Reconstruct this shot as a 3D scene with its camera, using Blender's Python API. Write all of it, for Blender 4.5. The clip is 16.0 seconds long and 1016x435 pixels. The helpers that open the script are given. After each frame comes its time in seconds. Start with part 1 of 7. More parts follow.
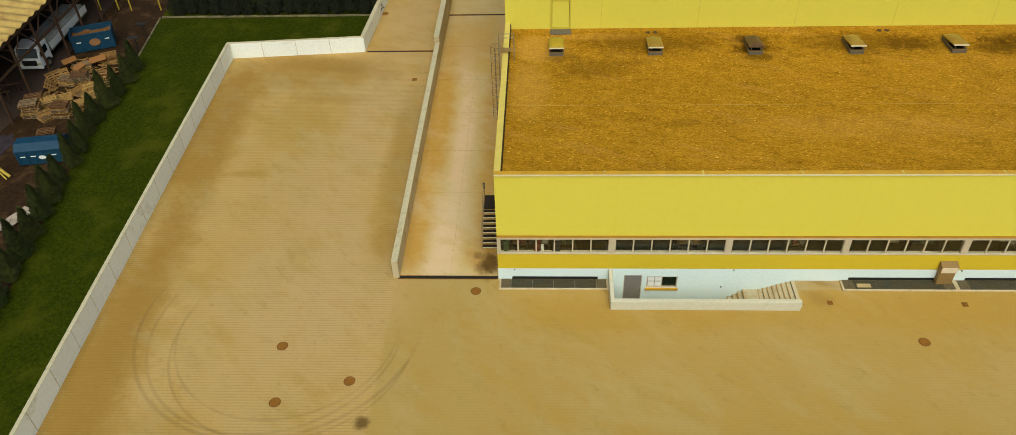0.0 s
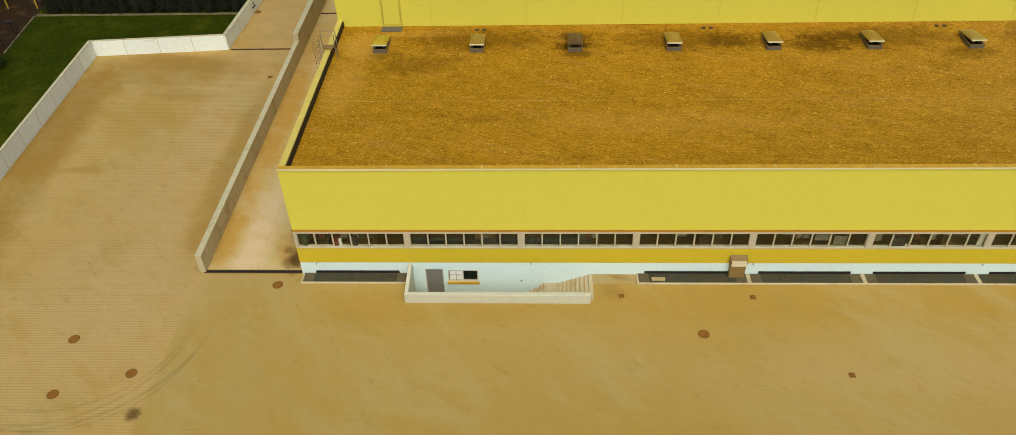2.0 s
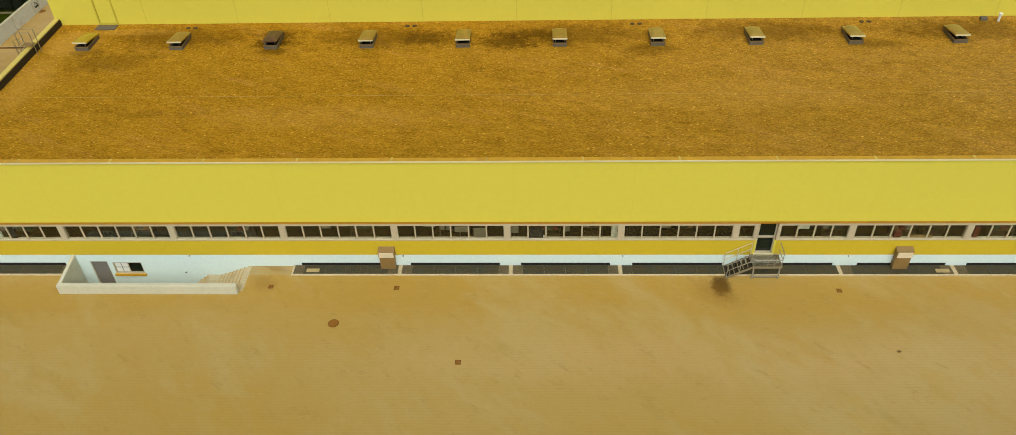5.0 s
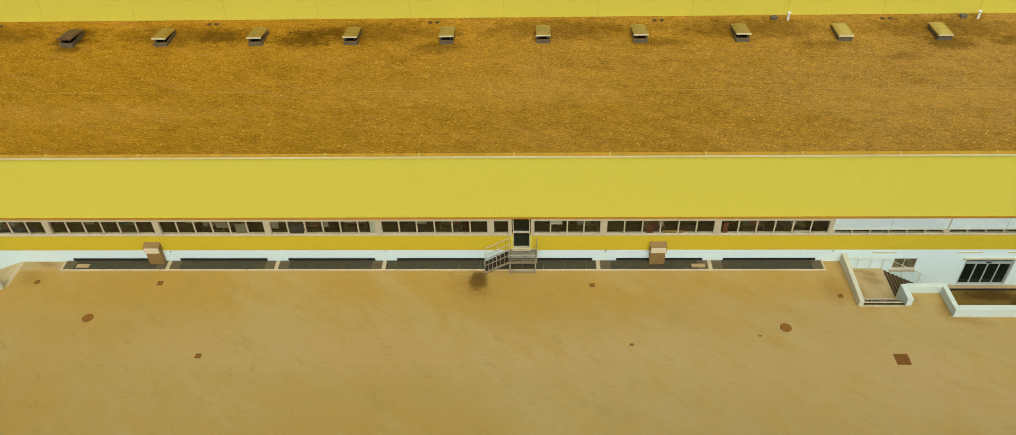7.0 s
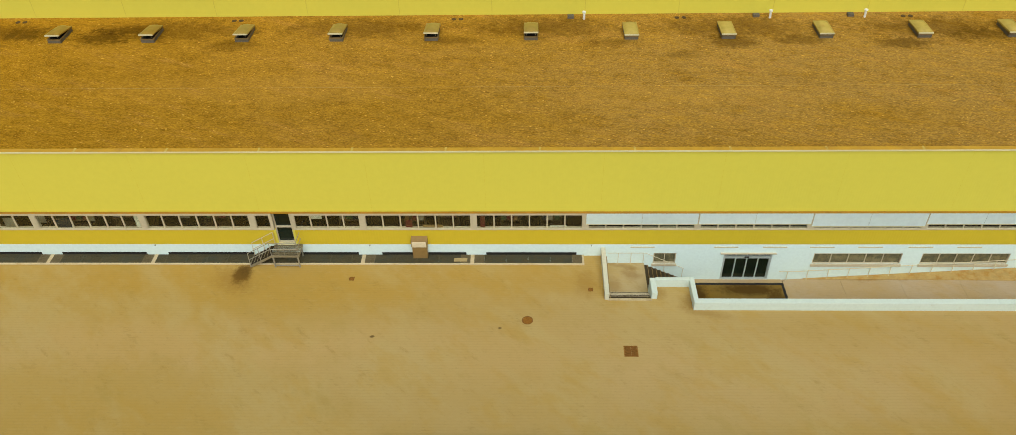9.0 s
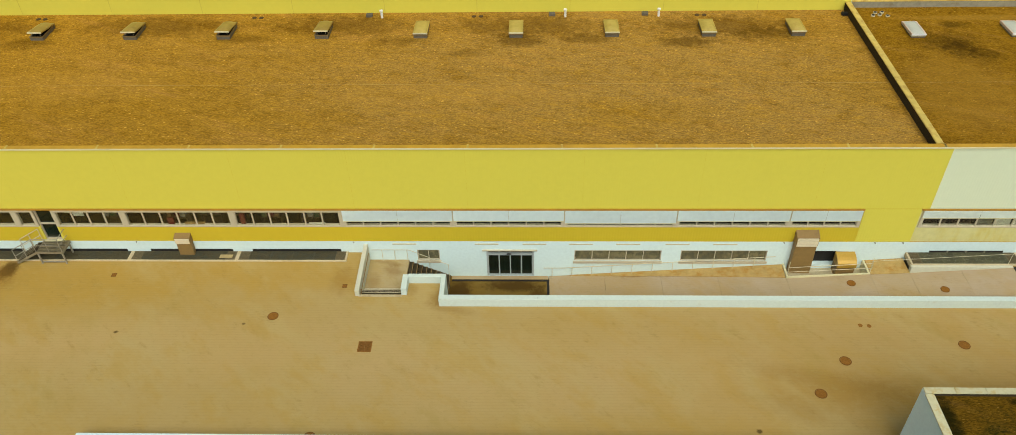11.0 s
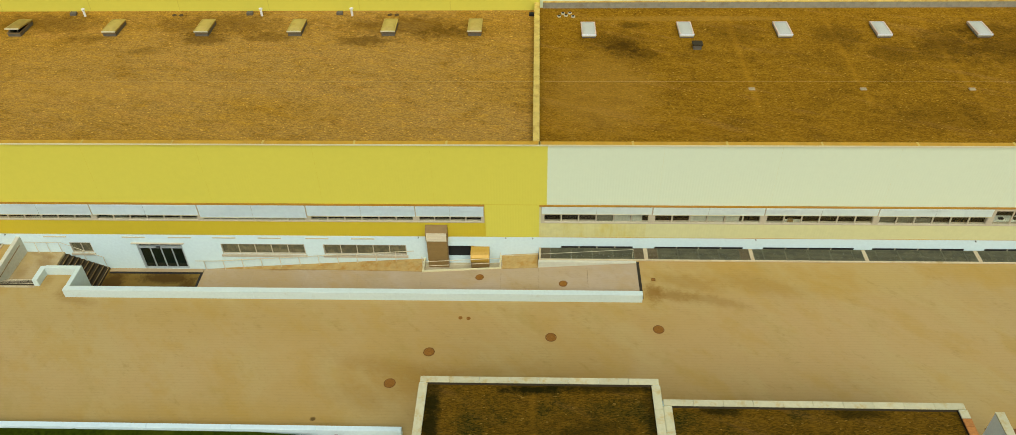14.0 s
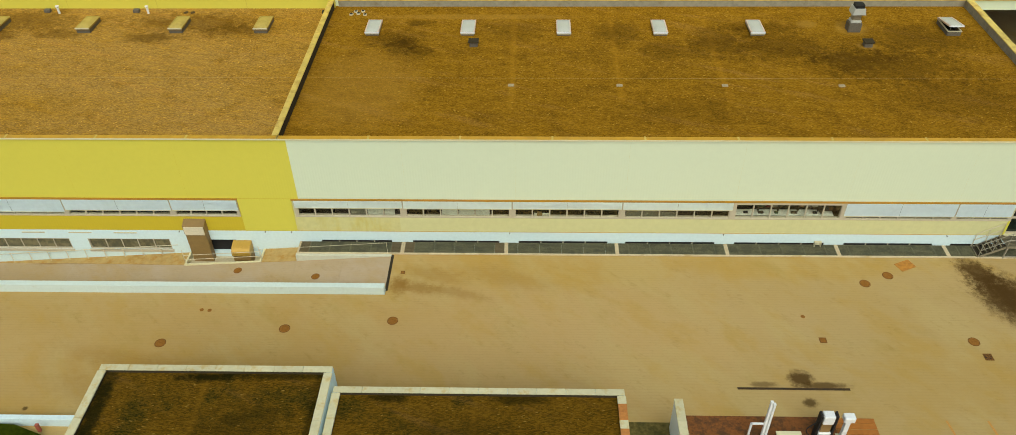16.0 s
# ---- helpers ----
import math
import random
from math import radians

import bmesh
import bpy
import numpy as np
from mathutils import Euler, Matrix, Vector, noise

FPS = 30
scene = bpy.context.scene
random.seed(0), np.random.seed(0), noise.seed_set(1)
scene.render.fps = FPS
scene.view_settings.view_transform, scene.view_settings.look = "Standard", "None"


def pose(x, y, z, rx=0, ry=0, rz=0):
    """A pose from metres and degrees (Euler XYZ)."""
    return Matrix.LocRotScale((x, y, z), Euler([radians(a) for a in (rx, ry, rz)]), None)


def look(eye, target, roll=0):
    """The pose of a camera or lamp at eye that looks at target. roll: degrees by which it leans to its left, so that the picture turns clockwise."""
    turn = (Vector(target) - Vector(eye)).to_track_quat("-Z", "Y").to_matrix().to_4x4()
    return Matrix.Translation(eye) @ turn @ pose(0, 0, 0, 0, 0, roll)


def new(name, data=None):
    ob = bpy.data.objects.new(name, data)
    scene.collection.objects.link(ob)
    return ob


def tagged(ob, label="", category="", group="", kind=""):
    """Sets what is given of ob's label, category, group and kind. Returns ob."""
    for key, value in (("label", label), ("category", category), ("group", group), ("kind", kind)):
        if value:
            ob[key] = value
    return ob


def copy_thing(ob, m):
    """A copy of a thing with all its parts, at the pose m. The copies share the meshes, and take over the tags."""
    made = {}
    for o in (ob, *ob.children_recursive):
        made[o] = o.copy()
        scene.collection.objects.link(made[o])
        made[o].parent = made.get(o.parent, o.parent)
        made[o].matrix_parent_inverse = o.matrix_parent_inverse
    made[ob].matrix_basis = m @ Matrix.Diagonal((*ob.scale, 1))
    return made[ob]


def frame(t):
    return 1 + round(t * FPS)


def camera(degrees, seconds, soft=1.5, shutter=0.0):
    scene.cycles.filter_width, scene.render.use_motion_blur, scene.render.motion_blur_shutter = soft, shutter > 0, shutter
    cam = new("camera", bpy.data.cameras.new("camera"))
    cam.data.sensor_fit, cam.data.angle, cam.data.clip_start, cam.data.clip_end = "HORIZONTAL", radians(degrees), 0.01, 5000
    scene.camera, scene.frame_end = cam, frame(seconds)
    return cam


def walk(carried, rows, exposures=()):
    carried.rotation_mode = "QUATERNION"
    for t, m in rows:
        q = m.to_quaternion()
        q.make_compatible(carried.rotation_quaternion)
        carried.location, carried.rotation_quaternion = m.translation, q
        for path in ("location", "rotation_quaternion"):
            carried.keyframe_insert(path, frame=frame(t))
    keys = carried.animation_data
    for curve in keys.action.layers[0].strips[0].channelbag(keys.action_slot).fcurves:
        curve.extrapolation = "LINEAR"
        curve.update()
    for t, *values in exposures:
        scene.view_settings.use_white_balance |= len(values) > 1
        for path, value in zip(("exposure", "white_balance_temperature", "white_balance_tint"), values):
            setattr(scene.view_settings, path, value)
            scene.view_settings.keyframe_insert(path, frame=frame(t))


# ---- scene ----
cam = camera(63.2, 16.0, soft=0.75, shutter=0.1)
PATH = [
    (0, (2.478, -31.994, 31.425), (2.39, -30.468, 30.136), -2.1),
    (0.5, (4.829, -32.01, 31.394), (4.744, -30.484, 30.103), -2.1),
    (1, (7.401, -32.061, 31.333), (7.319, -30.535, 30.043), -2.0),
    (1.5, (10.13, -32.15, 31.264), (10.052, -30.623, 29.975), -2.0),
    (2, (13.001, -32.282, 31.226), (12.923, -30.754, 29.938), -1.9),
    (2.5, (15.984, -32.407, 31.214), (15.907, -30.879, 29.926), -2.0),
    (3, (18.992, -32.534, 31.215), (18.918, -31.005, 29.928), -1.9),
    (3.5, (22.167, -32.602, 31.178), (22.092, -31.073, 29.892), -1.9),
    (4, (25.333, -32.738, 31.126), (25.257, -31.207, 29.842), -1.9),
    (6.5, (40.963, -33.11, 31.186), (40.907, -31.582, 29.896), -1.5),
    (7, (44.176, -33.216, 31.159), (44.119, -31.687, 29.87), -1.5),
    (7.5, (47.3, -33.268, 31.102), (47.246, -31.738, 29.814), -1.4),
    (8, (50.468, -33.419, 31.106), (50.415, -31.89, 29.819), -1.4),
    (8.5, (53.759, -33.574, 31.119), (53.705, -32.045, 29.831), -1.4),
    (9, (57.115, -33.758, 31.117), (57.058, -32.227, 29.831), -1.4),
    (11.5, (73.659, -33.846, 31.197), (73.599, -32.32, 29.905), -1.4),
    (12, (77.125, -33.861, 31.158), (77.057, -32.335, 29.867), -1.6),
    (12.5, (80.576, -33.9, 31.13), (80.505, -32.373, 29.84), -1.6),
    (13, (83.86, -33.944, 31.138), (83.792, -32.416, 29.849), -1.5),
    (13.5, (87.143, -34.156, 31.292), (87.079, -32.629, 30.002), -1.3),
    (14, (90.582, -34.342, 31.405), (90.514, -32.818, 30.112), -1.3),
    (14.5, (93.973, -34.466, 31.368), (93.906, -32.9365, 30.0802), -1.3),
    (15, (97.3, -34.612, 31.236), (97.236, -33.083, 29.948), -1.2),
    (15.5, (100.513, -34.74, 31.204), (100.456, -33.21, 29.917), -1.1),
    (16, (103.68, -34.884, 31.227), (103.633, -33.353, 29.941), -0.8),
]
walk(cam, [(t, look(eye, target, roll)) for t, eye, target, roll in PATH],
     exposures=[(0, -0.21, 6340, 3.5), (3, -0.27, 6310, 4), (7, -0.24, 6180, 3.5), (11, -0.22, 6150, 3), (16, -0.22, 6030, 2)])

# world, sun, exposure
world = bpy.data.worlds.new("overcast_sky")
scene.world = world
world.use_nodes = True
wn = world.node_tree
sky = wn.nodes.new("ShaderNodeTexSky")
sky.sky_type = "NISHITA"
sky.sun_disc = False
sky.sun_elevation, sky.sun_rotation = radians(51), radians(180)
sky.air_density, sky.dust_density, sky.ozone_density = 1.0, 4.0, 1.0
wn.nodes["Background"].inputs["Strength"].default_value = 0.11
wn.links.new(sky.outputs["Color"], wn.nodes["Background"].inputs["Color"])
sun_data = bpy.data.lights.new("sun", "SUN")
sun_data.energy, sun_data.angle, sun_data.color = 2.33, radians(52), (1.0, 0.97, 0.86)
sun = new("sun", sun_data)
sun.matrix_world = look((0, 0, 60), (-8, 33, 17))


# ---- materials ----
def nodes_of(name):
    m = bpy.data.materials.new(name)
    m.use_nodes = True
    nt = m.node_tree
    return m, nt, nt.nodes["Principled BSDF"]


def add(nt, kind, **values):
    n = nt.nodes.new(kind)
    for key, value in values.items():
        n.inputs[key].default_value = value
    return n


def mix(nt, fac, a, b, blend="MIX"):
    n = nt.nodes.new("ShaderNodeMix")
    n.data_type, n.blend_type = "RGBA", blend
    for sock, value in ((n.inputs[0], fac), (n.inputs[6], a), (n.inputs[7], b)):
        if hasattr(value, "is_linked"):
            nt.links.new(value, sock)
        else:
            sock.default_value = value if isinstance(value, float) else (*value, 1)
    return n.outputs[2]


def calc(nt, op, a, b=0.0, clamp=False):
    n = nt.nodes.new("ShaderNodeMath")
    n.operation, n.use_clamp = op, clamp
    for sock, value in zip(n.inputs, (a, b)):
        if hasattr(value, "is_linked"):
            nt.links.new(value, sock)
        else:
            sock.default_value = value
    return n.outputs[0]


def ramp(nt, fac, lo, hi):
    n = nt.nodes.new("ShaderNodeMapRange")
    n.inputs[1].default_value, n.inputs[2].default_value = lo, hi
    n.interpolation_type = "SMOOTHSTEP"
    nt.links.new(fac, n.inputs[0])
    return n.outputs[0]


def where(nt, scale=(1, 1, 1), turn=0.0):
    geo = nt.nodes.new("ShaderNodeNewGeometry")
    mp = nt.nodes.new("ShaderNodeMapping")
    mp.inputs["Scale"].default_value = scale
    source = geo.outputs["Position"]
    if turn:
        spin = nt.nodes.new("ShaderNodeVectorRotate")
        spin.rotation_type = "Z_AXIS"
        spin.inputs["Angle"].default_value = turn
        nt.links.new(source, spin.inputs["Vector"])
        source = spin.outputs[0]
    nt.links.new(source, mp.inputs["Vector"])
    return mp.outputs[0]


def noise_of(nt, scale, detail=4.0, rough=0.6, stretch=(1, 1, 1), turn=0.0):
    n = add(nt, "ShaderNodeTexNoise", Scale=scale, Detail=detail, Roughness=rough)
    nt.links.new(where(nt, stretch, turn), n.inputs["Vector"])
    return n.outputs[0]


def bump_of(nt, bsdf, height, strength, distance):
    b = add(nt, "ShaderNodeBump", Strength=strength, Distance=distance)
    nt.links.new(height, b.inputs["Height"])
    nt.links.new(b.outputs[0], bsdf.inputs["Normal"])


def plain(name, base, rough=0.7, metal=0.0, vary=0.12, grain=14.0, dirt=None, dirt_at=(0.52, 0.75), blotch=0.7, bump=0.15, per_piece=0.0, stretch=(1, 1, 1)):
    """A surface with fine grain, large blotches and, where given, dirt."""
    m, nt, bsdf = nodes_of(name)
    fine, large = noise_of(nt, grain), noise_of(nt, blotch, 5.0, 0.65, stretch)
    dark = tuple(c * (1 - 2 * vary) for c in base)
    light = tuple(min(1, c * (1 + vary)) for c in base)
    col = mix(nt, ramp(nt, fine, 0.25, 0.75), dark, light)
    col = mix(nt, ramp(nt, large, 0.3, 0.7), col, mix(nt, 0.5, col, light))
    if dirt:
        col = mix(nt, calc(nt, "MULTIPLY", ramp(nt, noise_of(nt, blotch * 1.7, 6.0, 0.7, stretch), *dirt_at), 0.75), col, dirt)
    if per_piece:
        info = nt.nodes.new("ShaderNodeObjectInfo")
        col = mix(nt, calc(nt, "MULTIPLY", info.outputs["Random"], per_piece), col, tuple(c * 0.45 for c in base))
    nt.links.new(col, bsdf.inputs["Base Color"])
    bsdf.inputs["Roughness"].default_value, bsdf.inputs["Metallic"].default_value = rough, metal
    bsdf.inputs["Specular IOR Level"].default_value = 0.15 if rough > 0.9 else 0.4
    if bump:
        bump_of(nt, bsdf, fine, bump, 0.02)
    return m


def ellipse(nt, sep, x, y, rx, ry, rough, noise_out, lean=0.0):
    """Distance from an ellipse's middle, 1 at its edge, with a ragged edge."""
    dx = calc(nt, "DIVIDE", calc(nt, "SUBTRACT", sep.outputs[0], x), rx)
    dy = calc(nt, "SUBTRACT", sep.outputs[1], y)
    if lean:
        dy = calc(nt, "ADD", dy, calc(nt, "MULTIPLY", calc(nt, "SUBTRACT", sep.outputs[0], x), lean))
    dy = calc(nt, "DIVIDE", dy, ry)
    r = calc(nt, "SQRT", calc(nt, "ADD", calc(nt, "MULTIPLY", dx, dx), calc(nt, "MULTIPLY", dy, dy)))
    return calc(nt, "ADD", r, calc(nt, "MULTIPLY", calc(nt, "SUBTRACT", noise_out, 0.5), rough))


def scaled(tint, *factors):
    return tuple(min(1.0, c * f) for c, f in zip(tint, factors))


def paving_material(name, tint, stains=(), rings=(), rows=True, patches=0.5, stain=(0.06, 0.029, 0.004), brown=(), faded=(), washes=()):
    """Small pavers in rows, with streaky wear, oil stains (x, y, rx, ry, strength), tyre rings (x, y, radius, width, strength)
    and washes of another tone (x, y, rx, ry, strength, red, green, blue)."""
    m, nt, bsdf = nodes_of(name)
    geo = nt.nodes.new("ShaderNodeNewGeometry")
    sep = nt.nodes.new("ShaderNodeSeparateXYZ")
    nt.links.new(geo.outputs["Position"], sep.inputs[0])
    west = ramp(nt, sep.outputs[0], -5.45, -5.75)
    if rows:
        tint_of = mix(nt, ramp(nt, sep.outputs[0], 30.0, 60.0), scaled(tint, 1.03, 0.975, 0.9), scaled(tint, 1.0, 0.985, 1.14))
        tint_of = mix(nt, ramp(nt, sep.outputs[0], 62.0, 95.0), tint_of, scaled(tint, 1.03, 0.955, 1.1))
        tint_of = mix(nt, ramp(nt, sep.outputs[0], 103.0, 117.0), tint_of, scaled(tint, 0.99, 0.975, 1.22))
        tint_of = mix(nt, calc(nt, "MULTIPLY", west, 0.8), tint_of, scaled(tint, 1.27, 1.17, 1.32))
    else:
        tint_of = tint
    wander = calc(nt, "MULTIPLY", noise_of(nt, 0.4, 3.0), 0.05)
    saw = calc(nt, "FRACT", calc(nt, "DIVIDE", calc(nt, "ADD", sep.outputs[1], wander), 0.17))
    joint = calc(nt, "MULTIPLY", ramp(nt, calc(nt, "ABSOLUTE", calc(nt, "SUBTRACT", saw, 0.5)), 0.24, 0.46), ramp(nt, noise_of(nt, 0.7, 6.0, 0.7), 0.25, 0.6))
    warm, pale, olive = scaled(tint, 0.98, 0.84, 0.45), scaled(tint, 1.08, 1.13, 1.4), scaled(tint, 0.8, 0.78, 0.55)
    col = mix(nt, calc(nt, "MULTIPLY", ramp(nt, noise_of(nt, 0.075, 9.0, 0.66), 0.42, 0.62), patches, True), tint_of, warm)
    grit, cloud = noise_of(nt, 2.6, 9.0, 0.8), noise_of(nt, 0.5, 8.0, 0.7)
    for x, y, rx, ry, strength in faded:
        col = mix(nt, calc(nt, "MULTIPLY", ramp(nt, ellipse(nt, sep, x, y, rx, ry, 1.4, cloud), 1.15, 0.2), strength), col, scaled(tint, 1.24, 1.18, 1.6))
    for x, y, rx, ry, strength, *tone in washes:
        col = mix(nt, calc(nt, "MULTIPLY", ramp(nt, ellipse(nt, sep, x, y, rx, ry, 1.3, cloud), 1.15, 0.35), strength), col, scaled(tint, *tone))
    # wear: long slanting sweeps, then finer streaks and specks
    col = mix(nt, calc(nt, "MULTIPLY", ramp(nt, noise_of(nt, 0.19, 8.0, 0.64, (0.7, 1.25, 1), 0.75), 0.47, 0.63), 0.5), col, pale)
    col = mix(nt, calc(nt, "MULTIPLY", ramp(nt, noise_of(nt, 0.4, 9.0, 0.68, (0.65, 1.3, 1), 0.7), 0.48, 0.65), 0.4), col, warm)
    col = mix(nt, calc(nt, "MULTIPLY", ramp(nt, noise_of(nt, 0.36, 10.0, 0.74, (0.75, 1.25, 1), 0.7), 0.53, 0.69), 0.34), col, olive)
    col = mix(nt, calc(nt, "MULTIPLY", ramp(nt, noise_of(nt, 1.1, 9.0, 0.74, (0.6, 1.4, 1), 0.7), 0.56, 0.7), 0.42), col, scaled(tint, 0.7, 0.61, 0.42))
    col = mix(nt, calc(nt, "MULTIPLY", ramp(nt, noise_of(nt, 7.0, 5.0, 0.8, (0.6, 1.4, 1)), 0.52, 0.7), 0.3), col, scaled(tint, 0.62, 0.62, 0.62))
    col = mix(nt, calc(nt, "MULTIPLY", ramp(nt, noise_of(nt, 2.4, 8.0, 0.78, (0.6, 1.4, 1)), 0.5, 0.7), 0.3), col, pale)
    if rows:
        # scuffs: short dark dashes along the rows, in slanting clusters
        dash = calc(nt, "MULTIPLY", ramp(nt, noise_of(nt, 4.2, 4.0, 0.7, (0.55, 2.6, 1)), 0.5, 0.6), ramp(nt, noise_of(nt, 0.55, 4.0, 0.6, (0.6, 1.7, 1), 0.75), 0.57, 0.67))
        col = mix(nt, calc(nt, "MULTIPLY", dash, 0.22), col, scaled(tint, 0.5, 0.42, 0.26))
    col = mix(nt, calc(nt, "MULTIPLY", joint, calc(nt, "ADD", calc(nt, "MULTIPLY", west, 0.24), 0.09) if rows else 0.05), col, scaled(tint, 0.5, 0.47, 0.45))
    for x, y, rx, ry, strength, *skew in stains:
        col = mix(nt, calc(nt, "MULTIPLY", ramp(nt, ellipse(nt, sep, x, y, rx, ry, 1.5, grit, *skew), 1.0, 0.35), strength), col, stain)
    for x, y, rx, ry, strength in brown:
        col = mix(nt, calc(nt, "MULTIPLY", ramp(nt, ellipse(nt, sep, x, y, rx, ry, 1.8, grit, 0.25 if rx > ry else 0.0), 1.1, 0.2), strength), col, scaled(tint, 0.55, 0.4, 0.2))
    for x, y, radius, width, strength in rings:
        dx, dy = calc(nt, "SUBTRACT", sep.outputs[0], x), calc(nt, "SUBTRACT", sep.outputs[1], y)
        r = calc(nt, "SQRT", calc(nt, "ADD", calc(nt, "MULTIPLY", dx, dx), calc(nt, "MULTIPLY", dy, dy)))
        off = calc(nt, "ABSOLUTE", calc(nt, "SUBTRACT", r, radius))
        low = ramp(nt, calc(nt, "ADD", dy, calc(nt, "MULTIPLY", dx, 0.25)), 2.2, -1.5)
        line = calc(nt, "MULTIPLY", ramp(nt, off, width, width * 0.3), low)
        line = calc(nt, "MULTIPLY", line, ramp(nt, noise_of(nt, 0.5, 3.0), 0.25, 0.6))
        col = mix(nt, calc(nt, "MULTIPLY", line, strength), col, (0.07, 0.045, 0.025))
    nt.links.new(col, bsdf.inputs["Base Color"])
    bsdf.inputs["Roughness"].default_value = 0.88
    bsdf.inputs["Specular IOR Level"].default_value = 0.12
    bump_of(nt, bsdf, joint if rows else grit, -0.2 if rows else 0.2, 0.01)
    return m


def gravel_material(name, tint, dark, spots=(), pale=(), lines=(), bleach=None, moss=0.5):
    """Roof gravel: pebbles of mixed tone, moss, soot and other darker patches, paler sand in rings and thin lines."""
    m, nt, bsdf = nodes_of(name)
    geo = nt.nodes.new("ShaderNodeNewGeometry")
    sep = nt.nodes.new("ShaderNodeSeparateXYZ")
    nt.links.new(geo.outputs["Position"], sep.inputs[0])
    vor = add(nt, "ShaderNodeTexVoronoi", Scale=22.0)
    nt.links.new(where(nt, (0.5, 1.25, 1)), vor.inputs["Vector"])
    sepc = nt.nodes.new("ShaderNodeSeparateColor")
    nt.links.new(vor.outputs["Color"], sepc.inputs[0])
    base = mix(nt, ramp(nt, sep.outputs[0], *bleach), tint, scaled(tint, 0.95, 1.2, 8.0)) if bleach else tint
    col = mix(nt, ramp(nt, noise_of(nt, 0.11, 5.0, 0.6, (0.6, 1.3, 1)), 0.36, 0.66), base, mix(nt, 0.55, base, scaled(tint, 0.8, 0.84, 0.75)))
    # drifts of bleached and of damp pebbles
    drift = noise_of(nt, 2.2, 9.0, 0.76, (0.4, 1.2, 1), 0.12)
    col = mix(nt, calc(nt, "MULTIPLY", ramp(nt, drift, 0.48, 0.64), 0.5), col, scaled(tint, 1.4, 1.5, 2.6))
    col = mix(nt, calc(nt, "MULTIPLY", ramp(nt, drift, 0.5, 0.34), 0.6), col, scaled(tint, 0.52, 0.5, 0.4))
    col = mix(nt, calc(nt, "MULTIPLY", ramp(nt, noise_of(nt, 0.45, 10.0, 0.66), 0.49, 0.66), moss), col, dark)
    # long tan streaks that the wind has swept along the roof
    streak = noise_of(nt, 0.5, 8.0, 0.7, (0.35, 2.2, 1), 0.4)
    col = mix(nt, calc(nt, "MULTIPLY", ramp(nt, streak, 0.52, 0.68), 0.5), col, scaled(tint, 1.3, 1.36, 7.0))
    col = mix(nt, calc(nt, "MULTIPLY", ramp(nt, streak, 0.46, 0.3), 0.45), col, scaled(tint, 0.62, 0.58, 0.4))
    # single pebbles
    col = mix(nt, ramp(nt, sepc.outputs[0], 0.05, 0.95), mix(nt, 0.42, col, dark), mix(nt, 0.34, col, scaled(tint, 1.75, 1.85, 3.0)))
    col = mix(nt, calc(nt, "MULTIPLY", ramp(nt, sepc.outputs[1], 0.988, 0.994), 0.8), col, scaled(tint, 2.1, 2.6, 9.0))
    grit = noise_of(nt, 1.9, 8.0, 0.75)
    for x, y, rx, ry, strength in pale:
        col = mix(nt, calc(nt, "MULTIPLY", ramp(nt, ellipse(nt, sep, x, y, rx, ry, 1.2, grit), 1.0, 0.4), strength), col, scaled(tint, 1.6, 1.8, 7.0))
    for x, y0, y1, width, strength in lines:
        off = calc(nt, "ADD", calc(nt, "ABSOLUTE", calc(nt, "SUBTRACT", sep.outputs[0], x)), calc(nt, "MULTIPLY", calc(nt, "SUBTRACT", grit, 0.5), 0.35))
        on = calc(nt, "MULTIPLY", ramp(nt, sep.outputs[1], y0, y0 + 0.5), ramp(nt, sep.outputs[1], y1, y1 - 2.0))
        col = mix(nt, calc(nt, "MULTIPLY", calc(nt, "MULTIPLY", ramp(nt, off, width, 0.0), on), strength), col, scaled(tint, 1.8, 1.8, 2.5))
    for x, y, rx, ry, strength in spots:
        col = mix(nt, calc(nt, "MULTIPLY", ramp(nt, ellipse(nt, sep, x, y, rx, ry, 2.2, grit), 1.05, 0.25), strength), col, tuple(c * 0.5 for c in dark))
    nt.links.new(col, bsdf.inputs["Base Color"])
    bsdf.inputs["Roughness"].default_value = 0.95
    bsdf.inputs["Specular IOR Level"].default_value = 0.05
    bump_of(nt, bsdf, vor.outputs["Distance"], 0.7, 0.03)
    return m


def glass_material(name, tint, rough=0.02):
    m, nt, bsdf = nodes_of(name)
    bsdf.inputs["Base Color"].default_value = (*tint, 1)
    bsdf.inputs["Transmission Weight"].default_value = 1.0
    bsdf.inputs["Roughness"].default_value = rough
    bsdf.inputs["IOR"].default_value = 1.45
    return m


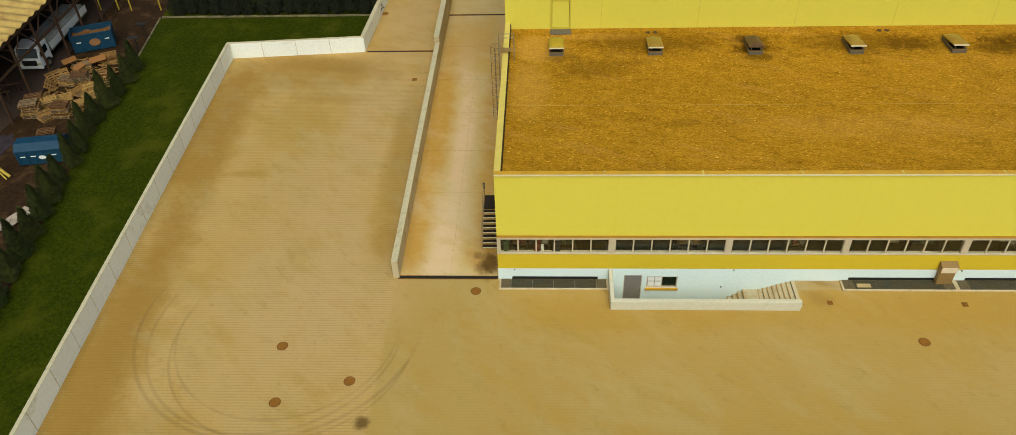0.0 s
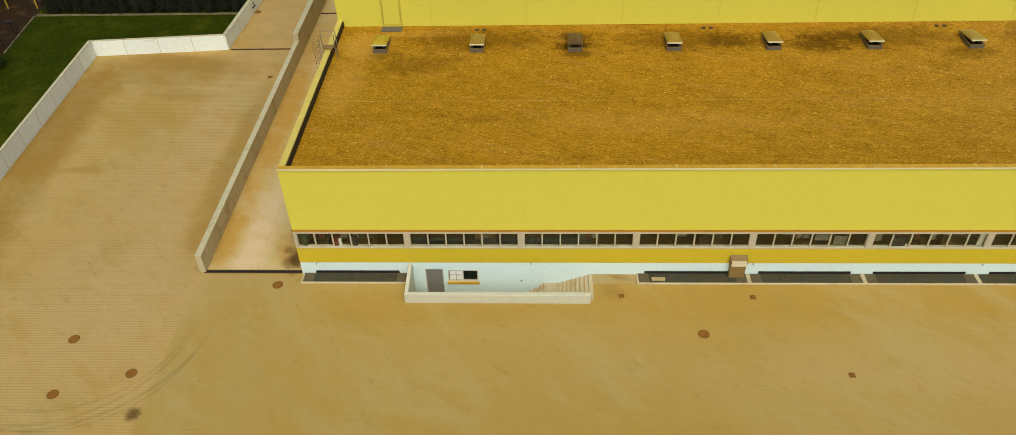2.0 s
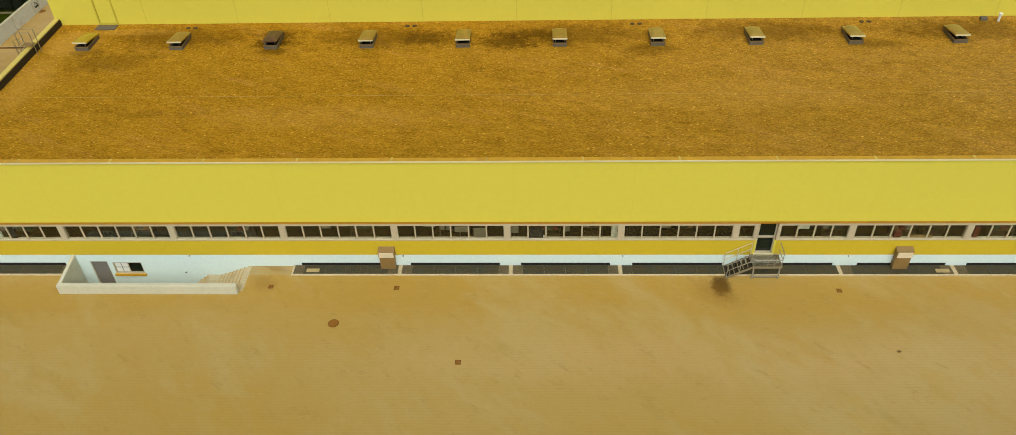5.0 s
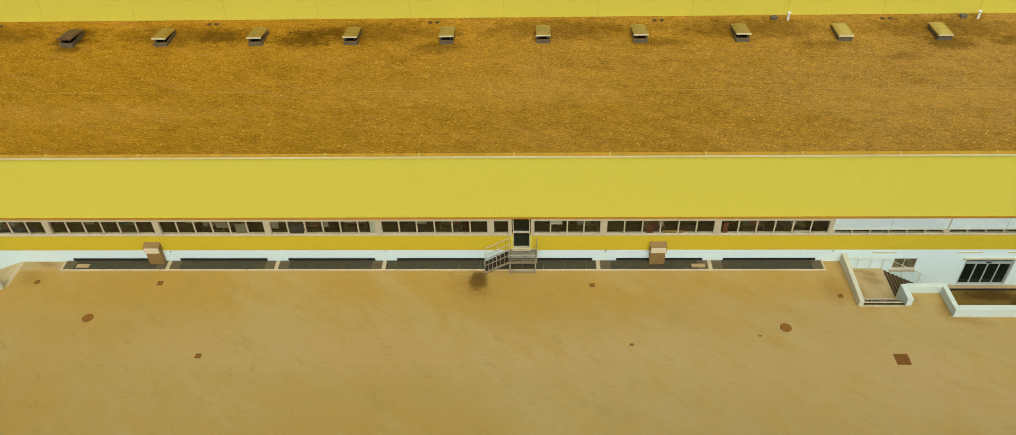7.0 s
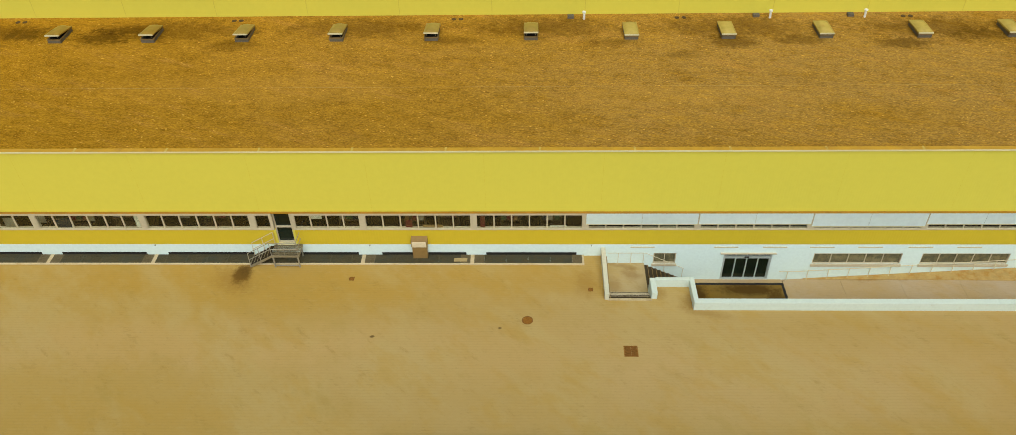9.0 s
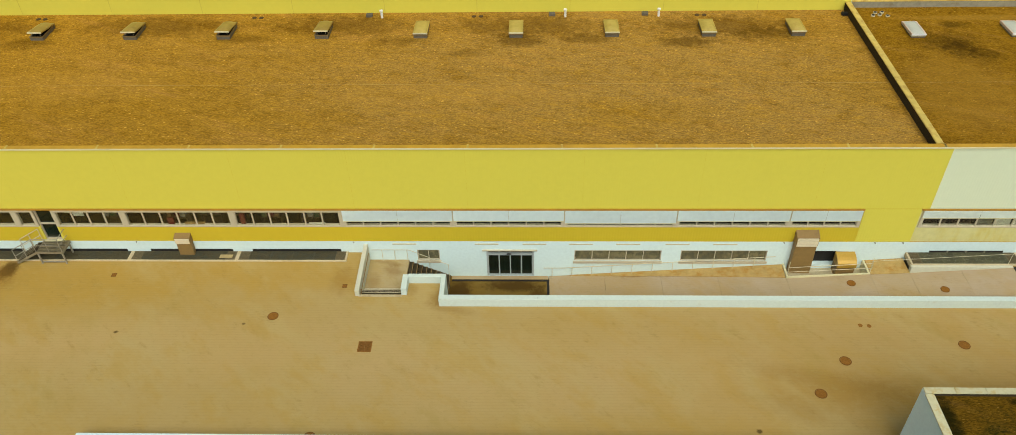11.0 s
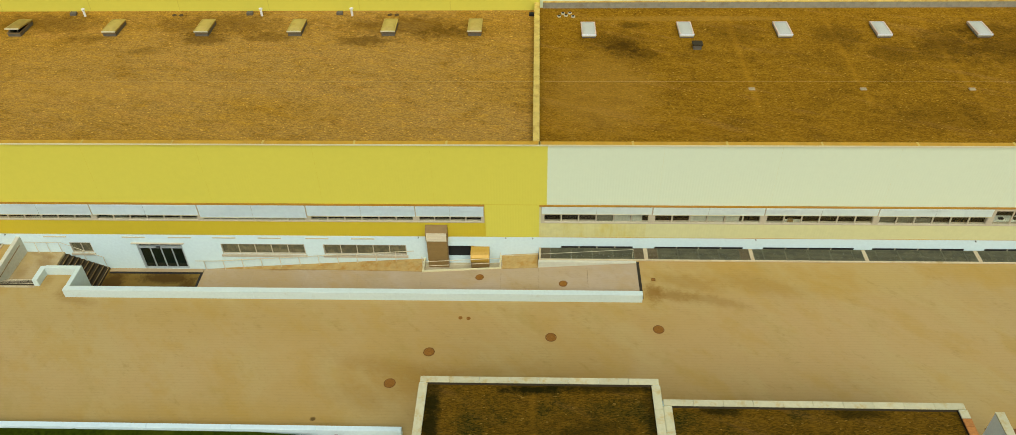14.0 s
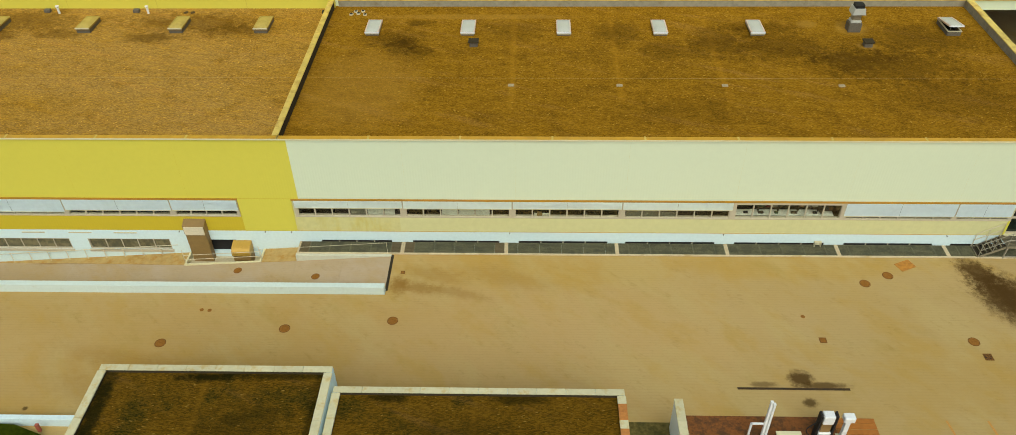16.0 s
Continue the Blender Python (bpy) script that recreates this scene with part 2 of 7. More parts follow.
STAINS = [(41.3, -1.5, 0.7, 1.1, 0.9), (116.7, -9.5, 0.8, 0.7, 0.9), (117.6, -9.9, 1.6, 0.3, 0.8), (114.9, -9.85, 0.9, 0.25, 0.6), (116.8, -10.9, 0.45, 0.35, 0.8),
          (129.9, -4.6, 3.3, 2.7, 0.9, 0.75), (133.0, -6.8, 4.0, 3.0, 0.9, 0.7), (128.0, -2.2, 1.35, 1.6, 0.85, 0.5), (128.6, -4.2, 1.9, 2.4, 0.85, 0.4),
          (-5.9, -9.4, 0.5, 0.5, 0.75), (-5.7, -10.7, 0.3, 0.22, 0.9), (80.4, -11.7, 0.18, 0.16, 0.8), (80.6, -12.2, 0.15, 0.12, 0.7), 
          (49.1, -6.0, 0.16, 0.12, 0.8), (55.5, -5.4, 0.12, 0.1, 0.7), (18.3, -0.5, 0.4, 0.4, 0.4), (-0.6, 1.2, 0.5, 1.6, 0.75), (-1.0, 0.9, 0.9, 0.7, 0.4)]
RINGS = [(-11.1, -3.0, 7.4, 0.14, 0.22), (-11.2, -3.6, 6.5, 0.12, 0.19), (-10.2, -4.3, 6.15, 0.1, 0.18), (-10.6, -3.6, 5.7, 0.1, 0.17)]
PAVE = (0.43, 0.306, 0.095)
BROWN = [(96.8, -3.4, 0.7, 0.9, 0.8), (97.9, -3.6, 1.6, 0.6, 0.6), (99.8, -3.9, 2.4, 0.5, 0.4), (98.6, -2.6, 2.4, 0.8, 0.32), (102.5, -2.8, 3.4, 0.9, 0.22), (84.0, -8.8, 5.0, 0.8, 0.2), (90.0, -10.2, 6.0, 1.2, 0.22), (82.5, -10.6, 2.0, 1.0, 0.22), (16.8, -1.3, 1.0, 0.8, 0.4), (60.0, -2.2, 0.8, 1.4, 0.35), (-19.6, -2, 2.0, 16, 0.22), (-20.4, 16, 2.0, 10, 0.3), (-15, 23.6, 7, 1.6, 0.3), (-6.9, 13, 1.2, 12, 0.3), (65.3, -3.5, 0.6, 0.7, 0.5), (66.0, -4.3, 1.6, 0.4, 0.4), (63.9, -2.9, 0.4, 0.6, 0.35), (41.0, -2.0, 1.6, 1.3, 0.4)]
OCHRE, DUSK = (0.97, 0.84, 0.46), (0.83, 0.66, 0.37)
WASHES = [(6, -2.6, 11, 1.6, 0.7, *OCHRE), (26, -2.0, 14, 2.0, 0.75, *OCHRE), (44, -2.4, 13, 2.4, 0.7, *OCHRE), (58, -1.4, 6, 2.2, 0.6, *OCHRE), (104, -2.2, 9, 1.6, 0.5, *OCHRE), (118, -1.8, 8, 1.2, 0.5, *OCHRE), (12, -10.5, 16, 3.5, 0.45, *OCHRE), (40, -11.8, 14, 2.4, 0.4, *OCHRE)]
WASHES += [(-19.4, -8, 2.6, 18, 0.85, *DUSK), (-20.0, 14, 2.6, 12, 0.8, *DUSK), (-15.5, 22.0, 7.5, 3.4, 0.75, *DUSK), (-14.5, 15.5, 4.0, 4.0, 0.6, *OCHRE), (-12.5, 18.5, 3.0, 1.0, 0.5, *DUSK), (-16.5, 9.5, 1.6, 0.5, 0.5, *DUSK), (-7.0, 8, 1.3, 9, 0.5, *OCHRE), (-17.0, -11.0, 5.0, 3.0, 0.5, *DUSK), (-6.6, 3.0, 0.9, 2.0, 0.5, *DUSK),
          (83.5, -9.4, 4.0, 1.6, 0.5, *DUSK), (90.0, -9.8, 7.0, 1.6, 0.4, *DUSK), (75, -11.8, 9, 1.2, 0.35, *OCHRE), (98.5, -11.5, 10, 1.6, 0.35, *DUSK), (124, -9.5, 6, 4, 0.35, *OCHRE)]
m_paving = paving_material("yard_paving", PAVE, STAINS, RINGS, patches=0.28, brown=BROWN, washes=WASHES, faded=[(-9.5, 1.0, 6.5, 11.0, 0.75), (-9.5, 17.0, 2.8, 10.0, 0.8), (-12.5, 9.0, 4.0, 4.0, 0.4), (-8.5, 30.0, 3.0, 9.0, 0.5), (36, -6.5, 16, 2.2, 0.35), (54, -7.0, 14, 2.6, 0.3), (109.0, -6.5, 12.0, 4.0, 0.3), (70.0, -8.5, 14.0, 3.0, 0.3)])
m_ramp = paving_material("brushed_concrete_ramp", (0.43, 0.325, 0.19), [(76 + 2.1 * i, -0.2, 1.4, 0.3 + 0.12 * (i % 3), 0.8) for i in range(8)] + [(89.8, -0.5, 1.2, 0.6, 0.8)], rows=False, patches=0.35, stain=(0.26, 0.13, 0.025))
m_entry = paving_material("entrance_floor", (0.2, 0.135, 0.035), [(66.2, -1.4, 1.0, 1.6, 0.85), (69.2, -0.8, 2.2, 0.6, 0.8), (70.6, -2.0, 0.8, 1.6, 0.75), (68.0, -2.6, 1.2, 0.5, 0.6)], rows=False, patches=0.9)
m_apron = paving_material("apron_paving", (0.42, 0.32, 0.15), brown=[(62.6, -0.9, 0.7, 0.5, 0.5), (61.6, -1.8, 0.5, 0.8, 0.4), (62.3, -0.3, 1.2, 0.25, 0.5), (17.2, -0.2, 1.0, 0.3, 0.5)], rows=False, patches=0.8)
# darker patches along the back and front edge, with soot round one skylight
DARK_SPOTS = [(x, 14.0 + 0.4 * math.sin(x), 6.5, 1.9, 0.5) for x in (9, 22, 34, 46, 58, 70, 82)]
DARK_SPOTS += [(15.1, 13.4, 1.7, 0.9, 0.9), (15.2, 14.5, 1.9, 0.9, 0.7), (15.3, 12.4, 1.1, 0.6, 0.6), (5.4, 11.2, 3.4, 1.6, 0.4), (3.6, 12.4, 1.6, 0.7, 0.4), (29.8, 13.2, 2.6, 1.3, 0.75), (31.1, 14.3, 3.0, 0.7, 0.6), (24.5, 13.9, 2.2, 1.3, 0.55), (38.5, 12.2, 2.4, 0.9, 0.4), (52, 12.6, 3.0, 0.8, 0.4),
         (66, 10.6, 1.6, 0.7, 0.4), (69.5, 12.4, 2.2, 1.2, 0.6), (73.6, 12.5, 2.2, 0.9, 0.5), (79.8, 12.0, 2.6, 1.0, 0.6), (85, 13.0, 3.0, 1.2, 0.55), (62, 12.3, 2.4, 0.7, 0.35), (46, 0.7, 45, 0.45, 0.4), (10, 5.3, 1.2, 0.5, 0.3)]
m_gravel = gravel_material("roof_gravel", (0.405, 0.2, 0.0085), (0.15, 0.068, 0.003), DARK_SPOTS, pale=[(2.2, 13.6, 2.4, 2.2, 0.4), (1.6, 9.0, 1.6, 4.0, 0.28), (6.0, 15.0, 4.0, 0.6, 0.3), (20.0, 5.0, 9.0, 1.6, 0.14), (42.0, 7.0, 12.0, 2.0, 0.14), (66.0, 6.0, 10.0, 1.6, 0.14)], bleach=(18.0, 78.0), moss=0.4)
m_gravel_cream = gravel_material("mossy_roof_gravel", (0.275, 0.133, 0.005), (0.09, 0.042, 0.002), [(95.8, 10.9, 1.7, 1.3, 0.7), (97.0, 10.3, 1.3, 0.9, 0.6), (95.2, 11.8, 2.6, 1.4, 0.5), (96.6, 14.0, 1.3, 0.6, 0.6), (102.9, 13.0, 2.5, 2.2, 0.3), (109.2, 12.6, 2.0, 2.2, 0.45), (115.5, 11.5, 3.0, 2.6, 0.5), (119.3, 10.9, 4.0, 2.4, 0.5), (122.9, 9.3, 3.4, 2.0, 0.5), (118, 13.4, 3.4, 1.2, 0.5), (112, 10.4, 2.0, 1.8, 0.4), (125, 8.6, 6.0, 3.0, 0.45), (128, 12, 5, 3, 0.45), (128, 5, 6, 3, 0.35), (112, 0.7, 22, 0.5, 0.4), (112, 3.5, 5, 2.0, 0.25)],
                                 pale=[(124.4, 11.0, 0.75, 0.6, 0.75), (124.1, 13.3, 1.3, 1.2, 0.6), (121.4, 13.9, 0.9, 0.7, 0.4), (102.7, 6.25, 0.5, 0.4, 0.4), (100.3, 14.9, 9.0, 0.5, 0.35), (94.0, 6.0, 4.5, 6.0, 0.28)],
                                 lines=[(x, 4.2, 15.8, 0.34, 0.26) for x in (102.75, 108.95, 114.95)], moss=0.55)
# darker spots, most of them along the parapets
m_gravel_hut = gravel_material("dark_roof_gravel", (0.125, 0.061, 0.003), (0.02, 0.02, 0.002), [(93.0, -15.3, 1.9, 1.4, 0.4), (91.4, -15.6, 1.6, 1.2, 0.3), (101, -15.6, 3.0, 1.0, 0.4), (86.4, -15.0, 0.5, 4.0, 0.9), (90.5, -13.2, 2.0, 0.35, 0.95), (93.5, -13.1, 2.5, 0.3, 0.7), (95.2, -15, 0.4, 4.0, 0.6), (98.0, -13.9, 1.2, 0.3, 0.8), (103.5, -13.95, 1.5, 0.3, 0.7)], lines=[(90.5, -24.0, -11.0, 0.25, 0.3), (101.6, -24.0, -11.5, 0.25, 0.25)], moss=0.95)
m_yellow = plain("yellow_sheet_metal", (0.68, 0.6, 0.074), 0.5, vary=0.012, grain=3.0, blotch=0.15, bump=0.0)
m_band = plain("ochre_sheet_metal", (0.6, 0.45, 0.024), 0.5, vary=0.015, grain=3.0, blotch=0.15, bump=0.0)
m_cream = plain("cream_sheet_metal", (0.69, 0.745, 0.52), 0.5, vary=0.01, grain=3.0, blotch=0.12, bump=0.0)
m_cream_band = plain("pale_yellow_sheet_metal", (0.65, 0.62, 0.3), 0.5, vary=0.03, grain=3.0, blotch=0.12, bump=0.0)
m_cream_band_old = plain("streaked_yellow_sheet_metal", (0.645, 0.59, 0.25), 0.5, vary=0.05, grain=3.0, dirt=(0.6, 0.47, 0.08), dirt_at=(0.45, 0.7), blotch=0.5, bump=0.0, stretch=(1.4, 1, 0.35))
m_white = plain("white_render", (0.68, 0.8, 0.77), 0.8, vary=0.03, grain=6.0, dirt=(0.62, 0.62, 0.48), dirt_at=(0.68, 0.92), blotch=0.5, bump=0.03)
m_flash = plain("orange_flashing", (0.6, 0.33, 0.02), 0.45, vary=0.08, grain=2.0, dirt=(0.42, 0.2, 0.02), blotch=0.5, bump=0.0)
m_cap = plain("yellow_coping", (0.68, 0.5, 0.11), 0.5, vary=0.1, grain=2.0, dirt=(0.4, 0.21, 0.03), dirt_at=(0.45, 0.7), blotch=0.9, bump=0.0)
m_edge = plain("white_edge_strip", (0.68, 0.62, 0.36), 0.5, vary=0.04, bump=0.0)
m_frame = plain("weathered_white_frame", (0.51, 0.44, 0.3), 0.6, vary=0.05, grain=5.0, bump=0.0)
m_shutter = plain("white_roller_shutter", (0.84, 0.92, 0.9), 0.5, vary=0.03, grain=4.0, bump=0.0)
m_shutter_white = plain("cream_white_roller_shutter", (0.88, 0.93, 0.84), 0.5, vary=0.03, grain=4.0, bump=0.0)
m_concrete = plain("cast_concrete", (0.5, 0.42, 0.25), 0.85, vary=0.08, grain=9.0, dirt=(0.3, 0.19, 0.06), dirt_at=(0.5, 0.75), blotch=0.45, bump=0.2)
m_wallwhite = plain("pale_concrete_wall", (0.86, 0.9, 0.82), 0.85, vary=0.05, grain=7.0, dirt=(0.42, 0.34, 0.18), dirt_at=(0.56, 0.82), blotch=0.35, bump=0.1, per_piece=0.12)
m_coping = plain("wall_top", (0.56, 0.5, 0.3), 0.85, vary=0.07, grain=8.0, dirt=(0.32, 0.24, 0.1), blotch=0.8, bump=0.1)
m_steel = plain("galvanised_steel", (0.3, 0.26, 0.17), 0.5, metal=0.4, vary=0.1, grain=10.0, bump=0.0)
m_rail = plain("painted_rail", (0.62, 0.55, 0.36), 0.5, vary=0.05, bump=0.0)
m_grating = plain("dark_grating", (0.035, 0.025, 0.013), 0.6, metal=0.3, vary=0.15, bump=0.0)
m_grate_pale = plain("pale_well_grating", (0.15, 0.115, 0.055), 0.7, metal=0.1, vary=0.15, bump=0.0)
m_grate_green = plain("green_tinged_well_grating", (0.135, 0.125, 0.065), 0.7, metal=0.1, vary=0.2, dirt=(0.08, 0.08, 0.045), dirt_at=(0.45, 0.6), blotch=0.9, bump=0.0)
m_grate = plain("grey_well_grating", (0.085, 0.07, 0.032), 0.7, metal=0.1, vary=0.2, dirt=(0.065, 0.065, 0.04), dirt_at=(0.45, 0.6), blotch=0.9, bump=0.0)
# near-black colour that paints in the darkness inside openings
m_dark = plain("void_painted_black", (0.015, 0.013, 0.01), 0.8, vary=0.1, bump=0.0)
# near-black surfaces: the dimness of the rooms is put into their colour
m_room = plain("room_painted_dim", (0.02, 0.014, 0.005), 0.9, vary=0.35, grain=1.4, dirt=(0.012, 0.016, 0.01), dirt_at=(0.4, 0.6), blotch=0.6, bump=0.0)
m_glass = glass_material("window_glass", (0.82, 0.84, 0.78))
m_glassdark = plain("dark_glass", (0.006, 0.013, 0.008), 0.1, vary=0.2, grain=1.2, bump=0.0)
m_duct = plain("beige_sheet_duct", (0.26, 0.16, 0.05), 0.5, vary=0.06, grain=4.0, dirt=(0.22, 0.13, 0.05), blotch=0.8, bump=0.0)
m_duct_light = plain("pale_duct_louvre", (0.72, 0.62, 0.42), 0.5, vary=0.05, bump=0.0)
m_copper = plain("ochre_hood", (0.5, 0.3, 0.045), 0.4, metal=0.2, vary=0.06, bump=0.0)
m_rust = plain("rusty_cast_iron", (0.26, 0.112, 0.018), 0.95, vary=0.2, grain=18.0, blotch=2.0, bump=0.3)
m_plate = plain("rusty_plate", (0.19, 0.085, 0.018), 0.95, vary=0.2, grain=10.0, blotch=1.5, bump=0.2)
m_lid = plain("yellowed_acrylic_dome", (0.47, 0.35, 0.085), 0.22, vary=0.08, grain=3.0, dirt=(0.4, 0.24, 0.06), blotch=1.2, bump=0.0)
m_lid_brown = plain("brown_stained_dome", (0.31, 0.19, 0.03), 0.3, vary=0.1, grain=3.0, dirt=(0.25, 0.14, 0.03), blotch=1.2, bump=0.0)
m_lid_ochre = plain("ochre_stained_dome", (0.33, 0.225, 0.05), 0.3, vary=0.1, grain=3.0, dirt=(0.27, 0.16, 0.04), blotch=1.2, bump=0.0)
m_lid_yellow = plain("bright_yellowed_dome", (0.42, 0.29, 0.02), 0.25, vary=0.08, grain=3.0, dirt=(0.33, 0.2, 0.02), blotch=1.2, bump=0.0)
m_lid_dark = plain("sooty_dome", (0.12, 0.062, 0.025), 0.5, vary=0.2, grain=3.0, bump=0.0)
m_lid_white = plain("white_dome", (0.51, 0.5, 0.42), 0.25, vary=0.04, bump=0.0)
m_curb = plain("grey_bitumen_upstand", (0.13, 0.11, 0.075), 0.8, vary=0.15, bump=0.1)
m_bitumen = plain("dark_bitumen", (0.05, 0.038, 0.018), 0.95, vary=0.2, bump=0.1)
m_doorgrey = plain("grey_door", (0.2, 0.185, 0.16), 0.5, vary=0.05, bump=0.0)
m_whitepaint = plain("white_paint", (0.8, 0.8, 0.74), 0.5, vary=0.04, bump=0.0)
m_black = plain("black_plastic", (0.014, 0.012, 0.009), 0.75, vary=0.1, bump=0.0)
m_redpave = plain("red_paving", (0.19, 0.066, 0.01), 0.9, vary=0.2, grain=11.0, dirt=(0.05, 0.027, 0.008), dirt_at=(0.44, 0.62), blotch=1.1)
m_line = plain("orange_road_paint", (0.5, 0.24, 0.04), 0.7, vary=0.12, bump=0.0)


# ---- helpers for meshes ----
def box(bm, x0, x1, y0, y1, z0, z1):
    v = [bm.verts.new((x, y, z)) for z in (z0, z1) for y in (y0, y1) for x in (x0, x1)]
    for a, b, c, d in ((0, 2, 3, 1), (4, 5, 7, 6), (0, 1, 5, 4), (2, 6, 7, 3), (0, 4, 6, 2), (1, 3, 7, 5)):
        bm.faces.new((v[a], v[b], v[c], v[d]))
    return v


def boxes(*rows):
    bm = bmesh.new()
    for row in rows:
        box(bm, *row)
    return bm


def soft(bm, width=0.015, segments=1):
    bmesh.ops.bevel(bm, geom=bm.edges[:], offset=width, segments=segments, affect="EDGES", profile=0.5)
    return bm


def prism(bm, outline, lo, hi, axis="y"):
    """A straight prism: an outline of (a, b) swept along an axis; y: (x, z), x: (y, z), z: (x, y)."""
    put = {"y": lambda a, b, w: (a, w, b), "x": lambda a, b, w: (w, a, b), "z": lambda a, b, w: (a, b, w)}[axis]
    lows = [bm.verts.new(put(a, b, lo)) for a, b in outline]
    highs = [bm.verts.new(put(a, b, hi)) for a, b in outline]
    bm.faces.new(lows)
    bm.faces.new(highs[::-1])
    for n in range(len(outline)):
        k = (n + 1) % len(outline)
        bm.faces.new((lows[k], lows[n], highs[n], highs[k]))
    bmesh.ops.recalc_face_normals(bm, faces=bm.faces[:])
    return bm


def rod(bm, a, b, radius=0.025, sides=6):
    a, b = Vector(a), Vector(b)
    m = Matrix.Translation((a + b) / 2) @ (b - a).to_track_quat("Z", "Y").to_matrix().to_4x4()
    bmesh.ops.create_cone(bm, cap_ends=True, segments=sides, radius1=radius, radius2=radius, depth=(b - a).length, matrix=m)
    return bm


def disc(bm, x, y, z0, z1, radius, sides=24):
    bmesh.ops.create_cone(bm, cap_ends=True, segments=sides, radius1=radius, radius2=radius, depth=z1 - z0, matrix=Matrix.Translation((x, y, (z0 + z1) / 2)))
    return bm


def slab(bm, us, vs, holes, w0, w1, put):
    """A plate with rectangular holes (u0, u1, v0, v1); put(u, v, w) gives the place."""
    us = sorted(set(us) | {h[i] for h in holes for i in (0, 1) if us[0] < h[i] < us[-1]})
    vs = sorted(set(vs) | {h[i] for h in holes for i in (2, 3) if vs[0] < h[i] < vs[-1]})
    solid = [[not any(h[0] < (us[i] + us[i + 1]) / 2 < h[1] and h[2] < (vs[j] + vs[j + 1]) / 2 < h[3] for h in holes) for j in range(len(vs) - 1)] for i in range(len(us) - 1)]
    made = {}

    def vert(i, j, k):
        if (i, j, k) not in made:
            made[i, j, k] = bm.verts.new(put(us[i], vs[j], (w0, w1)[k]))
        return made[i, j, k]

    def full(i, j):
        return 0 <= i < len(us) - 1 and 0 <= j < len(vs) - 1 and solid[i][j]

    for i in range(len(us) - 1):
        for j in range(len(vs) - 1):
            if not solid[i][j]:
                continue
            for k in (0, 1):
                bm.faces.new((vert(i, j, k), vert(i + 1, j, k), vert(i + 1, j + 1, k), vert(i, j + 1, k)))
            for di, dj, a, b in ((-1, 0, (i, j), (i, j + 1)), (1, 0, (i + 1, j), (i + 1, j + 1)), (0, -1, (i, j), (i + 1, j)), (0, 1, (i, j + 1), (i + 1, j + 1))):
                if not full(i + di, j + dj):
                    bm.faces.new((vert(*a, 0), vert(*b, 0), vert(*b, 1), vert(*a, 1)))
    bmesh.ops.recalc_face_normals(bm, faces=bm.faces[:])
    return bm


def mesh_of(name, bm, material):
    me = bpy.data.meshes.new(name)
    bm.to_mesh(me)
    bm.free()
    me.materials.append(material)
    return me


def part(name, bm, material, parent, label="", at=None):
    ob = new(name, bm if isinstance(bm, bpy.types.Mesh) else mesh_of(name, bm, material))
    ob.parent = parent
    if at:
        ob.location = at
    return tagged(ob, label)


def thing(name, label, category, at=(0, 0, 0), turn=0.0, group="", kind=""):
    ob = new(name)
    ob.empty_display_size = 0.3
    ob.location, ob.rotation_euler = at, (0, 0, radians(turn))
    return tagged(ob, label, category, group, kind)


def whole(name, bm, material, label, category, at=None, group="", kind=""):
    ob = new(name, mesh_of(name, bm, material))
    if at:
        ob.location = at
    return tagged(ob, label, category, group, kind)


# ---- plan ----
BAY = 6.0
DIV = 90.75
RIDGE = 90.56
SPLIT = 91.16
END = 132.7
TOP, PANEL, SILL, BASE, ROOF = 7.12, 3.15, 1.9, 0.88, 6.55
LOW = -1.82
BACK = 16.1
WELLS = [(0.15, 5.8)] + [(18.25, 24.0), (24.2, 30.05), (30.25, 35.98), (36.18, 47.7), (47.9, 53.75), (53.95, 59.9)]
WELLS_CREAM = [(90.85, 96.57), (96.78, 102.4), (102.6, 108.6), (108.8, 114.7), (114.9, 120.85), (121.05, 126.83), (127.03, 132.6)]
FRONT, FRONT_CREAM = -0.7, -0.9
PITS = [(6.08, 15.6, -1.97, 0.32), (61.12, 63.4, -3.33, 0.32), (63.4, 65.65, -2.23, 0.32), (65.65, 96.12, -3.83, 0.32)]
PITS += [(a - 0.02, b + 0.02, FRONT - 0.02, 0.32) for a, b in WELLS] + [(a - 0.02, b + 0.02, FRONT_CREAM - 0.02, 0.32) for a, b in WELLS_CREAM]


def lean(x, y, z):
    """The yard's outer wall stands slightly askew: the ground's edge follows it."""
    return (x + 0.15 + 0.0266 * (24.4 - y) if x == -22.0 else x, y, z)


bm = bmesh.new()
slab(bm, [-22.0, 160.0], [-60.0, 60.0], PITS, -0.4, 0.0, lambda u, v, w: lean(u, v, w))
tagged(whole("pavement", bm, m_paving, "tan block paving of a wide yard with tyre marks", "paving"), kind="structure")
m_soil = plain("dark_soil", (0.03, 0.015, 0.005), 0.95, vary=0.3, grain=5.0, dirt=(0.085, 0.046, 0.017), dirt_at=(0.5, 0.66), blotch=0.5, bump=0.4)
bm = bmesh.new()
slab(bm, [-1500.0, 1500.0], [-1500.0, 1500.0], [(-20, 150, -55, 55)], -0.6, -0.06, lambda u, v, w: (u, v, w))
tagged(whole("ground", bm, m_soil, "dark bare soil reaching to the horizon", "ground"), kind="structure")
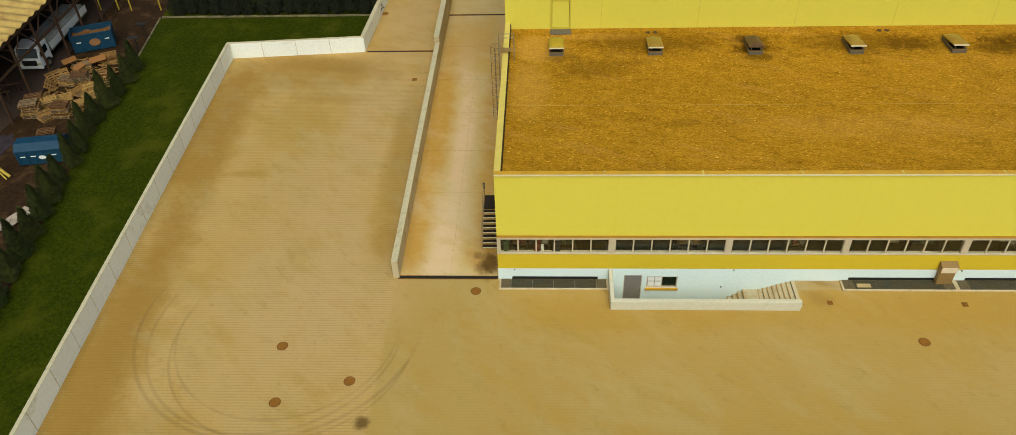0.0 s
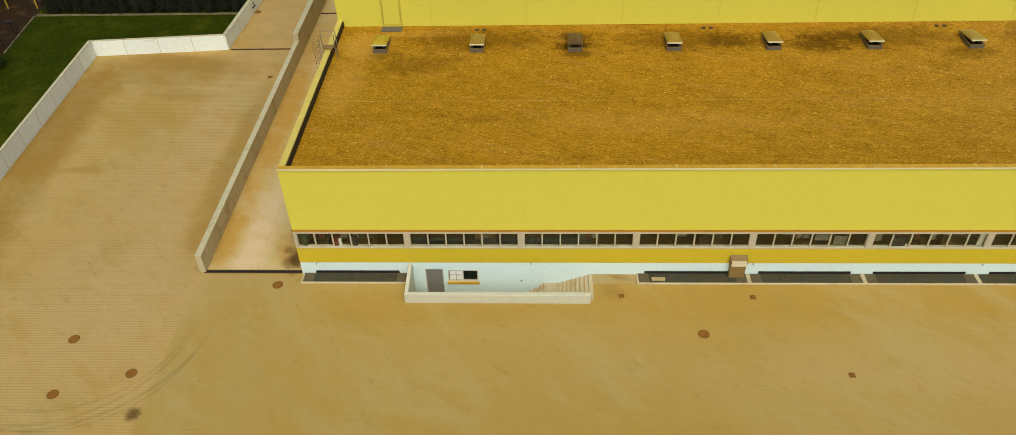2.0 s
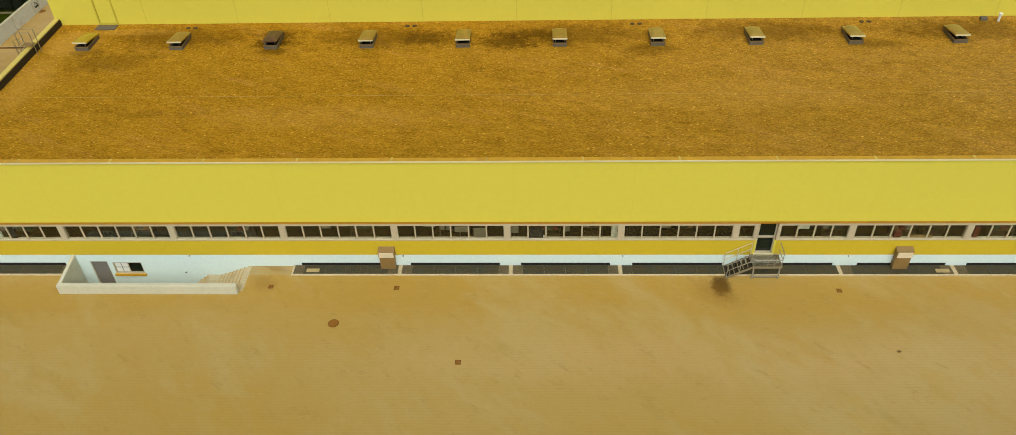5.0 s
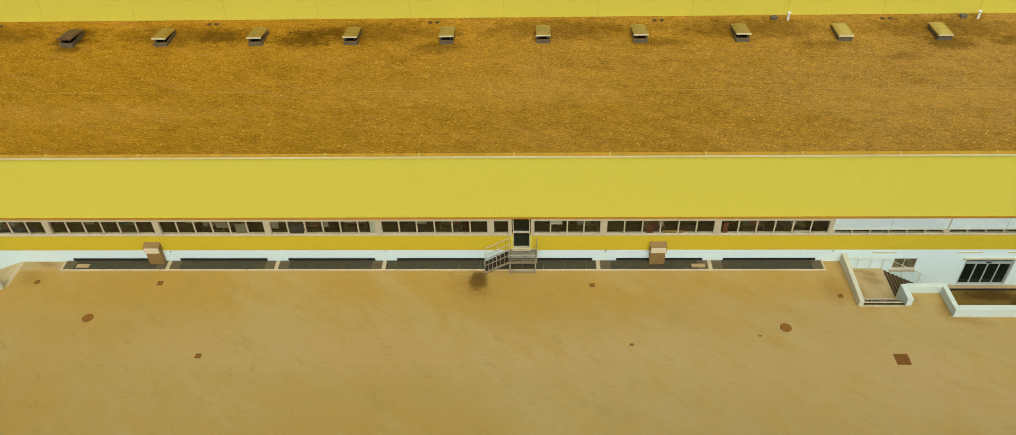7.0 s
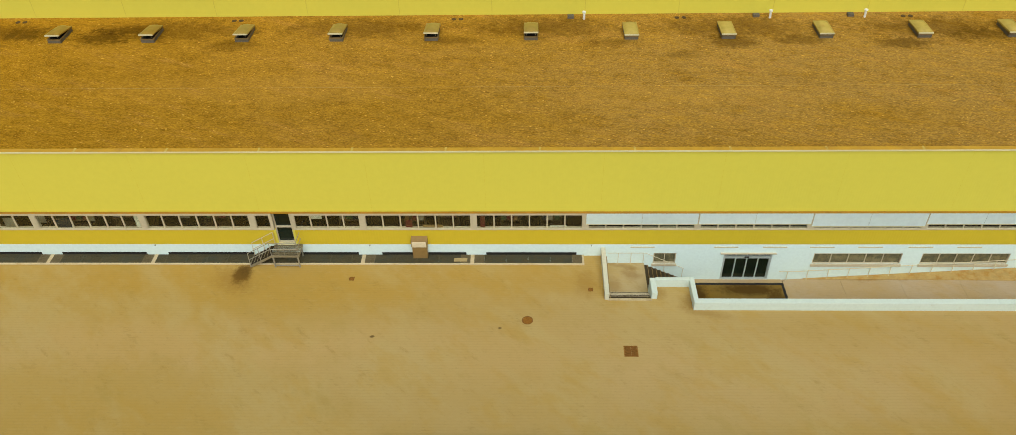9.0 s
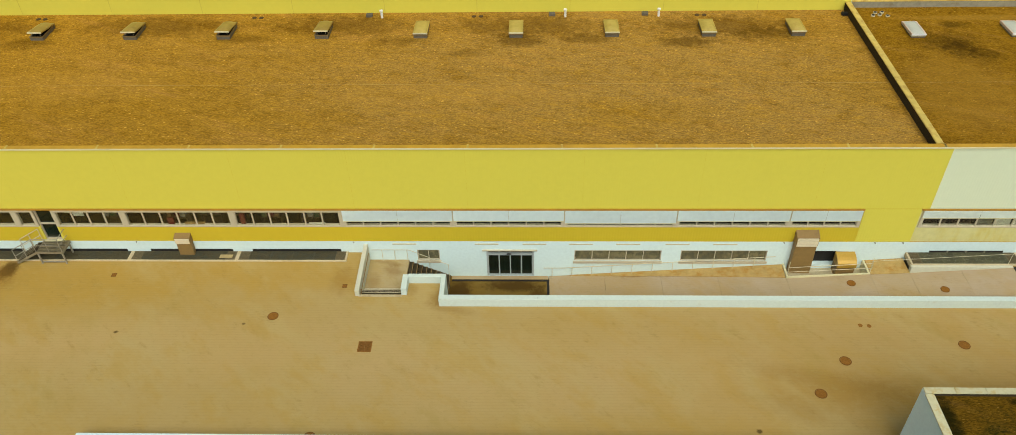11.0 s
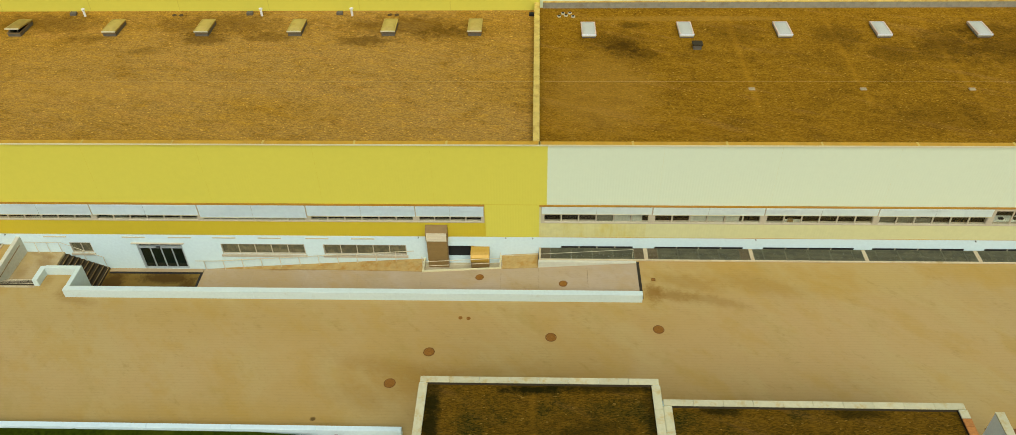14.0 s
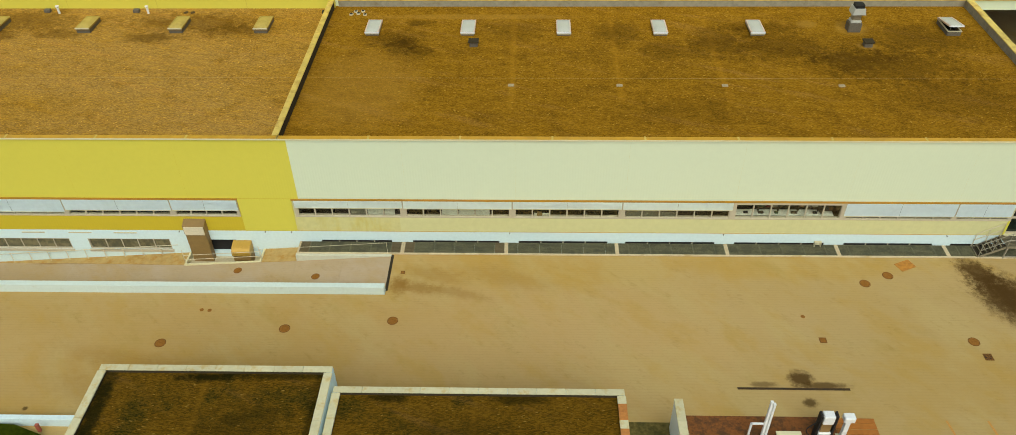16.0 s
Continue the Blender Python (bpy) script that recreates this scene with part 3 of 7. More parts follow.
m_alu = plain("anodised_aluminium", (0.42, 0.46, 0.44), 0.45, metal=0.2, vary=0.05, bump=0.0)
m_courtwall = plain("stained_white_wall", (0.6, 0.68, 0.61), 0.85, vary=0.03, grain=7.0, dirt=(0.45, 0.42, 0.28), dirt_at=(0.6, 0.86), blotch=0.6, bump=0.1)
m_verge = plain("rust_stained_concrete", (0.45, 0.3, 0.095), 0.9, vary=0.1, grain=4.0, dirt=(0.38, 0.18, 0.02), dirt_at=(0.45, 0.68), blotch=1.3, bump=0.1)
m_courtcream = plain("weathered_cream_wall", (0.58, 0.56, 0.42), 0.85, vary=0.05, grain=7.0, dirt=(0.44, 0.36, 0.18), dirt_at=(0.55, 0.82), blotch=0.7, bump=0.1)
m_tread = plain("brown_black_grating", (0.045, 0.03, 0.011), 0.6, metal=0.2, vary=0.15, bump=0.0)
m_drip = plain("rust_orange_flashing", (0.4, 0.2, 0.012), 0.5, vary=0.1, grain=2.0, bump=0.0)

# ---- the warehouse ----
def ribbed(width, height, pitch=0.15, depth=0.0025):
    """A sheet of trapezoid ribs, its back at y = 0, its face towards -y."""
    bm = bmesh.new()
    n = max(1, round(width / pitch))
    p = width / n
    xs = []
    for i in range(n):
        xs += [(i * p, 0.35), (i * p + p * 0.3, 0.35), (i * p + p * 0.45, 1.0), (i * p + p * 0.85, 1.0)]
    xs.append((width, 0.35))
    rows = [[bm.verts.new((x, -depth * d, z)) for x, d in xs] for z in (0.0, height)]
    back = [[bm.verts.new((x, 0.0, z)) for x in (0.0, width)] for z in (0.0, height)]
    for i in range(len(xs) - 1):
        bm.faces.new((rows[0][i], rows[0][i + 1], rows[1][i + 1], rows[1][i]))
    bm.faces.new((back[0][0], back[1][0], back[1][1], back[0][1]))
    bm.faces.new(rows[0][::-1] + [back[0][0], back[0][1]])
    bm.faces.new(rows[1] + [back[1][1], back[1][0]])
    return bm


def clad(parent, x0, x1, z0, z1, y, material, name, seam=0.006):
    n = max(1, round((x1 - x0) / BAY))
    w = (x1 - x0) / n
    me = mesh_of(name, ribbed(w - seam, z1 - z0), material)
    for i in range(n):
        part(name, me, material, parent, at=(x0 + i * w, y, z0))


warehouse = thing("warehouse", "yellow clad warehouse with a gravel roof and ribbon windows", "building")
annex = thing("cream_warehouse", "cream clad warehouse with a mossy gravel roof", "building")

OPEN_BASE = [(6.75, 7.72, -1.75, 0.35), (7.98, 9.62, -0.56, 0.27), (63.85, 65.1, -0.58, 0.2), (67.72, 70.37, LOW, 0.165), (72.62, 77.44, -0.6, 0.18), (78.5, 83.25, -0.6, 0.18), (85.45, 87.1, -0.85, 0.16)]
SLITS = [(0.75, 5.35), (18.6, 23.5), (24.65, 29.55), (30.7, 35.55), (36.75, 41.6), (42.2, 47.5), (48.8, 53.5), (54.6, 59.6)]
SLITS_CREAM = [(92.0, 96.0), (97.2, 102.1), (103.2, 108.2), (109.2, 114.2), (115.3, 120.3), (121.4, 126.3), (127.3, 132.0)]
DOOR = (43.17, 44.1, 0.95, 3.15)
DOOR_CREAM = (129.97, 130.9, 0.95, 3.15)

wall_at = lambda u, v, w: (u, w, v)
bm = slab(bmesh.new(), [0.0, DIV], [-2.0, BASE], OPEN_BASE + [(a, b, -0.1, 0.25) for a, b in SLITS], 0.0, 0.3, wall_at)
part("base_wall", bm, m_white, warehouse, "white rendered base wall with basement windows")
bm = slab(bmesh.new(), [DIV, END], [-2.0, BASE], [(a, b, -0.1, 0.2) for a, b in SLITS_CREAM], 0.0, 0.3, wall_at)
part("base_wall", bm, m_white, annex, "white rendered base wall with basement windows")
bm = slab(bmesh.new(), [0.0, DIV], [BASE, TOP - 0.05], [(0.08, 87.75, SILL, PANEL), DOOR], 0.04, 0.3, wall_at)
part("wall", bm, m_band, warehouse)
bm = slab(bmesh.new(), [DIV, END], [BASE, TOP - 0.05], [(DIV + 0.1, END - 2.8, SILL, PANEL), DOOR_CREAM], 0.04, 0.3, wall_at)
part("wall", bm, m_cream_band, annex)
clad(warehouse, 0.0, SPLIT, PANEL, TOP - 0.06, 0.04, m_yellow, "cladding_panel")
clad(warehouse, 0.0, DOOR[0] - 0.12, BASE, SILL, -0.004, m_band, "band_panel")
clad(warehouse, DOOR[1] + 0.12, 87.79, BASE, SILL, -0.004, m_band, "band_panel")
clad(warehouse, 87.8, DIV, BASE, PANEL, -0.004, m_yellow, "cladding_panel")
clad(annex, SPLIT, END, PANEL, TOP - 0.06, 0.04, m_cream, "cladding_panel")
clad(annex, DIV, 96.6, BASE, SILL, -0.004, m_cream_band_old, "band_panel")
clad(annex, 96.6, DOOR_CREAM[0] - 0.12, BASE, SILL, -0.004, m_cream_band, "band_panel")
clad(annex, DOOR_CREAM[1] + 0.12, END, BASE, SILL, -0.004, m_cream_band, "band_panel")
for owner, a, b, flash in ((warehouse, 0.0, DIV, m_flash), (annex, DIV, END, m_flash)):
    part("drip_flashing", boxes((a, b if a else 87.78, -0.05, 0.04, PANEL - 0.075, PANEL - 0.004)), m_drip, owner, "orange drip flashing")
    part("base_flashing", boxes((a, b, -0.016, 0.0, BASE - 0.02, BASE - 0.003)), m_band if owner is warehouse else flash, owner)
m_seam = plain("dirty_joint_strip", (0.6, 0.51, 0.065), 0.6, vary=0.06, grain=3.0, dirt=(0.4, 0.31, 0.04), dirt_at=(0.58, 0.72), blotch=1.6, bump=0.0)
m_pebblegrey = plain("grey_roofing_felt", (0.3, 0.27, 0.19), 0.85, vary=0.1, grain=4.0, dirt=(0.2, 0.15, 0.07), blotch=0.5, bump=0.1)
# west wall and its base, the rear parts of the shell
part("west_wall", boxes((0.004, 0.3, 0.3, 60.0, -0.3, TOP - 0.17)), m_band, warehouse)
part("east_wall", boxes((END - 0.3, END, 0.3, 60.0, -0.3, TOP - 0.05)), m_cream_band, annex)
part("upper_wall", slab(bmesh.new(), [0.3, DIV], [ROOF - 0.3, 15.0], [(2.95, 4.05, 6.66, 8.46)], BACK + 0.03, BACK + 0.4, wall_at), m_yellow, warehouse)
part("upper_wall", boxes((DIV, END + 30, BACK + 0.4, BACK + 0.8, ROOF - 0.3, 13.0)), m_cream, annex)
clad(warehouse, 0.0, 2.85, ROOF + 0.06, 15.0, BACK + 0.03, m_yellow, "upper_panel")
clad(warehouse, 2.85, 4.15, 8.56, 15.0, BACK + 0.03, m_yellow, "upper_panel")
clad(warehouse, 4.15, DIV, ROOF + 0.06, 15.0, BACK + 0.03, m_yellow, "upper_panel", seam=0.02)
clad(annex, DIV, END + 30, ROOF + 0.45, 13.0, BACK + 0.4, m_cream, "upper_panel", seam=0.02)
part("upstand", boxes((DIV + 0.2, END, BACK + 0.3, BACK + 0.4, ROOF - 0.1, ROOF + 0.42)), m_pebblegrey, annex, "grey roofing upstand")
part("upper_flashing", boxes((DIV + 0.2, END + 30, BACK + 0.28, BACK + 0.37, ROOF + 0.42, ROOF + 0.5)), m_cap, annex)
part("upper_roof", boxes((0.0, DIV, BACK + 0.4, 60.0, 14.7, 15.0)), m_gravel, warehouse)
part("upper_roof", boxes((DIV, END + 30, BACK + 0.8, 60.0, 12.7, 13.0)), m_gravel_cream, annex)
for k in range(1, 15):
    part("seam_strip", boxes((6.06 * k - 0.02, 6.06 * k + 0.02, BACK + 0.012, BACK + 0.028, ROOF + 0.06, 15.0)), m_seam, warehouse)
m_flash_pale = plain("ochre_door_frame", (0.56, 0.46, 0.05), 0.5, vary=0.05, bump=0.0)
part("roof_door", boxes((2.97, 4.03, BACK + 0.02, BACK + 0.08, 6.68, 8.44)), m_yellow, warehouse, "yellow roof access door")
part("roof_door_frame", boxes((2.86, 2.95, BACK - 0.03, BACK + 0.1, 6.56, 8.54), (4.05, 4.14, BACK - 0.03, BACK + 0.1, 6.56, 8.54), (2.95, 4.05, BACK - 0.03, BACK + 0.1, 8.46, 8.54), (2.95, 4.05, BACK - 0.03, BACK + 0.1, 6.56, 6.67)), m_flash_pale, warehouse)
part("door_mat", boxes((2.85, 4.15, BACK - 0.75, BACK - 0.15, ROOF, ROOF + 0.05)), m_curb, warehouse, "grey paving slab at the roof door")
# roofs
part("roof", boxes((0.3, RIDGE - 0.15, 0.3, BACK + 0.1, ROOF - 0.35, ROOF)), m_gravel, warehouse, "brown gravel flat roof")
part("roof", boxes((RIDGE + 0.15, END - 0.3, 0.3, BACK + 0.5, ROOF - 0.35, ROOF)), m_gravel_cream, annex, "dark mossy gravel flat roof")
# coping along the front, in lengths with pale joints
for owner, a, b in ((warehouse, 0.0, DIV), (annex, DIV, END)):
    cuts = [a] + [5.4 + 4.74 * i for i in range(28) if a < 5.4 + 4.74 * i < b] + [b]
    for x0, x1 in zip(cuts, cuts[1:]):
        part("coping", boxes((x0 + 0.01, x1 - 0.01, 0.0, 0.3, TOP - 0.05, TOP)), m_flash, owner, "orange metal coping")
        part("coping_joint", boxes((x1 - 0.05, x1 + 0.05, 0.015, 0.315, TOP + 0.001, TOP + 0.012)), m_cap, owner, "pale joint cover")
    part("edge_strip", boxes((a, b, -0.04, 0.0, TOP - 0.07, TOP + 0.004)), m_edge, owner, "pale edge strip")
m_capclean = plain("clean_yellow_coping", (0.68, 0.54, 0.11), 0.5, vary=0.05, grain=2.0, blotch=0.6, bump=0.0)
part("west_coping", boxes((-0.02, 0.31, 0.37, BACK, TOP - 0.17, TOP - 0.1)), m_capclean, warehouse, "yellow metal coping")
part("west_parapet", boxes((0.302, 0.36, 0.37, BACK, ROOF, TOP - 0.17)), m_bitumen, warehouse)
part("dividing_parapet", boxes((RIDGE - 0.15, RIDGE + 0.15, 0.3, BACK + 0.02, ROOF - 0.2, TOP - 0.06)), m_bitumen, annex)
for i in range(5):
    a, b = 0.37 + i * (BACK - 0.35) / 5, 0.37 + (i + 1) * (BACK - 0.35) / 5
    part("dividing_coping", boxes((RIDGE - 0.17, RIDGE + 0.17, a + 0.006, b - 0.006, TOP - 0.06, TOP)), m_cap, annex, "yellow metal coping")
part("east_parapet", boxes((END - 0.36, END - 0.3, 0.37, BACK + 0.3, ROOF, TOP - 0.1)), m_pebblegrey, annex)
part("east_coping", boxes((END - 0.36, END + 0.06, 0.37, BACK + 0.3, TOP - 0.1, TOP - 0.04)), m_cap, annex, "yellow metal coping")
# rooms behind the windows, their dimness painted as near-black surfaces
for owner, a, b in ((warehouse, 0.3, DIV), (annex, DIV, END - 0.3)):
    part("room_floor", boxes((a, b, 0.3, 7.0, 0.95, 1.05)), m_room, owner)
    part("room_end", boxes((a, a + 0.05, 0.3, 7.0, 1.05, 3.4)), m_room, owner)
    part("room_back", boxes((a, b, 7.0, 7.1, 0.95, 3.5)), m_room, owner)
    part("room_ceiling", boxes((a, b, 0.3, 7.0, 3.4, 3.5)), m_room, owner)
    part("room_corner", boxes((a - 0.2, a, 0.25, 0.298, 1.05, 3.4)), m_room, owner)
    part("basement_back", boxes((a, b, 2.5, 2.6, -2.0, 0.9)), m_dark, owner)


# ---- ribbon windows ----
def ribbon(owner, x0, width, panes, drop, skip=(), blind=None):
    """One bay: lintel, sill and jambs, panes with mullions, a roller shutter let down by drop."""
    z0, z1 = SILL, PANEL - 0.05
    frame = boxes((0.0, width, -0.045, 0.22, z1 - 0.16, z1), (0.0, width, -0.035, 0.24, z0, z0 + 0.055), (0.0, 0.15, -0.02, 0.22, z0 + 0.055, z1 - 0.16), (width - 0.15, width, -0.02, 0.22, z0 + 0.055, z1 - 0.16))
    win = part("window", frame, m_frame, owner, at=(x0, 0, 0))
    lo, hi, w = z0 + 0.055, z1 - 0.16, (width - 0.3) / panes
    for i in range(panes):
        if i in skip:
            continue
        a = 0.15 + i * w
        pane = part("pane", boxes((a + 0.03, a + w - 0.03, 0.035, 0.047, lo + 0.03, hi - 0.03)), m_glass, win)
        pane.visible_shadow = False
        part("sash", boxes((a, a + 0.035, 0.012, 0.08, lo, hi), (a + w - 0.035, a + w, 0.012, 0.08, lo, hi), (a + 0.035, a + w - 0.035, 0.012, 0.08, lo, lo + 0.035), (a + 0.035, a + w - 0.035, 0.012, 0.08, hi - 0.03, hi)), m_frame, win)
    if drop:
        for half in (0, 1):
            a, b = 0.03 + half * (width - 0.06) / 2 + 0.006, 0.03 + (half + 1) * (width - 0.06) / 2 - 0.006
            k = max(2, round(drop / 0.075))
            bm, last = bmesh.new(), None
            for j in range(k + 1):
                z = hi + 0.13 - j * drop / k
                for y in ((-0.06, -0.05) if 0 < j < k else (-0.055,)):
                    row = (bm.verts.new((a, y, z)), bm.verts.new((b, y, z - 0.004 * (y < -0.055))))
                    if last:
                        bm.faces.new((last[0], row[0], row[1], last[1]))
                    last = row
            bmesh.ops.solidify(bm, geom=bm.faces[:], thickness=0.012)
            shutter = part("roller_shutter", bm, blind or m_shutter, win, "white slatted roller shutter")
            part("bottom_bar", boxes((a, b, -0.066, -0.045, hi + 0.1 - drop, hi + 0.135 - drop)), m_edge, shutter, "cream bottom bar")
    return win


first = {}
for i in range(15):
    x0 = i * BAY
    if i == 7:
        ribbon(warehouse, x0, 1.12, 1, 0)
        ribbon(warehouse, DOOR[1] + 0.04, 48.0 - DOOR[1] - 0.04, 4, 0)
        continue
    width = BAY if i < 14 else 3.75
    drop = 0.0 if i < 10 else (0.74, 0.72, 0.87, 0.73, 0.71)[i - 10]
    key = (width, drop)
    if key in first:
        copy_thing(first[key], pose(x0, 0, 0))
    else:
        first[key] = ribbon(warehouse, x0, width, 6 if width == BAY else 4, drop)
for i in range(7):
    x0 = DIV + 0.1 + i * BAY
    width = min(BAY, END - 2.8 - x0)
    drop = (0.49, 0.51, 0.49, 0.51, 0.0, 0.87, 0.87)[i]
    if width > 1:
        ribbon(annex, x0, width, 6 if width > 5 else 3, drop, blind=m_shutter_white if i < 4 else None)

# ---- doors and base windows of the warehouse ----
def small_window(owner, a, b, z0, z1, panes, material=None, sill=m_frame):
    win = part("window", boxes((a, b, 0.02, 0.2, z0, z0 + 0.05), (a, b, 0.02, 0.2, z1 - 0.05, z1), (a, a + 0.05, 0.02, 0.2, z0 + 0.05, z1 - 0.05), (b - 0.05, b, 0.02, 0.2, z0 + 0.05, z1 - 0.05)), m_frame, owner)
    w = (b - a - 0.1) / panes
    for i in range(panes):
        u = a + 0.05 + i * w
        part("pane", boxes((u + 0.02, u + w - 0.02, 0.1, 0.115, z0 + 0.05, z1 - 0.05)), material or m_pane, win)
        if i:
            part("mullion", boxes((u - 0.02, u + 0.02, 0.06, 0.15, z0 + 0.05, z1 - 0.05)), m_frame, win)
    part("window_sill", boxes((a - 0.06, b + 0.06, -0.09, 0.04, z0 - 0.14, z0 - 0.004)), sill, win, "projecting sill")
    return win


# opaque panes: blurred curtain reflections are mixed into the brown
m_pane = plain("brown_glass_painted_reflections", (0.17, 0.145, 0.075), 0.15, vary=0.3, grain=1.4, dirt=(0.08, 0.08, 0.05), dirt_at=(0.42, 0.6), blotch=1.6, bump=0.0)
for a, b, z0, z1, n in ((63.85, 65.1, -0.58, 0.2, 2), (72.62, 77.44, -0.6, 0.18, 5), (78.5, 83.25, -0.6, 0.18, 5)):
    small_window(warehouse, a, b, z0, z1, n)
win = small_window(warehouse, 7.98, 9.62, -0.56, 0.27, 2, m_glassdark, m_flash)
part("white_blind", boxes((8.06, 8.78, 0.08, 0.095, -0.49, 0.2)), m_whitepaint, win, "white barred window leaf")
part("blind_bars", boxes((8.4, 8.43, 0.065, 0.08, -0.49, 0.2), (8.06, 8.78, 0.065, 0.08, -0.16, -0.13)), m_doorgrey, win)
door = part("cellar_door", boxes((6.78, 7.69, 0.08, 0.13, -1.75, 0.32)), m_doorgrey, warehouse, "grey steel cellar door")
part("door_frame", boxes((6.75, 6.79, 0.03, 0.16, -1.75, 0.35), (7.68, 7.72, 0.03, 0.16, -1.75, 0.35), (6.79, 7.68, 0.03, 0.16, 0.31, 0.35)), m_frame, door)
part("door_handle", soft(boxes((7.56, 7.63, 0.02, 0.08, -0.75, -0.68)), 0.01), m_steel, door)
# glazed sliding entrance: four leaves under a transom
entrance = part("entrance_door", boxes((67.72, 67.8, 0.03, 0.2, LOW, 0.165), (70.29, 70.37, 0.03, 0.2, LOW, 0.165), (67.8, 70.29, 0.03, 0.2, 0.09, 0.165), (67.8, 70.29, 0.0, 0.2, -0.2, -0.06), (67.8, 70.29, 0.03, 0.2, LOW, LOW + 0.05)), m_alu, warehouse, "glazed sliding entrance door in a metal frame")
for i in range(4):
    a = 67.8 + i * 0.6225
    part("glass_leaf", boxes((a + 0.035, a + 0.587, 0.1, 0.12, LOW + 0.05, -0.2)), m_glassdark, entrance)
    part("leaf_frame", boxes((a, a + 0.035, 0.07, 0.15, LOW + 0.05, -0.2), (a + 0.587, a + 0.6225, 0.07, 0.15, LOW + 0.05, -0.2), (a + 0.035, a + 0.587, 0.07, 0.15, LOW + 0.05, LOW + 0.11)), m_alu, entrance)
    part("transom_pane", boxes((a + 0.02, a + 0.6, 0.1, 0.12, -0.06, 0.09)), m_glassdark, entrance)
part("door_sensor", soft(boxes((68.85, 69.1, -0.06, 0.0, -0.12, -0.04)), 0.01), m_black, entrance, "black door sensor")
part("canopy_strip", boxes((67.5, 70.55, -0.12, 0.0, 0.2, 0.235)), m_frame, entrance)
for x in (63.2, 67.75, 70.4, 72.95, 75.55, 78.25, 80.85):
    part("wall_vent", soft(boxes((x - 0.66, x + 0.66, -0.03, 0.02, 0.6, 0.68)), 0.01), m_coping, warehouse, "narrow beige wall vent")
# black sheet painted in for the darkness of the machine opening
part("machine_opening_dark", boxes((85.47, 87.08, 0.28, 0.3, -0.83, 0.14)), m_dark, warehouse)


def stair_door(owner, x):
    """Dark glazed door at the head of an outside stair, with deep reveals through the band."""
    d = part("stair_door", boxes((x, x + 0.05, 0.05, 0.25, 0.95, 3.1), (x + 0.88, x + 0.93, 0.05, 0.25, 0.95, 3.1), (x + 0.05, x + 0.88, 0.05, 0.25, 3.0, 3.1), (x + 0.05, x + 0.88, 0.05, 0.25, 0.95, 1.02), (x + 0.05, x + 0.88, 0.05, 0.25, 2.02, 2.1)), m_frame, owner, "dark glazed door with a pale frame")
    part("pane", boxes((x + 0.05, x + 0.88, 0.14, 0.155, 2.1, 3.0)), m_glassdark, d)
    part("pane", boxes((x + 0.05, x + 0.88, 0.14, 0.155, 1.02, 2.02)), m_glassdark, d)
    part("threshold", boxes((x - 0.05, x + 0.98, -0.12, 0.05, 0.9, 0.95)), m_edge, d)
    for s in (-1, 1):
        u = x + (0.0 if s < 0 else 0.93)
        part("reveal", boxes((min(u, u + s * 0.11), max(u, u + s * 0.11), -0.02, 0.25, 0.9, SILL - 0.01)), m_yellow, d, "yellow door reveal")


stair_door(warehouse, DOOR[0])
stair_door(annex, DOOR_CREAM[0])
for owner, slits, n in ((warehouse, SLITS, 1), (annex, SLITS_CREAM, 4)):
    for a, b in slits:
        # near-black panel fills the slit and paints its dark inside
        base = part("basement_window", boxes((a, b, 0.02, 0.04, -0.1, 0.25 if n == 1 else 0.2)), m_dark, owner, "basement window with its dark inside painted black")
        for i in range(1, n):
            u = a + (b - a) * i / n
            part("mullion", boxes((u - 0.03, u + 0.03, 0.002, 0.02, -0.1, 0.2)), m_frame, base)
for x in (0.9, 12.5, 24.3, 36.2, 48.2, 60.4, 84.0, 88.9, 90.4, 102.7, 114.6, 126.9):
    part("spout", rod(bmesh.new(), (x, 0.02, 0.8), (x, -0.08, 0.78), 0.028), m_curb, annex if x > DIV else warehouse, "short drain spout")

# clutter seen dimly behind the panes
rnd = random.Random(4)
paints = [plain("stored_" + n, c, 0.7, vary=0.1, bump=0.0) for n, c in (("red", (0.11, 0.014, 0.008)), ("blue", (0.012, 0.016, 0.02)), ("white", (0.2, 0.18, 0.13)), ("green", (0.035, 0.06, 0.02)), ("wood", (0.14, 0.07, 0.02)))]
m_shelfwood = plain("dark_shelf_wood", (0.05, 0.032, 0.014), 0.8, vary=0.2, grain=5.0, bump=0.0)
shelf_at = [0.4, 1.6, 3.0, 9.5, 15.0, 21.5, 26.3, 31.7, 34.0, 39.2, 46.6, 50.2, 52.0, 55.4, 57.6, 63.0, 70.2, 79.5, 92.9, 98.1, 101.2, 105.5, 112.0, 116.4, 118.6, 119.8]
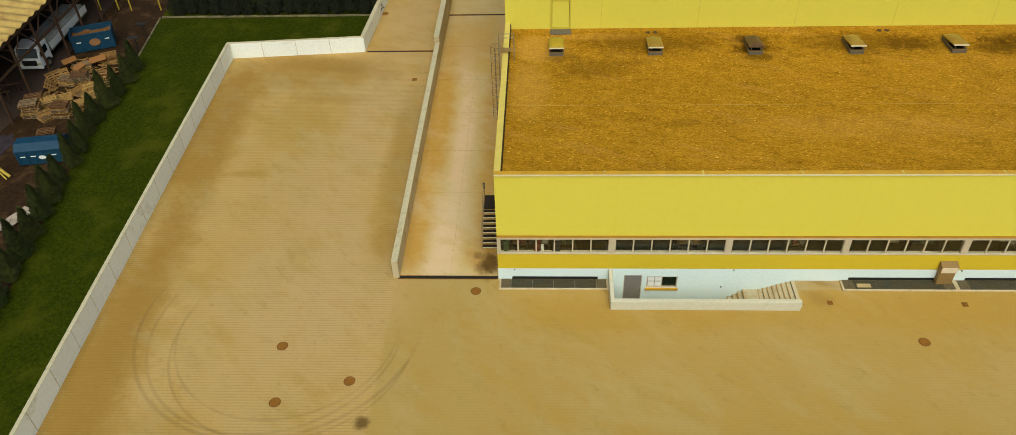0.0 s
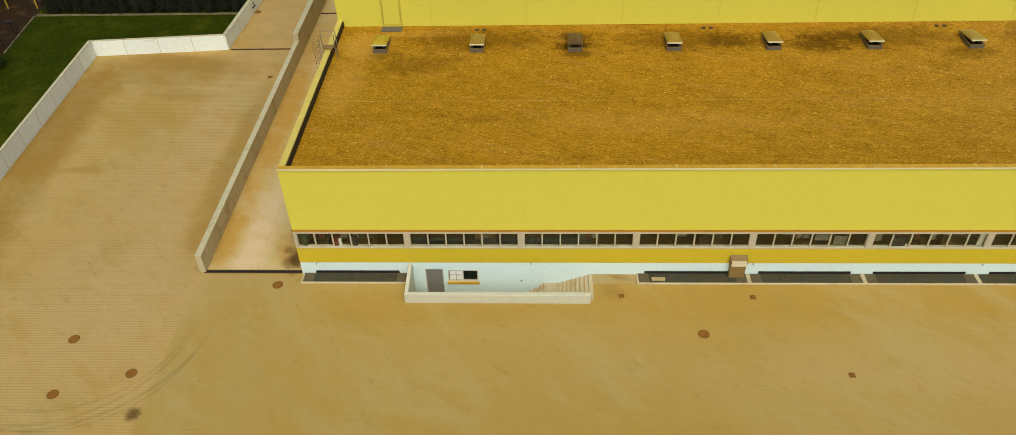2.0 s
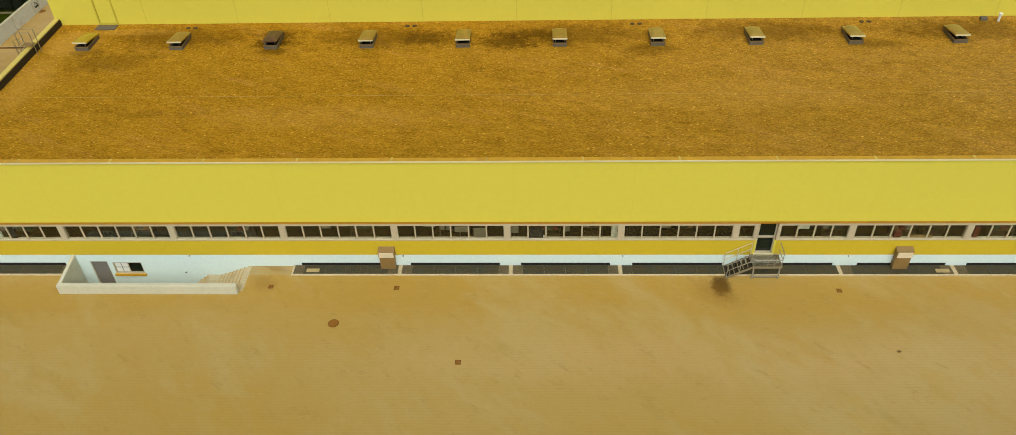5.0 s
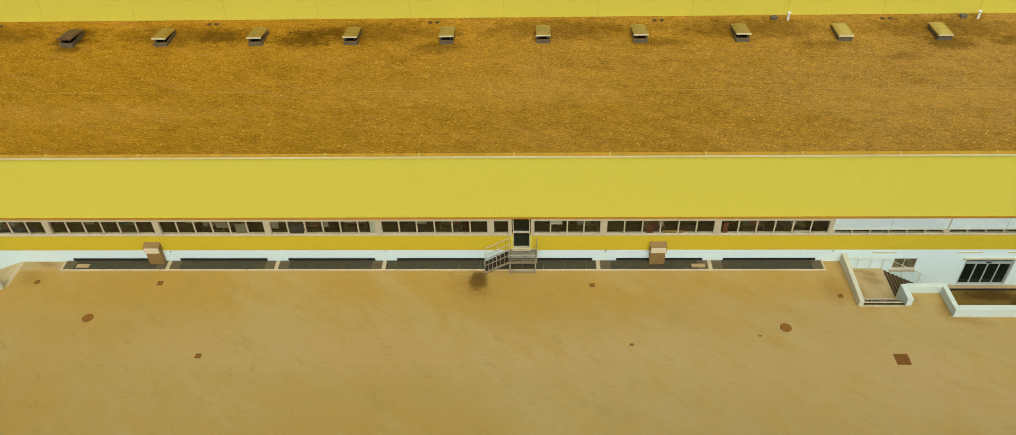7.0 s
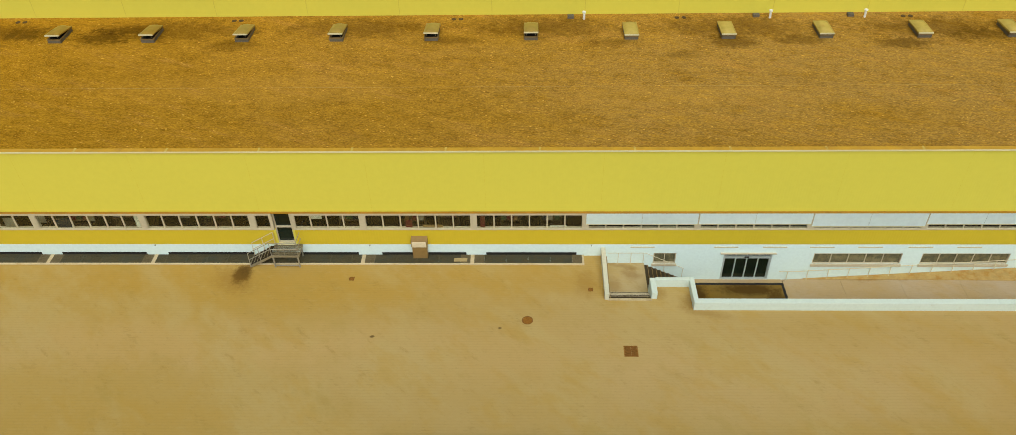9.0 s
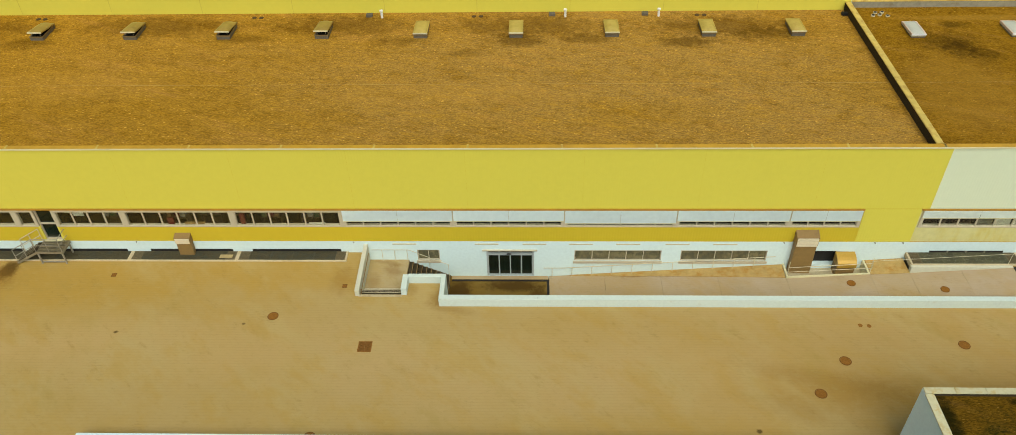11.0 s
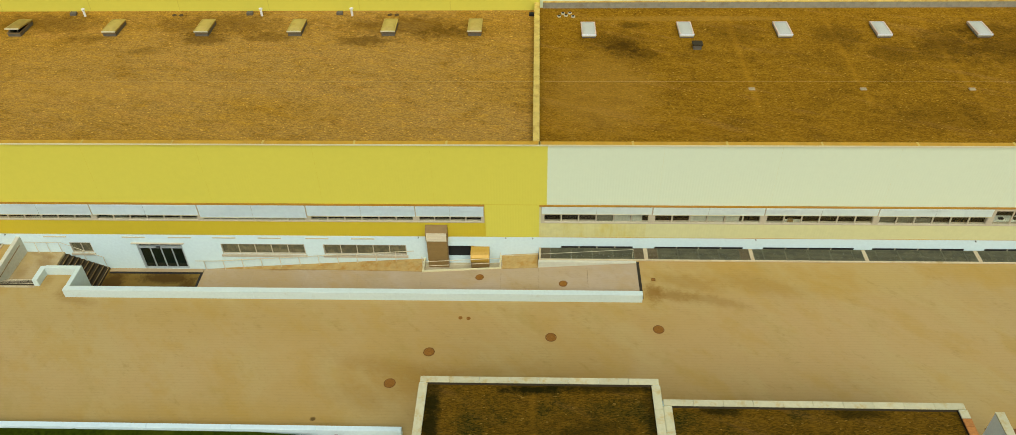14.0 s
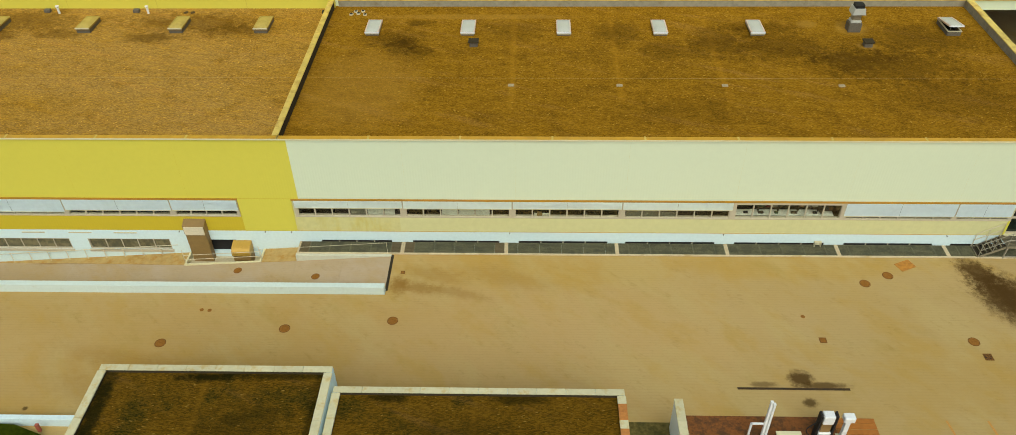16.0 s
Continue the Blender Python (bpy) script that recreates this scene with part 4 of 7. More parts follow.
for i, x in enumerate(shelf_at):
    owner = thing("storage_rack", "low storage rack with boxes standing behind the windows", "rack", (x, 0.28 + rnd.random() * 0.35, 1.05), group="racks behind the windows")
    part("rack_frame", boxes((0, 0.04, 0, 0.5, 0, 1.2), (1.1, 1.14, 0, 0.5, 0, 1.2), (0.04, 1.1, 0, 0.5, 0.55, 0.59), (0.04, 1.1, 0, 0.5, 1.16, 1.2)), m_shelfwood, owner)
    for k in range(3):
        w = 0.2 + rnd.random() * 0.14
        part("carton", soft(boxes((0.06 + k * 0.35, 0.06 + k * 0.35 + w, 0.06, 0.42, 1.2, 1.3 + rnd.random() * 0.3)), 0.01), rnd.choice(paints), owner)

m_paper = plain("yellowed_paper", (0.78, 0.77, 0.64), 0.8, vary=0.08, grain=4.0, bump=0.0)
m_gauze = plain("grey_gauze", (0.27, 0.25, 0.17), 0.85, vary=0.15, grain=2.0, bump=0.0)
# blinds, papers and odd things standing close behind the glass
for x0, x1, z0, z1, cloth in ((27.2, 28.0, 2.35, 2.75, m_gauze), (28.2, 28.85, 2.0, 2.65, m_gauze), (30.2, 30.6, 2.3, 2.93, m_gauze), (31.15, 32.0, 1.97, 2.12, m_paper), (33.0, 33.3, 2.4, 2.9, m_gauze), (35.5, 35.82, 1.98, 2.9, m_paper), (38.05, 38.6, 2.62, 2.92, m_gauze), (44.75, 45.1, 2.78, 2.92, m_paper), (45.2, 45.8, 2.55, 2.9, m_paper),
                              (20.1, 20.6, 2.62, 2.9, m_gauze), (25.6, 26.2, 2.7, 2.9, m_gauze), (58.1, 59.0, 1.97, 2.1, m_paper),
                              (93.9, 94.75, 1.97, 2.5, m_gauze), (94.85, 95.7, 1.97, 2.5, m_paper), (95.8, 96.35, 1.97, 2.5, m_paper), (98.95, 99.8, 1.97, 2.5, m_paper), (99.9, 100.75, 1.97, 2.5, m_paper), (100.85, 101.6, 1.97, 2.5, m_paper), (104.05, 104.9, 1.97, 2.16, m_paper), (109.1, 109.9, 1.97, 2.4, m_gauze), (110.0, 110.9, 1.97, 2.4, m_gauze), (110.95, 111.8, 1.97, 2.3, m_gauze)):
    w = x1 - x0
    n = max(4, round(w / 0.09))
    bm = bmesh.new()
    cols = [[bm.verts.new((w * i / n, 0.003 * (-1) ** i, z)) for z in (0.0, z1 - z0)] for i in range(n + 1)]
    for p, q in zip(cols, cols[1:]):
        bm.faces.new((p[0], q[0], q[1], p[1]))
    bmesh.ops.solidify(bm, geom=bm.faces[:], thickness=0.004)
    whole("window_blind", bm, cloth, "pale pleated blind hanging behind a ribbon window" if cloth is m_paper else "grey gauze blind hanging behind a ribbon window", "blind", (x0, 0.14, z0), group="blinds behind the windows")
for x0, x1, z0, z1, paint in ((0.35, 0.6, 2.0, 2.7, paints[3]), (1.95, 2.25, 2.0, 2.5, paints[0]), (2.3, 2.45, 2.2, 2.6, m_paper), (2.9, 3.3, 2.1, 2.7, paints[1]), (50.3, 50.65, 2.45, 2.85, paints[0]), (54.35, 54.6, 2.2, 2.9, paints[0]), (51.2, 52.3, 1.97, 2.06, m_duct), (31.1, 31.9, 2.3, 2.85, paints[1]), (104.2, 104.5, 2.0, 2.2, m_duct)):
    whole("stored_box", soft(boxes((0, x1 - x0, 0, 0.16, 0, z1 - z0)), 0.012), paint, "coloured storage box on the sill behind a window", "box", (x0, 0.12, z0 - 0.02 if z0 < 2.0 else 1.956), group="boxes behind the windows")
bench = thing("worktop_bench", "long white worktop behind the open ribbon window", "bench", (115.1, 0.32, 1.05))
part("worktop", soft(boxes((0, 5.4, 0, 0.5, 0.86, 0.9)), 0.008), m_paper, bench)
for u in (0.1, 1.85, 3.6, 5.25):
    part("leg", boxes((u, u + 0.06, 0.05, 0.45, 0.0, 0.86)), m_shelfwood, bench)
for u, w, paint in ((0.5, 0.25, paints[1]), (1.3, 0.3, m_shelfwood), (2.2, 0.2, paints[3]), (3.1, 0.34, m_shelfwood), (4.3, 0.22, paints[1])):
    whole("bench_tool", soft(boxes((0, w, 0, 0.16, 0, 0.1)), 0.02), paint, "small tool lying on the white worktop", "tool", (115.1 + u, 0.42, 1.95), group="tools on the worktop")

# ---- roof things ----
m_rustbrown = plain("dark_rust", (0.08, 0.045, 0.012), 0.9, vary=0.2, bump=0.1)
def skylight(x, y, lift, lid, name_label, base=ROOF, high=0.28, lip=0.04):
    s = thing("skylight", name_label, "skylight", (x, y, base), group="skylights")
    part("upstand", boxes((-0.46, 0.46, 0.0, 0.06, 0.0, high), (-0.46, 0.46, 1.74, 1.8, 0.0, high), (-0.46, -0.4, 0.06, 1.74, 0.0, high), (0.4, 0.46, 0.06, 1.74, 0.0, high)), m_curb, s, "grey upstand")
    # near-black sheet paints the dark shaft under the dome
    part("opening", boxes((-0.4, 0.4, 0.06, 1.74, 0.0, 0.05)), m_dark, s)
    part("upstand_rim", boxes((-0.49, 0.49, -0.03, 0.05, high, high + 0.05), (-0.49, 0.49, 1.75, 1.83, high, high + 0.05), (-0.49, -0.42, 0.05, 1.75, high, high + 0.05), (0.42, 0.49, 0.05, 1.75, high, high + 0.05)), m_coping if lip > 0.1 else m_lid_seat, s)
    bm = bmesh.new()
    n, grid = 10, []
    for j in range(n + 1):
        for i in range(n + 1):
            u, v = i / n, j / n
            swell = (0.17 if lip < 0.1 else 0.11) * (1 - abs(2 * u - 1) ** 3) * (1 - abs(2 * v - 1) ** 5)
            grid.append(bm.verts.new((-0.47 + 0.94 * u, -1.82 * (1 - v), 0.075 + swell)))
    for j in range(n):
        for i in range(n):
            a = j * (n + 1) + i
            bm.faces.new((grid[a], grid[a + 1], grid[a + n + 2], grid[a + n + 1]))
    for f in bm.faces:
        f.smooth = True
    dome = part("dome", bm, lid, s, at=(0, 1.8, high + 0.05))
    dome.rotation_euler = (radians(-lift), 0, 0)
    rim = m_lid_dark if lid is m_lid_dark else m_lid_frame if lid is m_lid_white else m_lid_rim
    side = m_lid_side if lid is m_lid_white else lid
    part("front_rim", boxes((-0.5, 0.5, -1.87, -1.82, 0.0, 0.085)), rim, dome)
    part("rear_rim", boxes((-0.5, 0.5, -0.03, 0.02, 0.0, 0.085)), side, dome)
    for u in (-0.5, 0.5 - lip):
        part("side_rim", boxes((u, u + lip, -1.82, -0.03, 0.0, 0.085 if lip < 0.1 else 0.1)), side, dome)
    if lift > 4:
        for u in (-0.3, 0.3):
            part("opener", rod(bmesh.new(), (u, 0.1, 0.3), (u, 0.12, 0.33 + math.sin(radians(lift)) * 1.7), 0.015), m_steel, s)
    return s


m_lid_frame = plain("white_dome_frame", (0.8, 0.8, 0.76), 0.4, vary=0.04, bump=0.0)
m_lid_seat = plain("brown_upstand_rim", (0.2, 0.13, 0.045), 0.7, vary=0.1, bump=0.0)
m_lid_rim = plain("cream_dome_rim", (0.62, 0.56, 0.34), 0.4, vary=0.06, bump=0.0)
# side and rear rims of the white domes, browner than the front rim
m_lid_side = plain("brownish_white_dome_rim", (0.62, 0.47, 0.34), 0.5, vary=0.08, grain=2.5, dirt=(0.5, 0.3, 0.16), blotch=1.4, bump=0.0)
for k in range(15):
    lid = m_lid_dark if k == 2 else m_lid_yellow if k == 0 else m_lid_brown if k < 6 else m_lid_ochre if k < 10 else m_lid
    lift = 8 if k < 10 else 1.5
    what = "sooty dark skylight dome propped open on its upstand" if k == 2 else ("yellowed skylight dome propped open on its upstand" if k < 10 else "yellowed skylight dome closed on its upstand")
    skylight(3.2 + 5.96 * k + (0.5 if 10 <= k <= 13 else 0.25 if k == 9 else 0.0), 12.6, lift, lid, what, high=0.22).scale = (0.9, 0.94, 0.95)
for k in range(7):
    if k != 5:
        skylight(93.8 + 6.05 * k, 12.3, 9 if k == 6 else 1.0, m_lid_white, "white skylight dome propped open on its upstand" if k == 6 else "white closed skylight dome on the mossy roof", high=0.28 if k == 6 else 0.1, lip=0.12).scale = (0.9, 0.95, 1)
for x in (60.5, 72.4, 78.4):
    v = thing("roof_pipe", "white vent pipe with a cap on the roof", "pipe", (x, 15.4, ROOF), group="roof pipes")
    part("pipe", disc(bmesh.new(), 0, 0, 0, 0.42, 0.075, 12), m_whitepaint, v)
    part("pipe_cap", disc(bmesh.new(), 0, 0, 0.47, 0.54, 0.12, 12), m_whitepaint, v)
    part("cap_stem", disc(bmesh.new(), 0, 0, 0.42, 0.47, 0.05, 8), m_steel, v)
    b = thing("roof_box", "small grey box beside a roof pipe", "box", (x - 0.85, 15.6, ROOF), group="roof boxes")
    part("body", soft(boxes((-0.2, 0.2, -0.15, 0.15, 0, 0.2)), 0.02), m_curb, b)
for x in (9.2, 23.5, 37.9, 52.3, 66.7, 81.1):
    for dx in (-0.22, 0.24):
        whole("roof_drain", disc(bmesh.new(), 0, 0, 0, 0.03, 0.15, 14), m_rustbrown, "dark round roof drain in the gravel", "drain", (x + dx, 15.5, ROOF), group="roof drains")
for x in (100.3, 124.4):
    b = thing("roof_cowl", "small dark grey ventilation cowl on the mossy roof", "vent", (x, 11.0, ROOF), group="roof cowls")
    part("body", boxes((-0.24, 0.24, -0.2, 0.2, 0, 0.3)), m_curb, b)
    part("cover", soft(boxes((-0.32, 0.32, -0.28, 0.28, 0.3, 0.38)), 0.02), m_bitumen, b)
for k, (dx, dy) in enumerate(((0, 0), (0.45, 0.1), (0.9, -0.05), (0.25, 0.4), (0.7, 0.45))):
    v = thing("vent_cap", "small white vent cap with a dark opening on the roof", "vent", (92.0 + dx, 15.2 + dy, ROOF), group="vent caps")
    part("collar", disc(bmesh.new(), 0, 0, 0, 0.08, 0.13, 14), m_coping, v)
    part("opening", disc(bmesh.new(), 0, 0, 0.08, 0.09, 0.1, 14), m_black, v)
whole("cable_box", soft(boxes((90.05, 90.45, 15.25, 15.5, ROOF, ROOF + 0.2)), 0.02), m_black, "small black cable box beside the dividing parapet", "box")
tower = thing("exhaust_stack", "tall stepped sheet metal exhaust stack on the roof", "vent", (124.1, 13.0, ROOF))
tower.scale = (0.65, 0.65, 0.8)
part("base_box", soft(boxes((-0.6, 0.6, -0.4, 0.6, 0, 0.75)), 0.02), m_curb, tower)
part("collar", soft(boxes((-0.5, 0.5, -0.3, 0.5, 0.75, 0.95)), 0.03), m_lid_white, tower)
part("shaft", soft(boxes((-0.4, 0.4, -0.2, 0.4, 0.95, 1.5)), 0.02), m_steel, tower)
part("hood", prism(bmesh.new(), [(-0.65, 1.5), (0.65, 1.5), (0.5, 2.0), (-0.5, 2.0)], -0.5, 0.65), m_lid_white, tower)
part("hood_top", boxes((-0.42, 0.42, -0.35, 0.5, 2.0, 2.25)), m_black, tower)
m_pebble = plain("dull_concrete_block", (0.42, 0.33, 0.17), 0.9, vary=0.12, bump=0.1)
m_wire = plain("dusty_wire", (0.44, 0.29, 0.07), 0.7, vary=0.15, bump=0.0)
for x in (102.7, 108.9, 114.9, 121.5):
    whole("wire_block", soft(boxes((-0.17, 0.17, -0.11, 0.11, 0, 0.08)), 0.02), m_pebble, "pale concrete block on the gravel roof", "block", (x, 6.25, ROOF), group="wire blocks")
for a, b in ((0.5, DIV - 0.3), (DIV + 0.3, END - 0.5)):
    whole("lightning_wire", rod(bmesh.new(), (a, 7.0, ROOF + 0.06), (b, 7.0, ROOF + 0.06), 0.006, 5), m_wire, "thin lightning wire laid across the roof", "wire")
# roof ladder over the west parapet
ladder = thing("roof_ladder", "galvanised wall ladder with hoops leading over the parapet", "ladder", (-0.25, 12.3, 0))
for y in (-0.25, 0.25):
    part("stile", rod(bmesh.new(), (0, y, 0.3), (0, y, 8.1), 0.025), m_steel, ladder)
    part("landing_rail", rod(rod(bmesh.new(), (0, y, 8.1), (0.9, y, 8.1), 0.025), (0.9, y, 8.1), (0.9, y, ROOF), 0.025), m_steel, ladder)
me = mesh_of("rung", rod(bmesh.new(), (0, -0.25, 0), (0, 0.25, 0), 0.015), m_rail)
for k in range(26):
    part("rung", me, m_rail, ladder, at=(0, 0, 0.5 + k * 0.28))
bm = bmesh.new()
box(bm, 0.1, 0.75, -0.22, 0.22, TOP + 0.05, TOP + 0.09)
part("landing_plate", bm, m_duct, ladder)
for k in range(13):
    bm = bmesh.new()
    pts = [(-0.5 * math.sin(math.pi * i / 6), 0.3 * math.cos(math.pi * i / 6), 2.4 + k * 0.42) for i in range(7)]
    for a, b in zip(pts, pts[1:]):
        rod(bm, a, b, 0.012, 4)
    part("hoop", bm, m_curb, ladder)
for i in (1, 3, 5):
    x, y = -0.5 * math.sin(math.pi * i / 6), 0.3 * math.cos(math.pi * i / 6)
    part("cage_strap", rod(bmesh.new(), (x, y, 2.4), (x, y, 2.4 + 12 * 0.42), 0.012, 4), m_curb, ladder)

m_edge_pale = plain("pale_concrete_edge", (0.57, 0.47, 0.29), 0.85, vary=0.08, grain=9.0, dirt=(0.4, 0.27, 0.09), dirt_at=(0.52, 0.72), blotch=0.9, bump=0.1)
m_rim = plain("tan_stained_concrete", (0.52, 0.42, 0.25), 0.85, vary=0.08, grain=9.0, dirt=(0.36, 0.22, 0.07), dirt_at=(0.5, 0.75), blotch=0.8, bump=0.15)
m_pale_board = plain("pale_plywood", (0.4, 0.3, 0.13), 0.85, vary=0.1, grain=5.0, bump=0.0)
# ---- light wells along the facade ----
def well(a, b, front, mark, grate):
    w = thing("light_well", "grey grating over a basement light well", "light well", (a, 0, 0), group="light wells", kind="structure")
    n = b - a
    part("front_edge", boxes((-0.098, n + 0.098, front - 0.075, front, -0.2, 0.075)), m_edge_pale, w, "pale concrete edge")
    for u in (-0.098, n):
        part("rim", boxes((u, u + 0.098, front, -0.004, -0.2, 0.075)), m_rim, w, "concrete rim")
    part("shaft", boxes((0, n, front, front + 0.03, -1.5, -0.2), (0, 0.03, front + 0.03, 0, -1.5, -0.03), (n - 0.03, n, front + 0.03, 0, -1.5, -0.03), (0.03, n - 0.03, front + 0.03, 0, -1.5, -1.4)), m_curb, w)
    ends = 0.55
    k = max(1, round((n - 2 * ends) / 1.15))
    cuts = [0.0] + [ends + (n - 2 * ends) * i / k for i in range(k + 1)] + [n]
    for i, (c0, c1) in enumerate(zip(cuts, cuts[1:])):
        u0, u1 = c0 + 0.004, c1 - 0.004
        bm = boxes((u0, u1, front + 0.01, front + 0.05, 0.03, 0.072), (u0, u1, -0.05, -0.004, 0.03, 0.072), (u0, u0 + 0.03, front + 0.05, -0.05, 0.03, 0.072), (u1 - 0.03, u1, front + 0.05, -0.05, 0.03, 0.072))
        m = 13
        for j in range(m):
            y = front + 0.06 + (-front - 0.12) * j / (m - 1)
            box(bm, u0 + 0.03, u1 - 0.03, y - 0.014, y + 0.014, 0.035, 0.069)
        # the first and last grating are paler than the rest
        if i in (0, k + 1):
            part("grating", bm, m_grate_pale if mark else grate, w, "pale end grating" if mark else "")
        else:
            part("grating", bm, grate, w)


for a, b in WELLS:
    well(a, b, FRONT, a != 36.18, m_grate)
for a, b in WELLS_CREAM:
    well(a, b, FRONT_CREAM, a < 100, m_grate_green)
for x in (18.95, 52.85):
    whole("loose_board", soft(boxes((0, 0.72, -0.58, -0.3, 0.074, 0.1)), 0.006), m_pale_board, "pale loose board lying on a well grating", "board", (x, 0, 0), group="loose boards")

# ---- sunken stair court ----
court = thing("stair_court", "pale concrete walls round a sunken stair court", "retaining wall", kind="structure")
part("front_wall", soft(boxes((5.9, 15.62, -2.2, -1.95, -1.8, 0.6)), 0.02), m_courtcream, court)
part("side_wall", soft(prism(bmesh.new(), [(-1.95, -1.8), (-0.005, -1.8), (-0.005, 0.84), (-1.95, 0.58)], 5.9, 6.1, "x"), 0.02), m_courtcream, court)
part("court_floor", boxes((6.1, 15.6, -1.95, 0.0, -1.95, -1.75)), m_apron, court)
stair = thing("concrete_stair", "concrete stair with a landing rising to the yard", "stair")
for i in range(7):
    part("step", boxes((15.6 - (i + 1) * 0.235, 15.6 - i * 0.235 - 0.006, -1.95, -0.004, -1.75, -(i + 1) * 0.091)), m_concrete, stair)
    part("nosing", boxes((15.6 - (i + 1) * 0.235 - 0.012, 15.6 - (i + 1) * 0.235 + 0.03, -1.94, -0.01, -(i + 1) * 0.091 - 0.03, -(i + 1) * 0.091 + 0.006)), m_verge, stair)
x = 15.6 - 7 * 0.235
part("landing", boxes((x - 0.8, x - 0.006, -1.95, -0.004, -1.75, -0.66)), m_concrete, stair)
for i in range(5):
    part("step", boxes((x - 0.8 - (i + 1) * 0.24, x - 0.8 - i * 0.24 - 0.006, -1.95, -0.004, -1.75, -0.66 - (i + 1) * 0.182)), m_concrete, stair)
    part("nosing", boxes((x - 0.8 - i * 0.24 - 0.012, x - 0.8 - i * 0.24 + 0.03, -1.94, -0.01, -0.69 - i * 0.182, -0.654 - i * 0.182)), m_verge, stair)
part("head", boxes((15.6, 15.8, -1.97, -0.004, -0.1, 0.006)), m_concrete, stair)
whole("apron", boxes((15.82, 18.1, -0.7, -0.01, -0.05, 0.004)), m_apron, "brown weathered strip of paving by the wall", "paving", kind="structure")
whole("wall_lamp", soft(boxes((11.95, 12.02, -0.07, 0.0, -0.5, -0.43)), 0.015), m_black, "small black wall lamp by the stair", "lamp")

# ---- sunken entrance and long ramp ----
pit = thing("entrance_court", "white walls round a sunken entrance and its ramp", "retaining wall", kind="structure")
part("side_wall", prism(bmesh.new(), [(-3.4, -0.6), (0.0, -0.6), (0.0, 0.62), (-3.1, 0.42), (-3.4, 0.4)], 60.93, 61.16, "x"), m_courtcream, pit)
part("stub_wall", soft(boxes((63.36, 63.66, -3.32, -2.2, -2.0, 0.45)), 0.015), m_courtwall, pit)
part("cross_wall", soft(boxes((63.66, 65.43, -2.44, -2.2, -2.0, 0.5)), 0.015), m_courtwall, pit)
part("return_wall", soft(boxes((65.43, 65.68, -3.8, -2.2, -2.0, 0.5)), 0.015), m_courtwall, pit)
for i in range(6):
    a, b = 65.43 + i * 5.12, 65.43 + (i + 1) * 5.12
    part("main_wall", soft(boxes((a, b - 0.003, -4.13, -3.8, -2.0, 0.53)), 0.006), m_courtwall, pit)
part("platform", boxes((61.16, 63.36, -2.42, 0.0, -0.8, -0.55)), m_apron, pit)
part("platform_footing", boxes((61.16, 63.36, -3.3, -2.42, -0.8, -0.62)), m_concrete, pit)
part("court_floor", boxes((63.36, 71.2, -3.8, 0.0, -2.0, LOW)), m_entry, pit)
part("door_step", boxes((65.7, 71.2, -0.28, -0.01, LOW, LOW + 0.02)), m_ramp, pit)
part("channel_drain", boxes((65.7, 71.1, -0.44, -0.3, LOW, LOW + 0.012), (71.1, 71.24, -3.8, -0.3, LOW, LOW + 0.012)), m_black, pit, "black channel drain")
entry_steps = thing("entrance_steps", "dark grating steps down to the entrance platform", "steps")
for i in range(4):
    part("tread", boxes((61.17, 63.34, -3.3 + i * 0.22, -3.13 + i * 0.22, -0.05 - i * 0.125, -0.01 - i * 0.125)), m_tread, entry_steps)
    part("nosing", boxes((61.17, 63.34, -3.12 + i * 0.22, -3.09 + i * 0.22, -0.06 - i * 0.125, -0.012 - i * 0.125)), m_duct_light, entry_steps)
    part("riser", boxes((61.17, 63.34, -3.13 + i * 0.22, -3.12 + i * 0.22, -0.14 - i * 0.125, -0.06 - i * 0.125)), m_tread, entry_steps)
part("sill", boxes((61.1, 63.4, -3.45, -3.3, -0.2, 0.02)), m_concrete, entry_steps, "concrete sill")
wall_rail = thing("wall_handrail", "thin brown handrail along the platform wall", "handrail", (61.22, -3.3, 0))
part("rail", rod(rod(bmesh.new(), (0, 0.0, 0.05), (0, 0.6, 0.12), 0.022), (0, 0.6, 0.12), (0, 2.9, 0.3), 0.022), m_duct, wall_rail)
for v, z in ((0.3, 0.085), (1.6, 0.2), (2.7, 0.285)):
    part("bracket", boxes((-0.075, 0.0, v - 0.012, v + 0.012, z - 0.012, z + 0.012)), m_duct, wall_rail)
flight = thing("grating_flight", "dark grating stair flight down to the entrance door", "stair")
for i in range(9):
    part("tread", boxes((63.38 + i * 0.25, 63.56 + i * 0.25, -2.18, -0.03, -0.72 - i * 0.127, -0.68 - i * 0.127)), m_tread, flight)
    part("nosing", boxes((63.56 + i * 0.25, 63.59 + i * 0.25, -2.18, -0.03, -0.73 - i * 0.127, -0.675 - i * 0.127)), m_duct, flight, "worn brown nosing")
    part("riser", boxes((63.59 + i * 0.25, 63.62 + i * 0.25, -2.18, -0.03, -0.83 - i * 0.127, -0.72 - i * 0.127)), m_tread, flight)
part("stringer", prism(bmesh.new(), [(63.38, -0.7), (63.38, -0.95), (65.6, -1.82), (65.63, -1.75)], -0.028, -0.004), m_steel, flight)
SLOPE = (0.0 - LOW) / (96.1 - 71.3)
def ramp_z(x):
    return LOW + max(0.0, x - 71.3) * SLOPE
m_bed = plain("dark_joint_bed", (0.2, 0.12, 0.045), 0.95, vary=0.15, bump=0.0)
